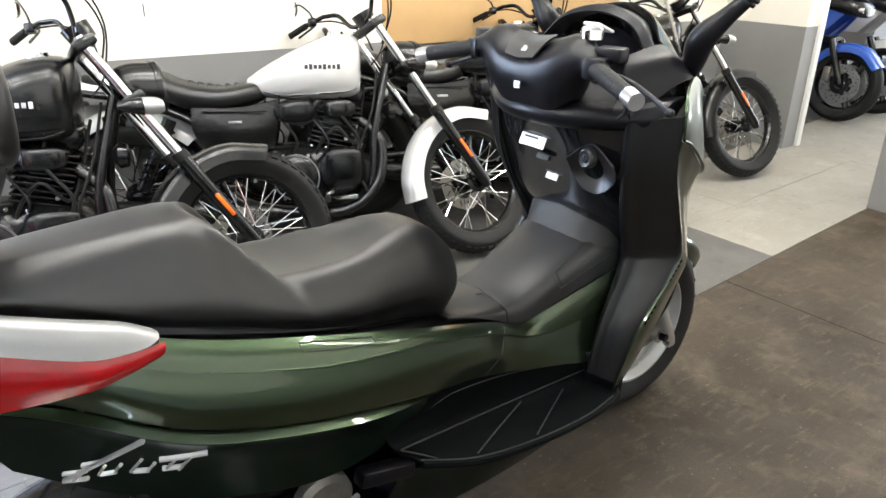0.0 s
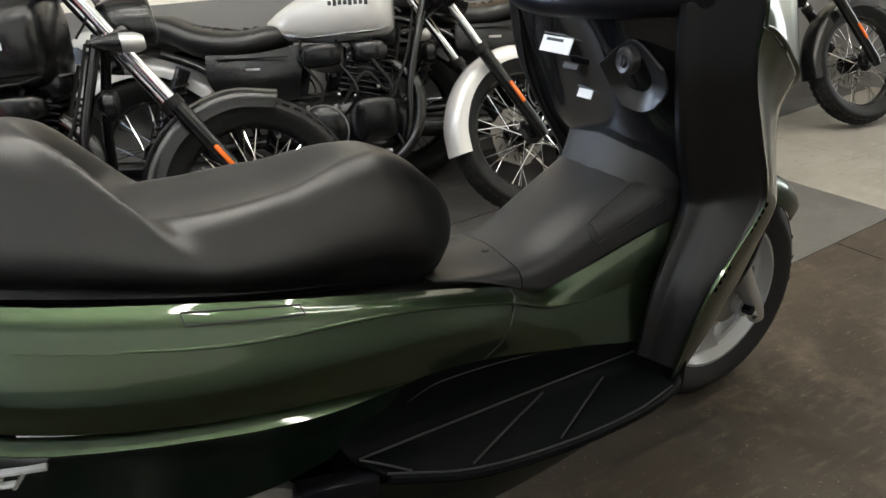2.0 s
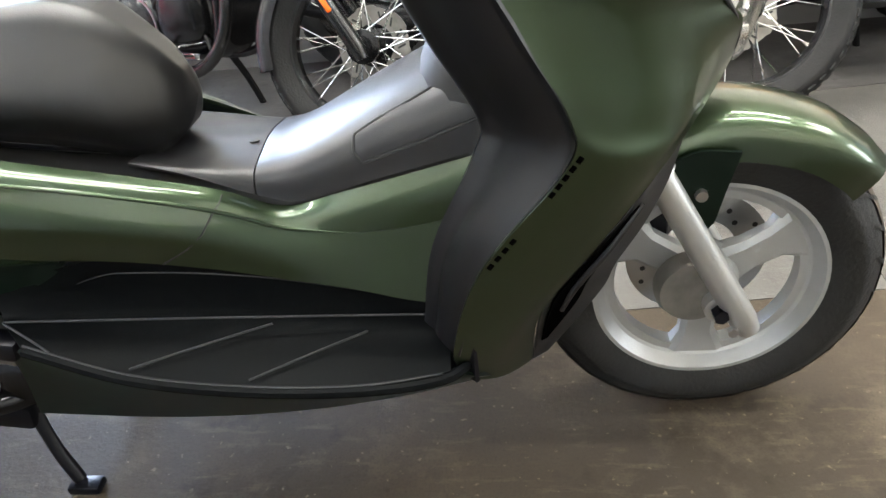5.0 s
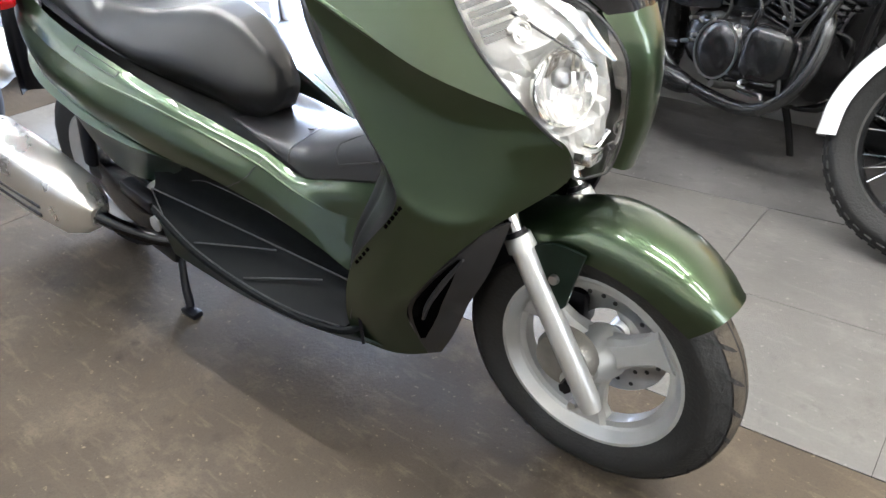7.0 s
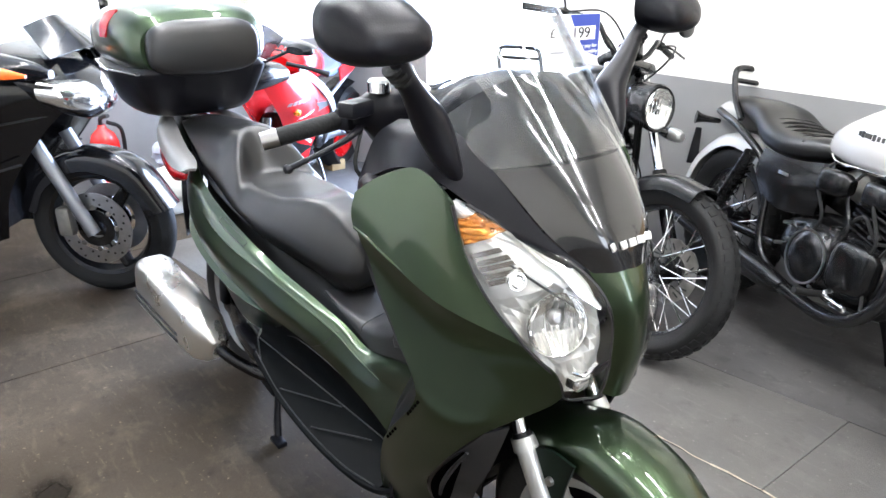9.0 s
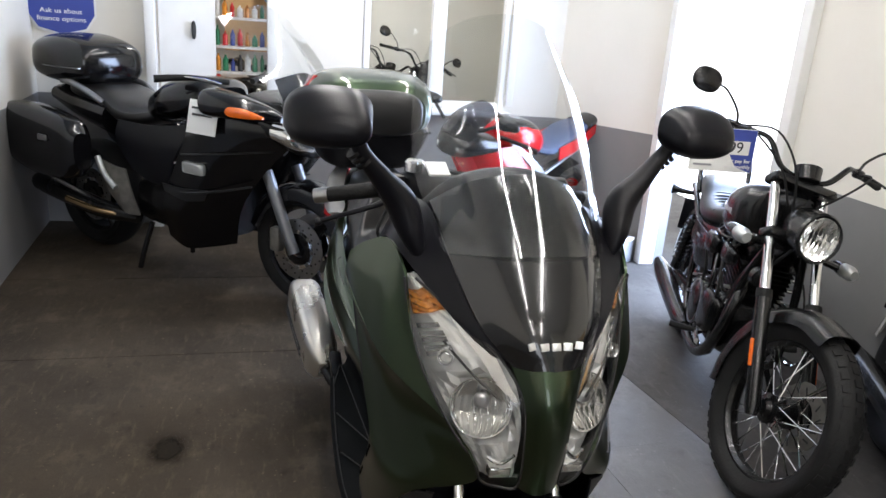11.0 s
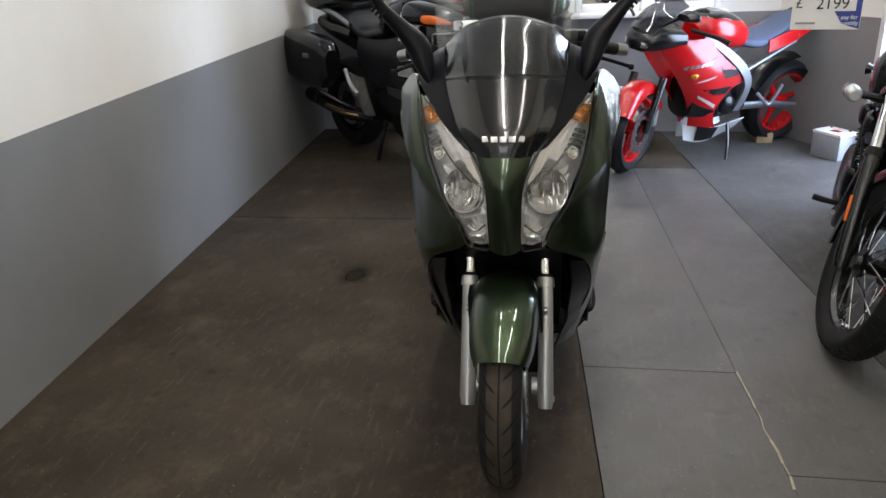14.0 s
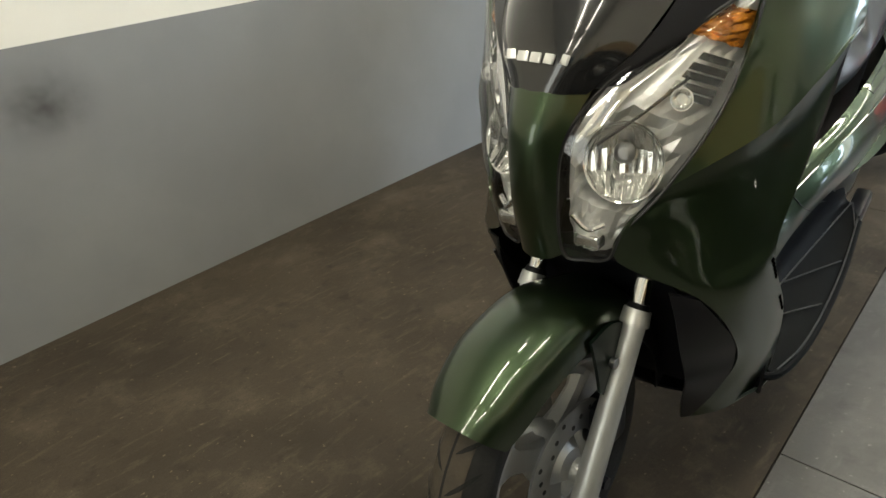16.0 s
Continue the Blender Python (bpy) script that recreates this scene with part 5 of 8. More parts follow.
    part("bulb_shield", mv(hull_loft([(-0.016, 0, 0.012, 0.012, 0.012), (-0.004, 0, 0.012, 0.014, 0.014), (0.002, 0, 0.012, 0.008, 0.008)], 14), Matrix.Translation(lamp_c) @ turn), STEEL, mr)
    part("position_bulb", lathe([(0, 0.002), (0.007, 0.002), (0.011, -0.002), (0.013, 0.002), (0.0145, 0.002), (0.015, -0.012), (0, -0.014)], 20, axis="x", c=(-0.078, s * -0.160, 0.850), m=turn), LAMPREF, hl, "small round position lamp")
    amb = [[tuple(Vector(on_lens(0.36 + 0.66 * a / 9, 0.28 + 1.60 * b / 7, 0.015 + 0.007 * rng.random()))) for b in range(8)] for a in range(10)]
    part("indicator_reflector", sheet(amb, 0.003, smooth=False), AMBER, hl, "faceted amber indicator", False)
    part("brow_bar", sheet([[on_lens(u, v, 0.008 + 0.006 * abs(v - 1.75)) for v in (1.88 - w, 1.88 - w / 2, 1.90)] for u, w in ((1.08, 0.10), (1.5, 0.30), (2.0, 0.34), (2.5, 0.26), (2.95, 0.06))], 0.003, 4, 4), CHROME, hl, "bright silver bar over the lamp")
    part("brow_shade", tube([on_lens(1.55, 0.85, 0.014), on_lens(2.2, 1.12, 0.014), on_lens(2.85, 1.52, 0.013)], 0.0022, 6), INK, hl)
    for k in range(5):
        part("reflector_step", sheet([[on_lens(1.20 + 0.14 * k, v, 0.018 - 0.004 * (k % 2)) for v in (0.25, 0.6, 1.0)], [on_lens(1.31 + 0.14 * k, v, 0.020 - 0.004 * (k % 2)) for v in (0.25, 0.6, 1.0)]], 0.002, 2, 3), LAMPREF, hl, "", False)
    part("lower_lamp_step", box((0, 0, 0), (0.030, 0.040, 0.020), 0.004, None), LAMPREF, hl).matrix_basis = Matrix.Translation(on_lens(4.55, 1.1, 0.022))
    part("lower_lamp_arc", tube([on_lens(4.0, 0.6, 0.014), on_lens(4.25, 1.1, 0.014), on_lens(4.05, 1.7, 0.014)], 0.004, 8), CHROME, hl)
    # dark seal round the lens
    edge = [r[0] for r in ctrl] + [ctrl[-1][1], ctrl[-1][2]] + [r[2] for r in ctrl[-2::-1]]
    part("lens_seal", tube(edge, 0.0026, 6, None, 4), GPLASTIC, hl)

# dark cowl below the screen and the clear screen above it
cw = [[(-0.010, -0.062, 0.860), (0.016, -0.03, 0.862), (0.022, 0, 0.864), (0.016, 0.03, 0.862), (-0.010, 0.062, 0.860)],
      [(-0.060, -0.112, 0.920), (-0.010, -0.060, 0.926), (0.000, 0, 0.928), (-0.010, 0.060, 0.926), (-0.060, 0.112, 0.920)],
      [(-0.150, -0.148, 1.010), (-0.085, -0.080, 1.022), (-0.068, 0, 1.026), (-0.085, 0.080, 1.022), (-0.150, 0.148, 1.010)],
      [(-0.235, -0.158, 1.062), (-0.182, -0.095, 1.100), (-0.160, 0, 1.118), (-0.182, 0.095, 1.100), (-0.235, 0.158, 1.062)],
      [(-0.262, -0.163, 1.078), (-0.220, -0.098, 1.124), (-0.200, 0, 1.144), (-0.220, 0.098, 1.124), (-0.262, 0.163, 1.078)]]
part("windscreen_cowl", sheet(cw, 0.004, 6, 6), GGLOSS, S, "glossy grey-black cowl under the windscreen")
sc = []
for c, m, e in (((-0.060, 1.035), (-0.080, 0.085, 1.029), (-0.150, 0.157, 1.014)), ((-0.138, 1.131), (-0.158, 0.101, 1.120), (-0.230, 0.180, 1.078)), ((-0.214, 1.226), (-0.234, 0.112, 1.206), (-0.298, 0.193, 1.156)), ((-0.288, 1.326), (-0.306, 0.108, 1.306), (-0.363, 0.184, 1.263)), ((-0.350, 1.415), (-0.366, 0.088, 1.398), (-0.406, 0.146, 1.356))):
    sc.append([(e[0], -e[1], e[2]), (m[0], -m[1], m[2]), (c[0], 0, c[1]), m, e])
part("windscreen", sheet(sc, 0.003, 6, 6), SCREEN, S, "clear plastic windscreen").visible_shadow = False
# black trims beside the cowl that carry the mirrors
tr = [[(-0.020, -0.066, 0.866), (-0.030, -0.085, 0.868), (-0.045, -0.100, 0.872)],
      [(-0.068, -0.118, 0.925), (-0.085, -0.142, 0.925), (-0.110, -0.168, 0.935)],
      [(-0.155, -0.150, 1.014), (-0.182, -0.190, 1.010), (-0.205, -0.226, 1.000)],
      [(-0.250, -0.166, 1.070), (-0.275, -0.205, 1.052), (-0.285, -0.240, 1.004)],
      [(-0.370, -0.175, 1.060), (-0.410, -0.200, 1.025), (-0.420, -0.235, 0.945)]]
both("screen_side_trim", tr, BPLASTIC, 0.005, 6, 5, "satin black side trim by the screen")
hood = [[(-0.275, -0.160, 1.045), (-0.240, -0.105, 1.106), (-0.222, 0, 1.130), (-0.240, 0.105, 1.106), (-0.275, 0.160, 1.045)],
      [(-0.292, -0.180, 1.062), (-0.280, -0.110, 1.120), (-0.274, 0, 1.142), (-0.280, 0.110, 1.120), (-0.292, 0.180, 1.062)],
      [(-0.312, -0.178, 1.050), (-0.302, -0.108, 1.108), (-0.296, 0, 1.128), (-0.302, 0.108, 1.108), (-0.312, 0.178, 1.050)]]
part("dash_hood", sheet(hood, 0.006, 5, 6), BPLASTIC, S, "arched black hood over the instruments")
part("instrument_panel", sheet([[(-0.265, -0.150, 1.040), (-0.245, 0, 1.095), (-0.265, 0.150, 1.040)], [(-0.365, -0.170, 1.000), (-0.370, 0, 1.010), (-0.365, 0.170, 1.000)]], 0.01, 5, 6), BGLOSS, S, "dark instrument panel")
for s in (-1, 0, 1):
    part("instrument_dial", lathe([(0, 0.004), (0.030 if s else 0.042, 0.004), (0.034 if s else 0.047, 0.008), (0.036 if s else 0.050, 0.0)], 28, axis="x", c=(-0.318, s * 0.090, 1.036 if s else 1.046), m=Matrix.Rotation(radians(180 - 48), 4, "Y")), GPLASTIC, S, "round instrument dial")
part("instrument_label", box((-0.405, -0.110, 1.108), (0.050, 0.050, 0.006), 0.002, Matrix.Rotation(radians(20), 4, "Y")), PAPER, S)
part("dash_shelf", sheet([[(-0.36, -0.16, 1.000), (-0.36, 0, 1.01), (-0.36, 0.16, 1.000)], [(-0.435, -0.20, 0.962), (-0.47, 0, 0.968), (-0.435, 0.20, 0.962)]], 0.006, 5, 5), BPLASTIC, S)

# handlebar cover, grips, levers
BAR = ((-0.205, 0.000, 1.050, 1.0), (-0.180, 0.006, 1.072, 0.85), (-0.150, 0.012, 1.094, 0.45), (-0.110, 0.014, 1.098, 0.12), (-0.060, 0.012, 1.086, 0.0), (0.0, 0.010, 1.080, 0.0))
rs = []
for y, dx, zt, k in cat(list(BAR) + [(-a, b, c, d) for a, b, c, d in BAR[-2::-1]], 4):
    k = min(1.0, max(0.0, k))
    x0 = -0.495 + dx
    big = [(-0.022, 0.945), (-0.050, 0.985), (-0.056, zt - 0.052), (-0.046, zt - 0.036), (-0.014, zt - 0.010), (0.016, zt), (0.046, zt - 0.012), (0.058, zt - 0.045), (0.055, 0.985), (0.040, 0.945)]
    ring = []
    for n, (px_, pz) in enumerate(big):
        a = math.radians(225 - 36 * n)
        ring.append(Vector((x0 + px_ * (1 - k) + 0.023 * math.cos(a) * k, y, pz * (1 - k) + (zt - 0.012 + 0.023 * math.sin(a)) * k)))
    rs.append(ring)
part("handlebar_cover", rings(bmesh.new(), rs), BPLASTIC, S, "black handlebar cover with a hollow middle", True, 50)
part("cover_inlay", sheet([[(-0.534, -0.050, 1.049), (-0.536, 0, 1.044), (-0.534, 0.050, 1.049)], [(-0.508, -0.060, 1.076), (-0.508, 0, 1.070), (-0.508, 0.060, 1.076)], [(-0.478, -0.064, 1.090), (-0.476, 0, 1.084), (-0.478, 0.064, 1.090)]], 0.004, 4, 4), GPLASTIC, S, "grey inlay on the handlebar cover")
part("cover_mark", box((-0.521, -0.004, 1.063), (0.014, 0.016, 0.003), 0.0, Matrix.Rotation(radians(-40), 4, "Y")), LETTER, S)
part("cover_mark", box((-0.548, -0.016, 0.995), (0.003, 0.018, 0.014)), LETTER, S)
part("reservoir_cap", lathe([(0, 0.012), (0.020, 0.011), (0.024, 0.006), (0.024, -0.012), (0.019, -0.014)], 24, axis="z", c=(-0.462, -0.150, 1.104)), CHROME, S, "bright round cap beside the instruments")
for s in (-1, 1):
    g = part("grip", tube([(-0.500, s * 0.205, 1.044), (-0.545, s * 0.322, 1.018)], [0.0175, 0.0165], 16, None, 4), RUBBER, S, "ribbed black rubber grip")
    part("bar_end", tube([(-0.545, s * 0.322, 1.018), (-0.556, s * 0.350, 1.012)], [0.0175, 0.0165], 16, None, 1), STEEL, g, "silver bar end weight")
    sw = part("switch_box", box((0, 0, 0), (0.040, 0.046, 0.042), 0.009, Matrix.Rotation(s * radians(-16), 4, "Z")), BPLASTIC, S)
    sw.matrix_basis = Matrix.Translation((-0.496, s * 0.200, 1.044))
    part("brake_reservoir", box((-0.462, s * 0.205, 1.068), (0.040, 0.058, 0.030), 0.006, Matrix.Rotation(s * radians(-16), 4, "Z")), BPLASTIC, S, "black brake fluid reservoir")
    part("clamp_bolt", lathe([(0, 0.006), (0.006, 0.005), (0.006, -0.01)], 8, axis="z", c=(-0.496, s * 0.212, 1.066)), STEEL, sw)
    lever = tube([(-0.462, s * 0.200, 1.030), (-0.442, s * 0.240, 1.020), (-0.446, s * 0.300, 1.000), (-0.456, s * 0.346, 0.984)], [0.008, 0.0062, 0.005, 0.0055], 10)
    lv = part("brake_lever", lever, BPLASTIC, S)
    part("lever_ball", lathe([(0, -0.009), (0.007, -0.006), (0.009, 0), (0.007, 0.006), (0, 0.009)], 12, c=(-0.457, s * 0.350, 0.982)), BPLASTIC, lv)
    part("brake_cable", tube([(-0.470, s * 0.19, 1.030), (-0.43, s * 0.23, 0.965), (-0.44, s * 0.16, 0.915), (-0.47, s * 0.10, 0.935)], 0.004, 8), RUBBER, S)
    # mirror
    mc = Vector((-0.158, -0.360, 1.242)) if s < 0 else Vector((-0.215, 0.354, 1.232))
    dx = mc.x + 0.172
    arm = part("mirror_stem", tube([(-0.180, s * 0.186, 0.982), (-0.196, s * 0.205, 1.030), (-0.212 + dx * 0.3, s * 0.226, 1.085), (-0.203 + dx * 0.6, s * 0.262, 1.130), (-0.190 + dx, s * 0.300, 1.176), (-0.182 + dx, s * 0.318, 1.208 + (0.008 if s < 0 else 0))], [0.004, 0.022, 0.029, 0.020, 0.0145, 0.013], 14, None, 5), BPLASTIC, S, "broad black mirror stem")
    mh = new("mirror")
    mh.parent = S
    tagged(mh, "black mirror with a rounded glass")
    mh.matrix_basis = Matrix.Translation(mc) @ Matrix.Rotation(radians(s * 6), 4, "Z")
    part("mirror_shell", hull_loft([(0.060, s * -0.012, -0.020, 0.030, 0.012), (0.048, s * -0.010, -0.017, 0.056, 0.027), (0.015, 0, -0.008, 0.069, 0.043), (-0.02, 0, 0, 0.071, 0.044)], 28, 2.6), BPLASTIC, mh)
    part("mirror_glass", hull_loft([(-0.0205, 0, 0, 0.066, 0.0395), (-0.0225, 0, 0, 0.065, 0.0385)], 28, 2.6), MIRRORG, mh, "mirror glass")
    for k in range(3):
        c0 = Vector((-0.192 + dx, s * (0.296 + 0.008 * k), 1.163 + 0.008 * k))
        part("stem_ring", tube([c0, c0 + Vector((0.001, s * 0.004, 0.004))], [0.0168, 0.0165], 14, None, 1), RUBBER, arm)

# badge on the cowl: plain silver blocks in a row
for k in range(5):
    y = -0.040 + 0.020 * k
    near = min((p for r in grid(cw, 10, 10) for p in r), key=lambda p: abs(p[1] - y) + abs(p[2] - 0.904))
    bz = Matrix.Rotation(-9 * y, 4, "Z") @ Matrix.Rotation(radians(-26), 4, "Y")
    part("badge_block", box((near[0] + 0.002, y, 0.904), (0.004, 0.0155, 0.013), 0.001, bz), LETTER, S, "silver badge on the cowl" if k == 0 else "")
# script on the tail side: slanting silver strokes
for s in (-1, 1):
    def on_tail(x, z):
        return onto(lower_panels[0 if s < 0 else 1], [(x, s * 0.40, z)], 0.0025, (0, -s, 0))[0]
    for x, z, dx, h, r in ((-1.520, 0.512, 0.060, 0.004, 0.0045), (-1.478, 0.514, 0.022, 0.030, 0.0045), (-1.490, 0.530, 0.030, 0.002, 0.0035), (-1.466, 0.545, 0.026, 0.002, 0.0040), (-1.446, 0.522, 0.008, 0.016, 0.0040), (-1.426, 0.522, 0.008, 0.016, 0.0040), (-1.444, 0.521, 0.020, 0.001, 0.0035), (-1.406, 0.522, 0.012, 0.026, 0.0040), (-1.386, 0.522, 0.008, 0.016, 0.0040), (-1.404, 0.522, 0.020, 0.001, 0.0035), (-1.362, 0.524, 0.009, 0.018, 0.0040), (-1.346, 0.518, 0.016, 0.030, 0.0042), (-1.368, 0.524, 0.026, 0.001, 0.0035), (-1.372, 0.547, 0.062, 0.003, 0.0038)):
        part("script_stroke", tube([on_tail(x, z), on_tail(x + dx / 2, z + h / 2), on_tail(x + dx, z + h)], r * 1.35, 6, None, 1, 0.55), LETTER, S)

# tail: grab rail, tail lights, top box, rear mudguard
for s in (-1, 1):
    part("grab_rail", sheet([[(-1.362, s * 0.205, 0.750), (-1.360, s * 0.226, 0.754), (-1.358, s * 0.236, 0.750)], [(-1.40, s * 0.192, 0.766), (-1.40, s * 0.226, 0.776), (-1.395, s * 0.240, 0.750)], [(-1.465, s * 0.190, 0.788), (-1.465, s * 0.228, 0.799), (-1.46, s * 0.243, 0.762)], [(-1.60, s * 0.165, 0.832), (-1.60, s * 0.205, 0.842), (-1.60, s * 0.220, 0.812)], [(-1.76, s * 0.09, 0.880), (-1.77, s * 0.12, 0.878), (-1.78, s * 0.135, 0.848)]], 0.010, 5, 5), RAILP, S, "silver painted passenger grab rail")
    lens = part("tail_light", sheet([[(-1.350, s * 0.232, 0.748), (-1.353, s * 0.235, 0.742), (-1.360, s * 0.232, 0.735)], [(-1.40, s * 0.238, 0.748), (-1.405, s * 0.243, 0.737), (-1.41, s * 0.235, 0.722)], [(-1.46, s * 0.240, 0.764), (-1.465, s * 0.247, 0.742), (-1.47, s * 0.234, 0.715)], [(-1.60, s * 0.205, 0.815), (-1.61, s * 0.212, 0.770), (-1.61, s * 0.195, 0.712)], [(-1.76, s * 0.10, 0.842), (-1.77, s * 0.10, 0.785), (-1.76, s * 0.09, 0.730)]], 0.008, 5, 5), RED, S, "red tail light that wraps round the side")
    part("lens_rib", tube([(-1.395, s * 0.243, 0.741), (-1.46, s * 0.2485, 0.749), (-1.53, s * 0.236, 0.775)], [0.0015, 0.003, 0.003], 6), RED, lens)
part("tail_cover", hull_loft([(-1.50, 0, 0.76, 0.20, 0.045), (-1.62, 0, 0.79, 0.17, 0.045), (-1.76, 0, 0.81, 0.10, 0.03)], 20), SHADEGREEN, S)
part("rear_mudguard", sheet([[(-1.72, -0.08, 0.72), (-1.73, 0, 0.725), (-1.72, 0.08, 0.72)], [(-1.78, -0.075, 0.55), (-1.80, 0, 0.55), (-1.78, 0.075, 0.55)], [(-1.80, -0.07, 0.40), (-1.83, 0, 0.40), (-1.80, 0.07, 0.40)]], 0.005, 4, 4), BPLASTIC, S)
tb = new("top_box")
tb.parent = S
tb.matrix_basis = Matrix.Translation((-0.05, -0.085, 0.0))
tagged(tb, "green and black hard top box with a padded backrest")
def tapered(bm, z0, z1, low):
    """Draws the lower part of a body in towards its middle."""
    for v in bm.verts:
        f = 1 - (1 - low) * min(1.0, max(0.0, (z1 - v.co.z) / (z1 - z0)))
        v.co = Vector((-1.66 + (v.co.x + 1.66) * f, v.co.y * f, v.co.z))
    return bm


part("box_base", tapered(hull_loft([(-1.90, 0, 0.955, 0.12, 0.05), (-1.86, 0, 0.955, 0.205, 0.085), (-1.66, 0, 0.950, 0.232, 0.090), (-1.48, 0, 0.953, 0.205, 0.086), (-1.440, 0, 0.955, 0.155, 0.070)], 32, 5), 0.87, 1.01, 0.74), BPLASTIC, tb, "black lower half of the top box")
part("box_lid", hull_loft([(-1.905, 0, 1.075, 0.10, 0.05), (-1.86, 0, 1.085, 0.205, 0.090), (-1.66, 0, 1.098, 0.230, 0.112), (-1.50, 0, 1.088, 0.212, 0.098), (-1.452, 0, 1.075, 0.180, 0.078)], 32, 3.0), GREEN, tb, "glossy green lid of the top box")
part("backrest_pad", hull_loft([(-1.475, 0, 1.078, 0.160, 0.074), (-1.445, 0, 1.076, 0.168, 0.078), (-1.425, 0, 1.072, 0.158, 0.068), (-1.418, 0, 1.070, 0.120, 0.045)], 28, 3.4), SEATV, tb, "black padded backrest")
for s in (-1, 1):
    part("box_reflector", sheet([[(-1.64, s * 0.205, 1.168), (-1.61, s * 0.196, 1.176), (-1.585, s * 0.186, 1.178)], [(-1.635, s * 0.226, 1.140), (-1.61, s * 0.222, 1.142), (-1.585, s * 0.215, 1.144)], [(-1.625, s * 0.234, 1.105), (-1.61, s * 0.232, 1.105), (-1.595, s * 0.228, 1.105)]], 0.005, 4, 4), RED, tb, "red reflector on the box corner")
part("box_seam", hull_loft([(-1.875, 0, 1.012, 0.208, 0.006), (-1.66, 0, 1.012, 0.236, 0.006), (-1.462, 0, 1.012, 0.205, 0.006)], 28, 4), BGLOSS, tb)
part("box_latch", box((-1.445, 0, 1.010), (0.02, 0.07, 0.030), 0.006), BPLASTIC, tb)
part("rack", box((-1.72, 0, 0.880), (0.30, 0.18, 0.02), 0.006), BPLASTIC, S)

# muffler, engine, stand, pegs
mf = new("muffler")
mf.parent = S
tagged(mf, "satin silver muffler with a dark core")
m_a, m_b = Vector((-1.235, -0.262, 0.258)), Vector((-1.60, -0.312, 0.358))
axis = (m_b - m_a).normalized()
side = Vector((0, 1, 0))
upv = axis.cross(side).normalized()
if upv.z < 0:
    upv = -upv
rs = []
for t, a, b in ((-0.06, 0.022, 0.03), (0.0, 0.042, 0.055), (0.12, 0.055, 0.078), (0.5, 0.060, 0.092), (0.94, 0.060, 0.096), (1.0, 0.054, 0.090)):
    c = m_a + (m_b - m_a) * t
    rs.append([c + side * a * math.copysign(abs(math.cos(2 * math.pi * k / 28)) ** 0.5, math.cos(2 * math.pi * k / 28)) + upv * b * math.copysign(abs(math.sin(2 * math.pi * k / 28)) ** 0.5, math.sin(2 * math.pi * k / 28)) for k in range(28)])
part("muffler_body", rings(bmesh.new(), rs), MUFF, mf)
c = m_b + axis * 0.002
part("end_plate", rings(bmesh.new(), [[c + axis * h + side * 0.040 * math.cos(2 * math.pi * k / 24) + upv * 0.072 * math.sin(2 * math.pi * k / 24) for k in range(24)] for h in (-0.01, 0.006)]), STEEL, mf)
for f in (-0.020, -0.046):
    e0, e1 = m_a + (m_b - m_a) * 0.30 - side * 0.0565 + upv * f, m_a + (m_b - m_a) * 0.97 - side * 0.0595 + upv * f
    part("side_slot", tube([e0, e1], 0.0055, 8, None, 1), INK, mf)
part("exhaust_pipe", tube([(-0.98, -0.10, 0.205), (-1.08, -0.17, 0.190), (-1.16, -0.23, 0.225), tuple(m_a)], 0.018, 12), ENGINE, S, "grimy dark exhaust pipe")
part("engine_case", hull_loft([(-1.00, 0.02, 0.27, 0.11, 0.085), (-1.12, 0.03, 0.28, 0.13, 0.105), (-1.35, 0.06, 0.29, 0.10, 0.10), (-1.52, 0.09, 0.27, 0.055, 0.085)], 20), ENGINE, S, "dirty black engine and transmission case")
part("lower_case", hull_loft([(-0.96, -0.04, 0.235, 0.09, 0.05), (-1.06, -0.05, 0.225, 0.13, 0.075), (-1.30, -0.03, 0.235, 0.13, 0.085), (-1.50, 0.0, 0.25, 0.08, 0.08)], 20, 3), ENGINE, S, "grimy black lower engine case")
part("crankcase_cover", lathe([(0, -0.172), (0.045, -0.172), (0.058, -0.160), (0.06, -0.13), (0, -0.13)], 24, c=(-1.085, 0, 0.285)), ALLOY, S, "dull alloy round engine cover")
part("oil_filler", tube([(-1.10, -0.185, 0.235), (-1.10, -0.16, 0.235)], [0.020, 0.022], 12, None, 1), SILVER, S)
part("radiator_bolt_cluster", box((-1.03, -0.155, 0.245), (0.035, 0.03, 0.05), 0.006), ALLOY, S)
part("swing_arm", tube([(-1.13, -0.13, 0.26), (-1.3, -0.11, 0.265), (-1.48, -0.085, 0.25)], [0.03, 0.026, 0.024], 12), BPLASTIC, S)
for s in (-1, 1):
    part("shock_absorber", tube([(-1.42, s * 0.135, 0.30), (-1.36, s * 0.135, 0.56)], 0.026, 12, None, 1), BPLASTIC, S)
    part("passenger_peg", box((-1.005, s * 0.245, 0.372), (0.115, 0.035, 0.032), 0.007, Matrix.Rotation(radians(12), 4, "Y")), BPLASTIC, S, "folded black passenger footrest")
    st = part("stand_leg", tube([(-1.09, s * 0.125, 0.165), (-1.06, s * 0.165, 0.08), (-1.03, s * 0.185, 0.018)], [0.014, 0.012, 0.011], 10), BPLASTIC, S, "black centre stand leg")
    part("stand_foot", box((-1.02, s * 0.19, 0.009), (0.055, 0.03, 0.016), 0.004), BPLASTIC, st)
part("stand_cross_bar", cyl((-1.09, -0.125, 0.165), (-1.09, 0.125, 0.165), 0.012, 10), BPLASTIC, S)
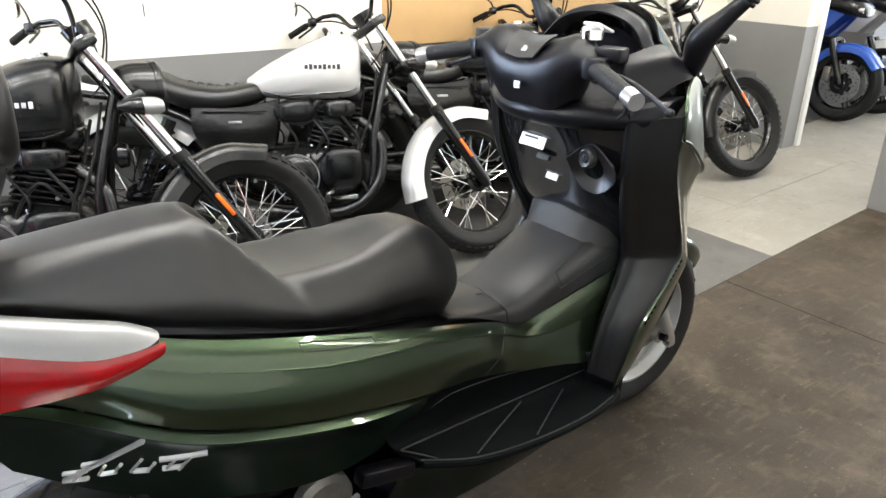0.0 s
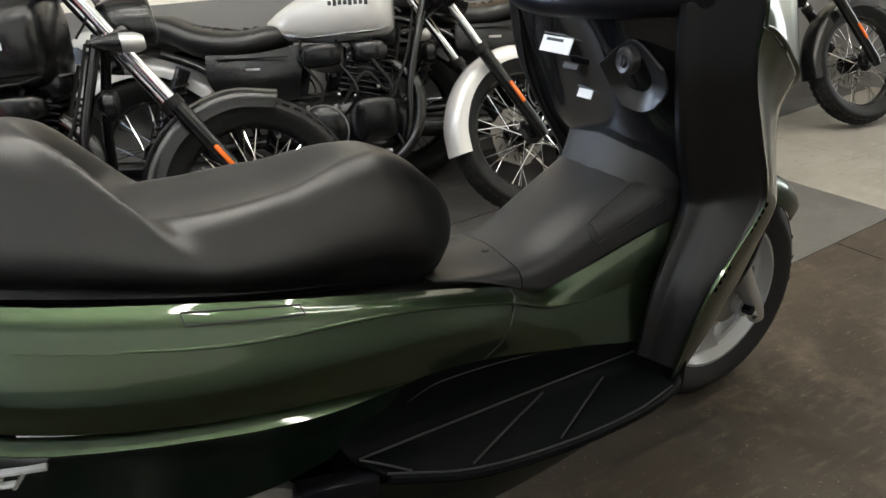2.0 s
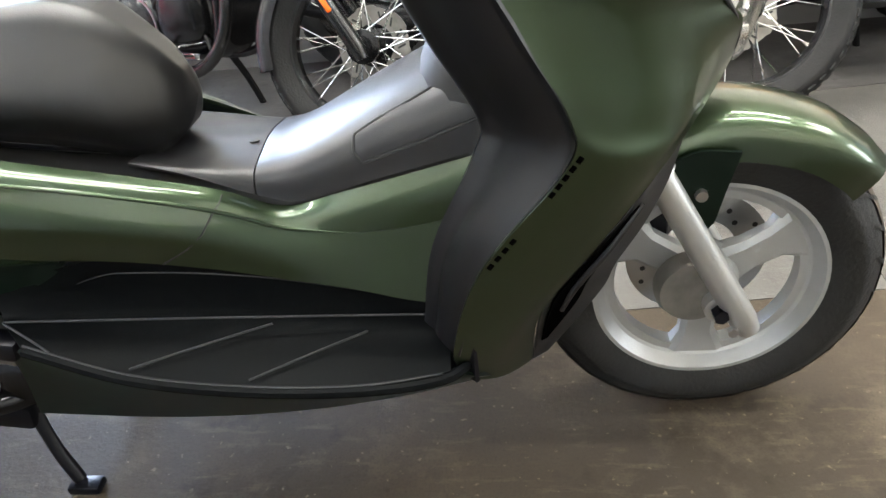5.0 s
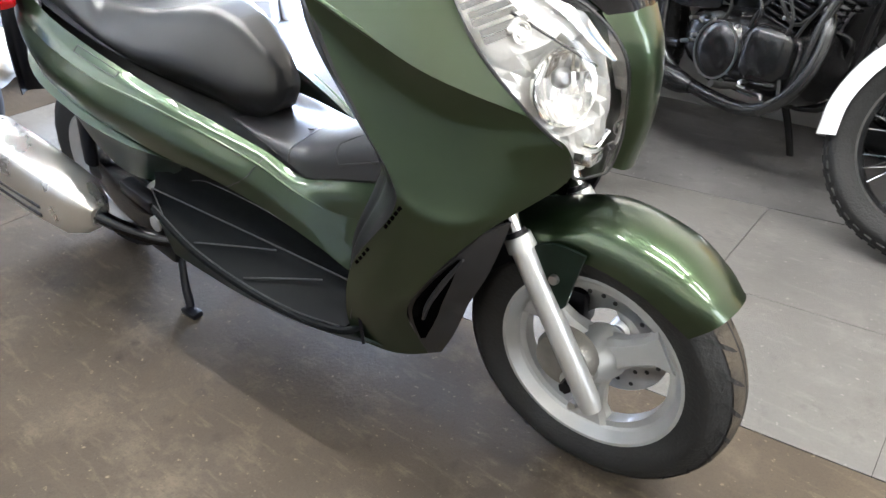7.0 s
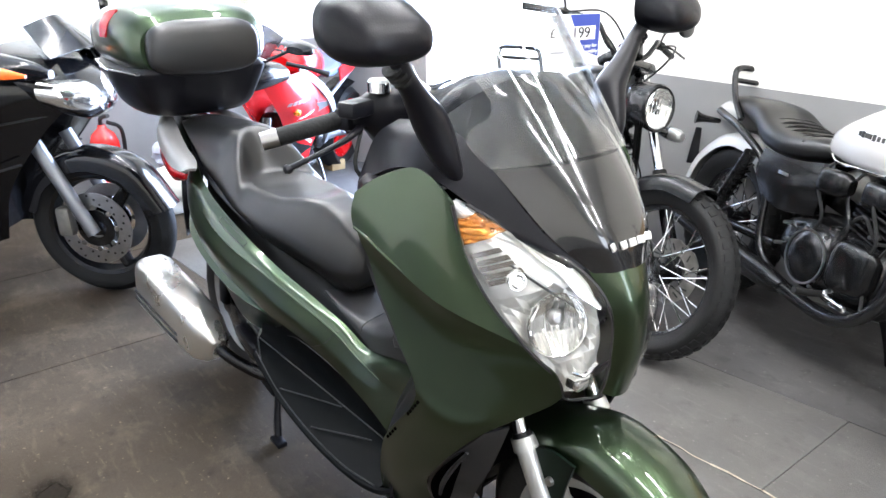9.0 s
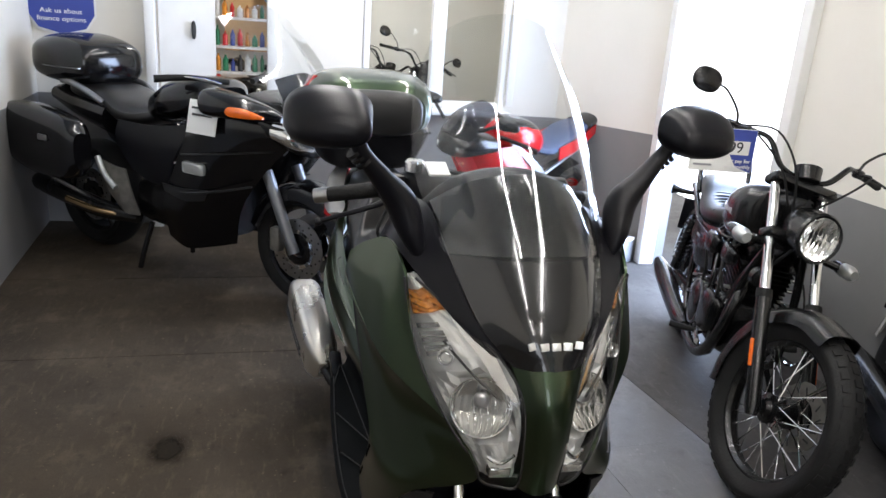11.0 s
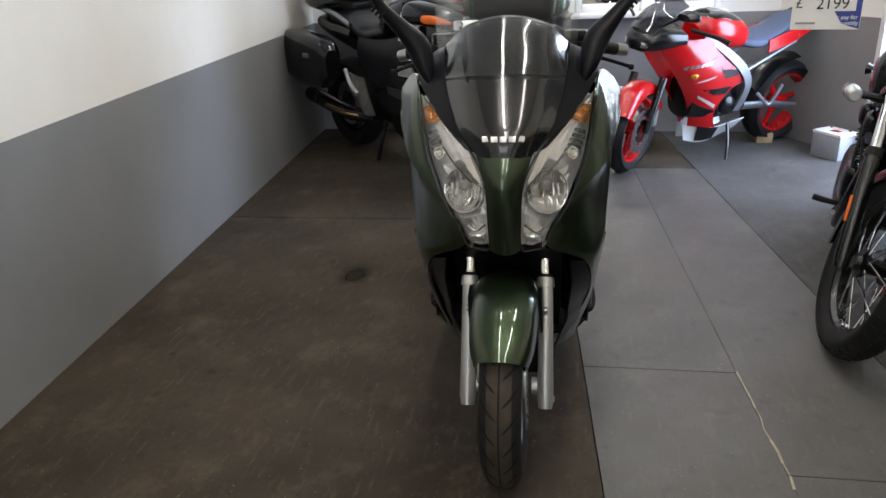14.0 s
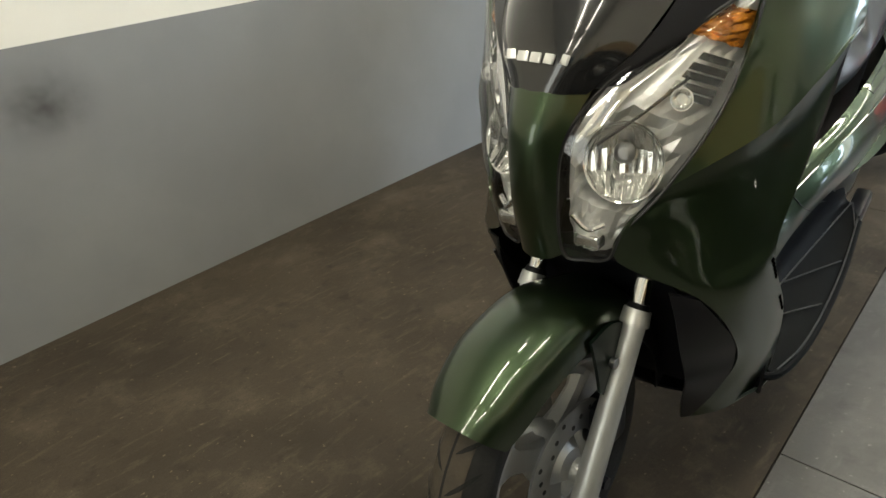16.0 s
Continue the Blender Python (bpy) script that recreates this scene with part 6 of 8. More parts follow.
part("stand_arm", box((-1.15, -0.15, 0.155), (0.16, 0.04, 0.05), 0.012, Matrix.Rotation(radians(10), 4, "Y")), BPLASTIC, S)
# black hull fills the body, so gaps between the panels look dark
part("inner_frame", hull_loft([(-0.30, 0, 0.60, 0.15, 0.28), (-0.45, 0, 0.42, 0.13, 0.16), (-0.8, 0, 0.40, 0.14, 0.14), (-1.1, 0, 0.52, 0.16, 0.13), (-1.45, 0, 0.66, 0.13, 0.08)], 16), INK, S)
part("radiator_shroud", sheet([[(-0.10, -0.14, 0.60), (-0.07, 0, 0.61), (-0.10, 0.14, 0.60)], [(-0.20, -0.15, 0.48), (-0.19, 0, 0.48), (-0.20, 0.15, 0.48)], [(-0.27, -0.15, 0.30), (-0.27, 0, 0.29), (-0.27, 0.15, 0.30)]], 0.006, 5, 5), BPLASTIC, S)

# the machine stands turned a little: its tail lies to the right of the line through the front wheel
def settle(root, slope=0.050):
    for ob in root.children_recursive:
        if ob.type != "MESH" or ob.parent is tb:
            continue
        up_m = ob.matrix_basis.copy()
        q = ob.parent
        while q is not None and q is not root:
            up_m = q.matrix_basis @ up_m
            q = q.parent
        inv = up_m.inverted()
        for v in ob.data.vertices:
            p = up_m @ v.co
            if p.x < 0:
                p.y += slope * p.x * (1 + min(1.0, max(-1.0, p.y / 0.17)))
                v.co = inv @ p


settle(S)

# ---- the row of small cruisers ----
def spoked_wheel(parent, c, r_tyre, w_tyre, r_rim, m_rim, disc_side, knobs=True):
    h = new("wheel")
    h.parent = parent
    h.matrix_basis = c
    tagged(h, "spoked wheel with a black tyre")
    hw = w_tyre / 2
    prof = [(r_rim, -hw * 0.55), ((r_tyre + r_rim) / 2, -hw), (r_tyre - 0.022, -hw * 0.86), (r_tyre - 0.005, -hw * 0.45), (r_tyre, 0)]
    prof += [(r, -q) for r, q in prof[-2::-1]]
    part("tyre", lathe(cat(prof, 2), 56), RUBBER, h)
    if knobs:
        bm = bmesh.new()
        for k in range(48):
            t = 2 * math.pi * k / 48
            for s in (-1, 0, 1):
                tt = t + (0.065 if s == 0 else 0)
                rr = r_tyre - (0.012 if s else 0.001)
                mtx = Matrix.Rotation(-tt, 4, "Y") @ Matrix.Translation((rr, s * hw * 0.62, 0)) @ Matrix.Rotation(radians(s * 32), 4, "Z")
                box((0, 0, 0), (0.008, hw * 0.42, 0.022), 0, mtx, bm)
        tagged(part("tread_block", bm, RUBBER, h, "", False), kind="stuff")
    part("rim", lathe([(r_rim + 0.006, -hw * 0.55), (r_rim - 0.006, -hw * 0.5), (r_rim - 0.016, -hw * 0.25), (r_rim - 0.016, hw * 0.25), (r_rim - 0.006, hw * 0.5), (r_rim + 0.006, hw * 0.55)], 56, closed=True), m_rim, h)
    part("hub", lathe([(0, -0.065), (0.022, -0.064), (0.030, -0.05), (0.048, -0.045), (0.048, -0.032), (0.026, -0.025), (0.026, 0.025), (0.048, 0.032), (0.048, 0.045), (0.03, 0.05), (0, 0.065)], 24), ENGINE, h, "black wheel hub")
    for k in range(36):
        s = 1 if k % 2 else -1
        t0 = 2 * math.pi * (k // 2) / 18 + (0.17 if s > 0 else 0)
        t1 = t0 + (0.62 if (k // 2) % 2 else -0.62)
        a = (0.044 * math.cos(t0), s * 0.040, 0.044 * math.sin(t0))
        b = ((r_rim - 0.012) * math.cos(t1), s * 0.006, (r_rim - 0.012) * math.sin(t1))
        part("spoke", cyl(a, b, 0.0023, 5), CHROME, h)
    if disc_side:
        y = disc_side * 0.072
        n = 72
        pr = []
        bm = bmesh.new()
        ro = [0.108 + (0.006 if (k // 6) % 2 else 0) for k in range(n)]
        rs = []
        for yy in (y - 0.002, y + 0.002):
            rs.append(([bm.verts.new((ro[k] * math.cos(2 * math.pi * k / n), yy, ro[k] * math.sin(2 * math.pi * k / n))) for k in range(n)], [bm.verts.new((0.062 * math.cos(2 * math.pi * k / n), yy, 0.062 * math.sin(2 * math.pi * k / n))) for k in range(n)]))
        for k in range(n):
            j = (k + 1) % n
            for o, i in rs:
                bm.faces.new((o[k], o[j], i[j], i[k]))
            bm.faces.new((rs[0][0][k], rs[0][0][j], rs[1][0][j], rs[1][0][k]))
        dd = part("brake_disc", bm, ALLOY, h, "wavy steel brake disc")
        for k in range(14):
            t = 2 * math.pi * k / 14
            part("disc_slot", box((0, 0, 0), (0.026, 0.0055, 0.006), 0.001, Matrix.Translation((0.086 * math.cos(t), y, 0.086 * math.sin(t))) @ Matrix.Rotation(-t - 0.5, 4, "Y")), INK, dd, "", False)
    return h


def cruiser(tank_m, guard_m, label, steer=26):
    T = thing("motorcycle", label, "motorcycle")
    # rake of 35 degrees, then the bars turned about the steering head
    lay = Matrix(((1, 0, -0.123, 0.123 * 0.305), (0, 1, 0, 0), (0, 0, 1, 0), (0, 0, 0, 1)))
    steer_m = Matrix.Translation((-0.389, 0, 0.86)) @ Matrix.Rotation(radians(35), 4, "Y").inverted() @ Matrix.Rotation(radians(steer), 4, "Z") @ Matrix.Rotation(radians(35), 4, "Y") @ Matrix.Translation((0.389, 0, -0.86))
    wheel_m = steer_m.copy()
    steer_m = steer_m @ lay
    F = lambda bm: mv(bm, steer_m)
    bar_m = Matrix.Translation((-0.37, 0, 0.965)) @ Matrix.Diagonal((0.65, 1.05, 0.75, 1)) @ Matrix.Translation((0.37, 0, -0.965))
    FB = lambda bm: mv(bm, steer_m @ bar_m)
    W = lambda p: tuple(steer_m @ Vector(p))
    spoked_wheel(T, wheel_m @ Matrix.Translation((0, 0, 0.305)), 0.305, 0.10, 0.225, BLACKP, 1)
    spoked_wheel(T, Matrix.Translation((-1.36, 0, 0.30)), 0.30, 0.13, 0.200, BLACKP, 0)
    for s in (-1, 1):
        y = s * 0.098
        lg = part("fork_leg", F(tube([(0.012, y, 0.275), (0.0, y, 0.305), (-0.165, y, 0.590)], [0.018, 0.025, 0.024], 14, None, 1)), BLACKP, T, "satin black lower fork leg")
        part("dust_seal", F(tube([(-0.163, y, 0.587), (-0.176, y, 0.610)], [0.027, 0.026], 14, None, 1)), RUBBER, lg)
        part("stanchion", F(cyl((-0.17, y, 0.60), (-0.375, y, 0.955), 0.0175, 14)), CHROME, T, "bright chrome fork tube")
        part("reflector", F(box((0, 0, 0), (0.016, 0.008, 0.085), 0.005, Matrix.Translation((-0.075, s * 0.124, 0.435)) @ Matrix.Rotation(radians(-30), 4, "Y"))), REFLECT, lg, "orange side reflector")
        # indicators
        part("indicator_stalk", F(tube([(-0.27, s * 0.11, 0.745), (-0.265, s * 0.19, 0.740)], 0.012, 8, None, 1)), BLACKP, T)
        ind = part("indicator", F(tube([(-0.285, s * 0.215, 0.742), (-0.262, s * 0.215, 0.742), (-0.225, s * 0.215, 0.742), (-0.205, s * 0.215, 0.742)], [0.016, 0.024, 0.025, 0.016], 14, None, 2)), LENS if False else SILVER, T, "round indicator with a clear lens")
        part("indicator_body", F(tube([(-0.330, s * 0.215, 0.742), (-0.30, s * 0.215, 0.742), (-0.262, s * 0.215, 0.742)], [0.010, 0.021, 0.0252], 14, None, 2)), BLACKP, ind)
        # shock, pegs
        part("shock_absorber", tube([(-1.32, s * 0.13, 0.33), (-1.20, s * 0.13, 0.60)], 0.026, 12, None, 1), BLACKP, T)
        coil = []
        for k in range(40):
            t = k / 39
            coil.append((-1.31 + 0.10 * t + 0.033 * math.cos(k * 1.25), s * 0.13 + 0.033 * math.sin(k * 1.25), 0.36 + 0.21 * t))
        part("spring", tube(coil, 0.005, 5, None, 1), BLACKP, T)
        part("footpeg", tube([(-0.62, s * 0.12, 0.285), (-0.62, s * 0.20, 0.285), (-0.625, s * 0.245, 0.29)], [0.010, 0.012, 0.013], 10, None, 2), RUBBER, T)
        part("peg_bracket", tube([(-0.55, s * 0.10, 0.33), (-0.62, s * 0.14, 0.285), (-0.50, s * 0.16, 0.285)], 0.011, 8), CHROME, T, "bright pedal arm")
    # front mudguard
    rows = []
    for a in (66, 92, 118, 142, 166, 186):
        t = radians(a + 8)
        rr = 0.326
        rows.append([((rr + dr) * math.cos(t) + 0.123 * (rr + dr) * math.sin(t), f * 0.062, 0.305 + (rr + dr) * math.sin(t)) for f, dr in ((-1, -0.055), (-0.9, -0.015), (-0.5, 0.002), (0, 0.006), (0.5, 0.002), (0.9, -0.015), (1, -0.055))])
    part("front_mudguard", F(sheet(rows, 0.004, 4, 3)), guard_m, T, "front mudguard")
    rows = []
    for a in (8, 40, 75, 110, 140):
        t = radians(a + 35)
        rr = 0.345
        rows.append([(-1.36 + (rr + dr) * math.cos(t), f * 0.085, 0.30 + (rr + dr) * math.sin(t)) for f, dr in ((-1, -0.06), (-0.85, -0.012), (0, 0.006), (0.85, -0.012), (1, -0.06))])
    part("rear_mudguard", sheet(rows, 0.004, 4, 3), tank_m, T, "rear mudguard")
    # triple clamps, headlamp
    for d, z0 in ((-0.270, 0.775), (-0.365, 0.938)):
        part("fork_clamp", F(box((0, 0, 0), (0.075, 0.25, 0.032), 0.010, Matrix.Translation((d + 0.005, 0, z0)) @ Matrix.Rotation(radians(-30), 4, "Y"))), BLACKP, T)
    hl = part("headlamp", F(hull_loft([(-0.305, 0, 0.825, 0.03, 0.03), (-0.285, 0, 0.825, 0.058, 0.058), (-0.24, 0, 0.822, 0.076, 0.076), (-0.190, 0, 0.82, 0.080, 0.080), (-0.180, 0, 0.82, 0.080, 0.080)], 28, 2.0)), BLACKP, T, "round black headlamp")
    part("headlamp_rim", F(lathe([(0.070, -0.182), (0.083, -0.182), (0.084, -0.166), (0.078, -0.158), (0.070, -0.160)], 32, axis="x", c=(0, 0, 0.82), closed=True)), BLACKP, hl)
    part("headlamp_reflector", F(mv(fluted(0.071, 0.022, 9, 8, 6, 0.0025), Matrix.Translation((-0.161, 0, 0.82)))), LAMPREF, hl, "faceted bright reflector", False)
    part("lamp_bulb", F(hull_loft([(-0.176, 0, 0.82, 0.012, 0.012), (-0.162, 0, 0.82, 0.010, 0.010), (-0.156, 0, 0.82, 0.004, 0.004)], 10)), CHROME, hl)
    part("headlamp_glass", F(lathe([(0, -0.148), (0.04, -0.151), (0.062, -0.156), (0.072, -0.161)], 28, axis="x", c=(0, 0, 0.82))), LENS, hl, "clear lamp glass").visible_shadow = False
    part("instrument", F(tube([(-0.345, 0, 0.965), (-0.365, 0, 1.005)], [0.042, 0.046], 20, None, 1)), BLACKP, T, "round black instrument")
    # handlebar
    part("handlebar", FB(tube([(-0.47, -0.20, 1.085), (-0.40, -0.155, 1.075), (-0.375, -0.09, 0.985), (-0.37, 0, 0.965), (-0.375, 0.09, 0.985), (-0.40, 0.155, 1.075), (-0.47, 0.20, 1.085)], 0.0115, 10)), BLACKP, T, "tall black handlebar")
    for s in (-1, 1):
        part("bar_end_tube", FB(tube([(-0.47, s * 0.20, 1.085), (-0.52, s * 0.26, 1.075), (-0.545, s * 0.30, 1.068)], 0.0115, 10)), BLACKP, T)
        part("grip", FB(tube([(-0.535, s * 0.285, 1.07), (-0.60, s * 0.39, 1.05)], [0.017, 0.0175], 14, None, 3)), RUBBER, T, "black rubber grip")
        part("switch_box", FB(box((0, 0, 0), (0.05, 0.045, 0.045), 0.012, Matrix.Translation((-0.515, s * 0.255, 1.075)) @ Matrix.Rotation(radians(-s * 32), 4, "Z"))), BLACKP, T)
        part("lever", FB(tube([(-0.485, s * 0.255, 1.078), (-0.475, s * 0.30, 1.075), (-0.52, s * 0.41, 1.055)], [0.007, 0.006, 0.007], 8)), BLACKP, T)
        part("mirror_stem", FB(tube([(-0.51, s * 0.25, 1.095), (-0.515, s * 0.265, 1.14), (-0.53, s * 0.32, 1.205), (-0.54, s * 0.36, 1.215)], 0.0055, 8)), BLACKP, T)
        mr = Matrix.Translation((-0.545, s * 0.395, 1.215)) @ Matrix.Rotation(radians(s * 8), 4, "Z")
        part("mirror", FB(mv(hull_loft([(0.022, 0, 0, 0.02, 0.02), (0.014, 0, 0, 0.044, 0.046), (0, 0, 0, 0.052, 0.056)], 24, 2.3), mr)), BLACKP, T, "black mirror")
        part("mirror_glass", FB(mv(hull_loft([(-0.001, 0, 0, 0.047, 0.051), (-0.003, 0, 0, 0.046, 0.050)], 24, 2.3), mr)), MIRRORG, T, "mirror glass")
        part("cable", FB(tube([(-0.50, s * 0.25, 1.075), (-0.36, s * 0.23, 1.08), (-0.27, s * 0.13, 0.98), (-0.30, s * 0.04, 0.84)], 0.0045, 7)), RUBBER, T)
    part("cable", FB(tube([(-0.50, -0.24, 1.085), (-0.33, -0.17, 1.12), (-0.25, -0.09, 1.0), (-0.29, -0.02, 0.82), (-0.36, 0.02, 0.74)], 0.0045, 7)), RUBBER, T)
    # tank, seat, panels
    tank = hull_loft([(-0.468, 0, 0.794, 0.070, 0.085), (-0.482, 0, 0.794, 0.128, 0.116), (-0.54, 0, 0.793, 0.162, 0.128), (-0.63, 0, 0.783, 0.167, 0.120), (-0.75, 0, 0.757, 0.140, 0.090), (-0.86, 0, 0.732, 0.095, 0.056), (-0.915, 0, 0.722, 0.045, 0.028)], 36, 2.9)
    tk = part("fuel_tank", tank, tank_m, T, "teardrop fuel tank")
    part("tank_seam", tube([(-0.49, -0.130, 0.708), (-0.54, -0.156, 0.695), (-0.64, -0.160, 0.690), (-0.77, -0.128, 0.682), (-0.87, -0.078, 0.702)], 0.004, 6), CHROME if tank_m is not BLACKP else BLACKP, tk)
    part("tank_cap", lathe([(0, 0.012), (0.030, 0.010), (0.034, 0), (0.034, -0.01)], 20, axis="z", c=(-0.56, 0, 0.920)), CHROME, tk, "chrome filler cap")
    part("tank_emblem", hull_loft([(-0.605, -0.060, 0.893, 0.016, 0.004), (-0.575, -0.062, 0.900, 0.030, 0.006), (-0.545, -0.060, 0.904, 0.016, 0.004)], 12), mat("emblem_green", (0.02, 0.30, 0.22), 0.3) if tank_m is not BLACKP else STEEL, tk)
    lm = INK if tank_m is not BLACKP else LETTER
    for s in (-1, 1):
        for k in range(8):
            x = -0.560 - 0.0175 * k
            yy = float(np.interp(x, [-0.75, -0.63, -0.54], [0.1405, 0.1675, 0.1630]))
            hgt = 0.015 if k % 3 else 0.020
            part("lettering_bar", box((x, s * (yy + 0.0012), 0.790), (0.012, 0.005, hgt), 0.001), lm, tk, "", False)
    part("seat", hull_loft([(-0.83, 0, 0.700, 0.06, 0.02), (-0.90, 0, 0.690, 0.115, 0.045), (-1.02, 0, 0.672, 0.145, 0.05), (-1.16, 0, 0.690, 0.14, 0.055), (-1.26, 0, 0.735, 0.125, 0.05), (-1.42, 0, 0.750, 0.10, 0.035), (-1.52, 0, 0.748, 0.06, 0.02)], 24, 3.0), SEATV, T, "stitched black seat")
    for k in range(7):
        x = -0.95 - 0.035 * k
        zt = float(np.interp(-x, [0.90, 1.02, 1.16, 1.26], [0.736, 0.723, 0.746, 0.786]))
        part("seat_pleat", tube([(x, -0.128, zt - 0.028), (x - 0.008, -0.07, zt - 0.003), (x - 0.010, 0, zt + 0.001), (x - 0.008, 0.07, zt - 0.003), (x, 0.128, zt - 0.028)], 0.0045, 6), SEATV, T)
    for s in (-1, 1):
        part("side_cover", sheet([[(-0.80, s * 0.100, 0.665), (-0.95, s * 0.135, 0.640), (-1.12, s * 0.135, 0.640)], [(-0.80, s * 0.115, 0.58), (-0.95, s * 0.150, 0.56), (-1.12, s * 0.148, 0.56)], [(-0.82, s * 0.100, 0.48), (-0.95, s * 0.135, 0.46), (-1.08, s * 0.130, 0.48)]], 0.01, 4, 4), BLACKP, T, "satin black side cover")
        part("cover_badge", box((-0.96, s * 0.154, 0.585), (0.05, 0.004, 0.010), 0.001), STEEL, T)
        part("frame_tube", tube([(-0.36, s * 0.04, 0.80), (-0.42, s * 0.10, 0.55), (-0.47, s * 0.12, 0.27), (-0.75, s * 0.12, 0.225), (-1.0, s * 0.12, 0.30), (-1.08, s * 0.12, 0.55), (-1.3, s * 0.12, 0.66), (-1.52, s * 0.10, 0.70)], 0.015, 10), BLACKP, T)
        part("swing_arm", tube([(-0.95, s * 0.10, 0.33), (-1.36, s * 0.11, 0.30)], 0.018, 10, None, 1), BLACKP, T)
        part("passenger_grab", tube([(-1.34, s * 0.115, 0.70), (-1.42, s * 0.112, 0.765), (-1.47, s * 0.110, 0.845), (-1.485, s * 0.088, 0.878), (-1.49, 0, 0.882)], 0.0125, 8), BLACKP, T, "black passenger back bar")
        part("rear_indicator", tube([(-1.50, s * 0.10, 0.66), (-1.51, s * 0.17, 0.66), (-1.52, s * 0.20, 0.66)], [0.010, 0.016, 0.028], 12, None, 3), BLACKP, T)
    part("rack_bar", cyl((-1.462, -0.108, 0.832), (-1.462, 0.108, 0.832), 0.010, 8), BLACKP, T)
    part("tail_unit", hull_loft([(-1.42, 0, 0.70, 0.07, 0.05), (-1.54, 0, 0.70, 0.075, 0.05), (-1.62, 0, 0.69, 0.05, 0.035)], 16), tank_m, T)
    part("tail_light", hull_loft([(-1.60, 0, 0.685, 0.045, 0.028), (-1.645, 0, 0.68, 0.035, 0.02)], 14), RED, T)
    part("number_plate_holder", box((-1.66, 0, 0.52), (0.01, 0.20, 0.16), 0.003), BPLASTIC, T)
    # engine
    part("crankcase", hull_loft([(-0.44, 0, 0.36, 0.08, 0.07), (-0.52, 0, 0.37, 0.13, 0.12), (-0.72, 0, 0.37, 0.14, 0.125), (-0.90, 0, 0.38, 0.12, 0.10), (-0.95, 0, 0.38, 0.07, 0.06)], 22, 3), ENGINE, T, "black painted crankcase")
    for k in range(9):
        part("cylinder_fin", box((-0.60 + 0.006 * k, 0, 0.49 + 0.019 * k), (0.17, 0.19, 0.008), 0.003, Matrix.Rotation(radians(12), 4, "Y")), ENGINE, T)
    part("cylinder_barrel", box((-0.575, 0, 0.57), (0.13, 0.14, 0.19), 0.02, Matrix.Rotation(radians(12), 4, "Y")), ENGINE, T)
    part("cylinder_head", box((-0.55, 0, 0.69), (0.18, 0.17, 0.075), 0.025, Matrix.Rotation(radians(12), 4, "Y")), ENGINE, T)
    for s in (-1, 1):
        part("clutch_cover", lathe([(0, 0.165), (0.045, 0.163), (0.085, 0.150), (0.105, 0.125), (0.105, 0.10)], 28, c=(-0.74, 0, 0.365), m=Matrix.Diagonal((1, s, 1, 1))), ENGINE, T, "round black engine cover")
        part("cover_ring", lathe([(0.086, s * 0.152), (0.092, s * 0.152), (0.092, s * 0.146), (0.086, s * 0.146)], 28, c=(-0.74, 0, 0.365), closed=True), STEEL, T)
        for k in range(6):
            t = 2 * math.pi * k / 6
            part("cover_bolt", lathe([(0, 0.140), (0.007, 0.139), (0.007, 0.12)], 8, c=(-0.74 + 0.097 * math.cos(t), 0, 0.365 + 0.097 * math.sin(t)), m=Matrix.Diagonal((1, s, 1, 1))), STEEL, T)
        part("air_box", hull_loft([(-0.66, s * 0.135, 0.625, 0.015, 0.025), (-0.69, s * 0.148, 0.625, 0.022, 0.040), (-0.77, s * 0.148, 0.62, 0.022, 0.040), (-0.80, s * 0.135, 0.62, 0.015, 0.025)], 16, 3), ENGINE, T)
    part("carburettor", hull_loft([(-0.66, -0.02, 0.62, 0.04, 0.04), (-0.72, -0.02, 0.62, 0.05, 0.06), (-0.80, -0.02, 0.62, 0.035, 0.035)], 14), ALLOY, T)
    part("exhaust_header", tube([(-0.50, -0.06, 0.60), (-0.40, -0.10, 0.50), (-0.42, -0.13, 0.33), (-0.56, -0.14, 0.225), (-0.85, -0.14, 0.225)], 0.020, 12), BLACKP, T, "black exhaust pipe")
    part("silencer", tube([(-0.80, -0.14, 0.225), (-0.92, -0.145, 0.228), (-1.40, -0.15, 0.25), (-1.58, -0.155, 0.26)], [0.024, 0.042, 0.045, 0.030], 18), BLACKP, T, "black silencer")
    part("radiator_horn", lathe([(0, 0.03), (0.035, 0.025), (0.04, 0), (0.02, -0.02), (0, -0.02)], 18, axis="x", c=(-0.36, -0.06, 0.62)), BLACKP, T)
    rng = random.Random(11)
    for k in range(26):
        sd = -1 if k % 2 else 1
        bx, bz = rng.uniform(-0.90, -0.47), rng.uniform(0.29, 0.60)
        yy = 0.118 if bz > 0.5 else 0.136
        part("engine_bolt", lathe([(0, yy + 0.012), (0.006, yy + 0.011), (0.007, yy), (0.007, yy - 0.03)], 7, c=(bx, 0, bz), m=Matrix.Diagonal((1, sd, 1, 1))), STEEL if k % 3 else CHROME, T)
    for k in range(7):
        sd = -1 if k % 2 else 1
        x0 = -0.48 - 0.06 * k
        part("hose", tube([(x0, sd * 0.06, 0.72), (x0 - 0.02, sd * (0.125 + 0.01 * (k % 3)), 0.62), (x0 + 0.05, sd * 0.145, 0.50), (x0 - 0.03, sd * 0.13, 0.38)], 0.004 + 0.0015 * (k % 2), 6), RUBBER if k % 3 else BLACKP, T)
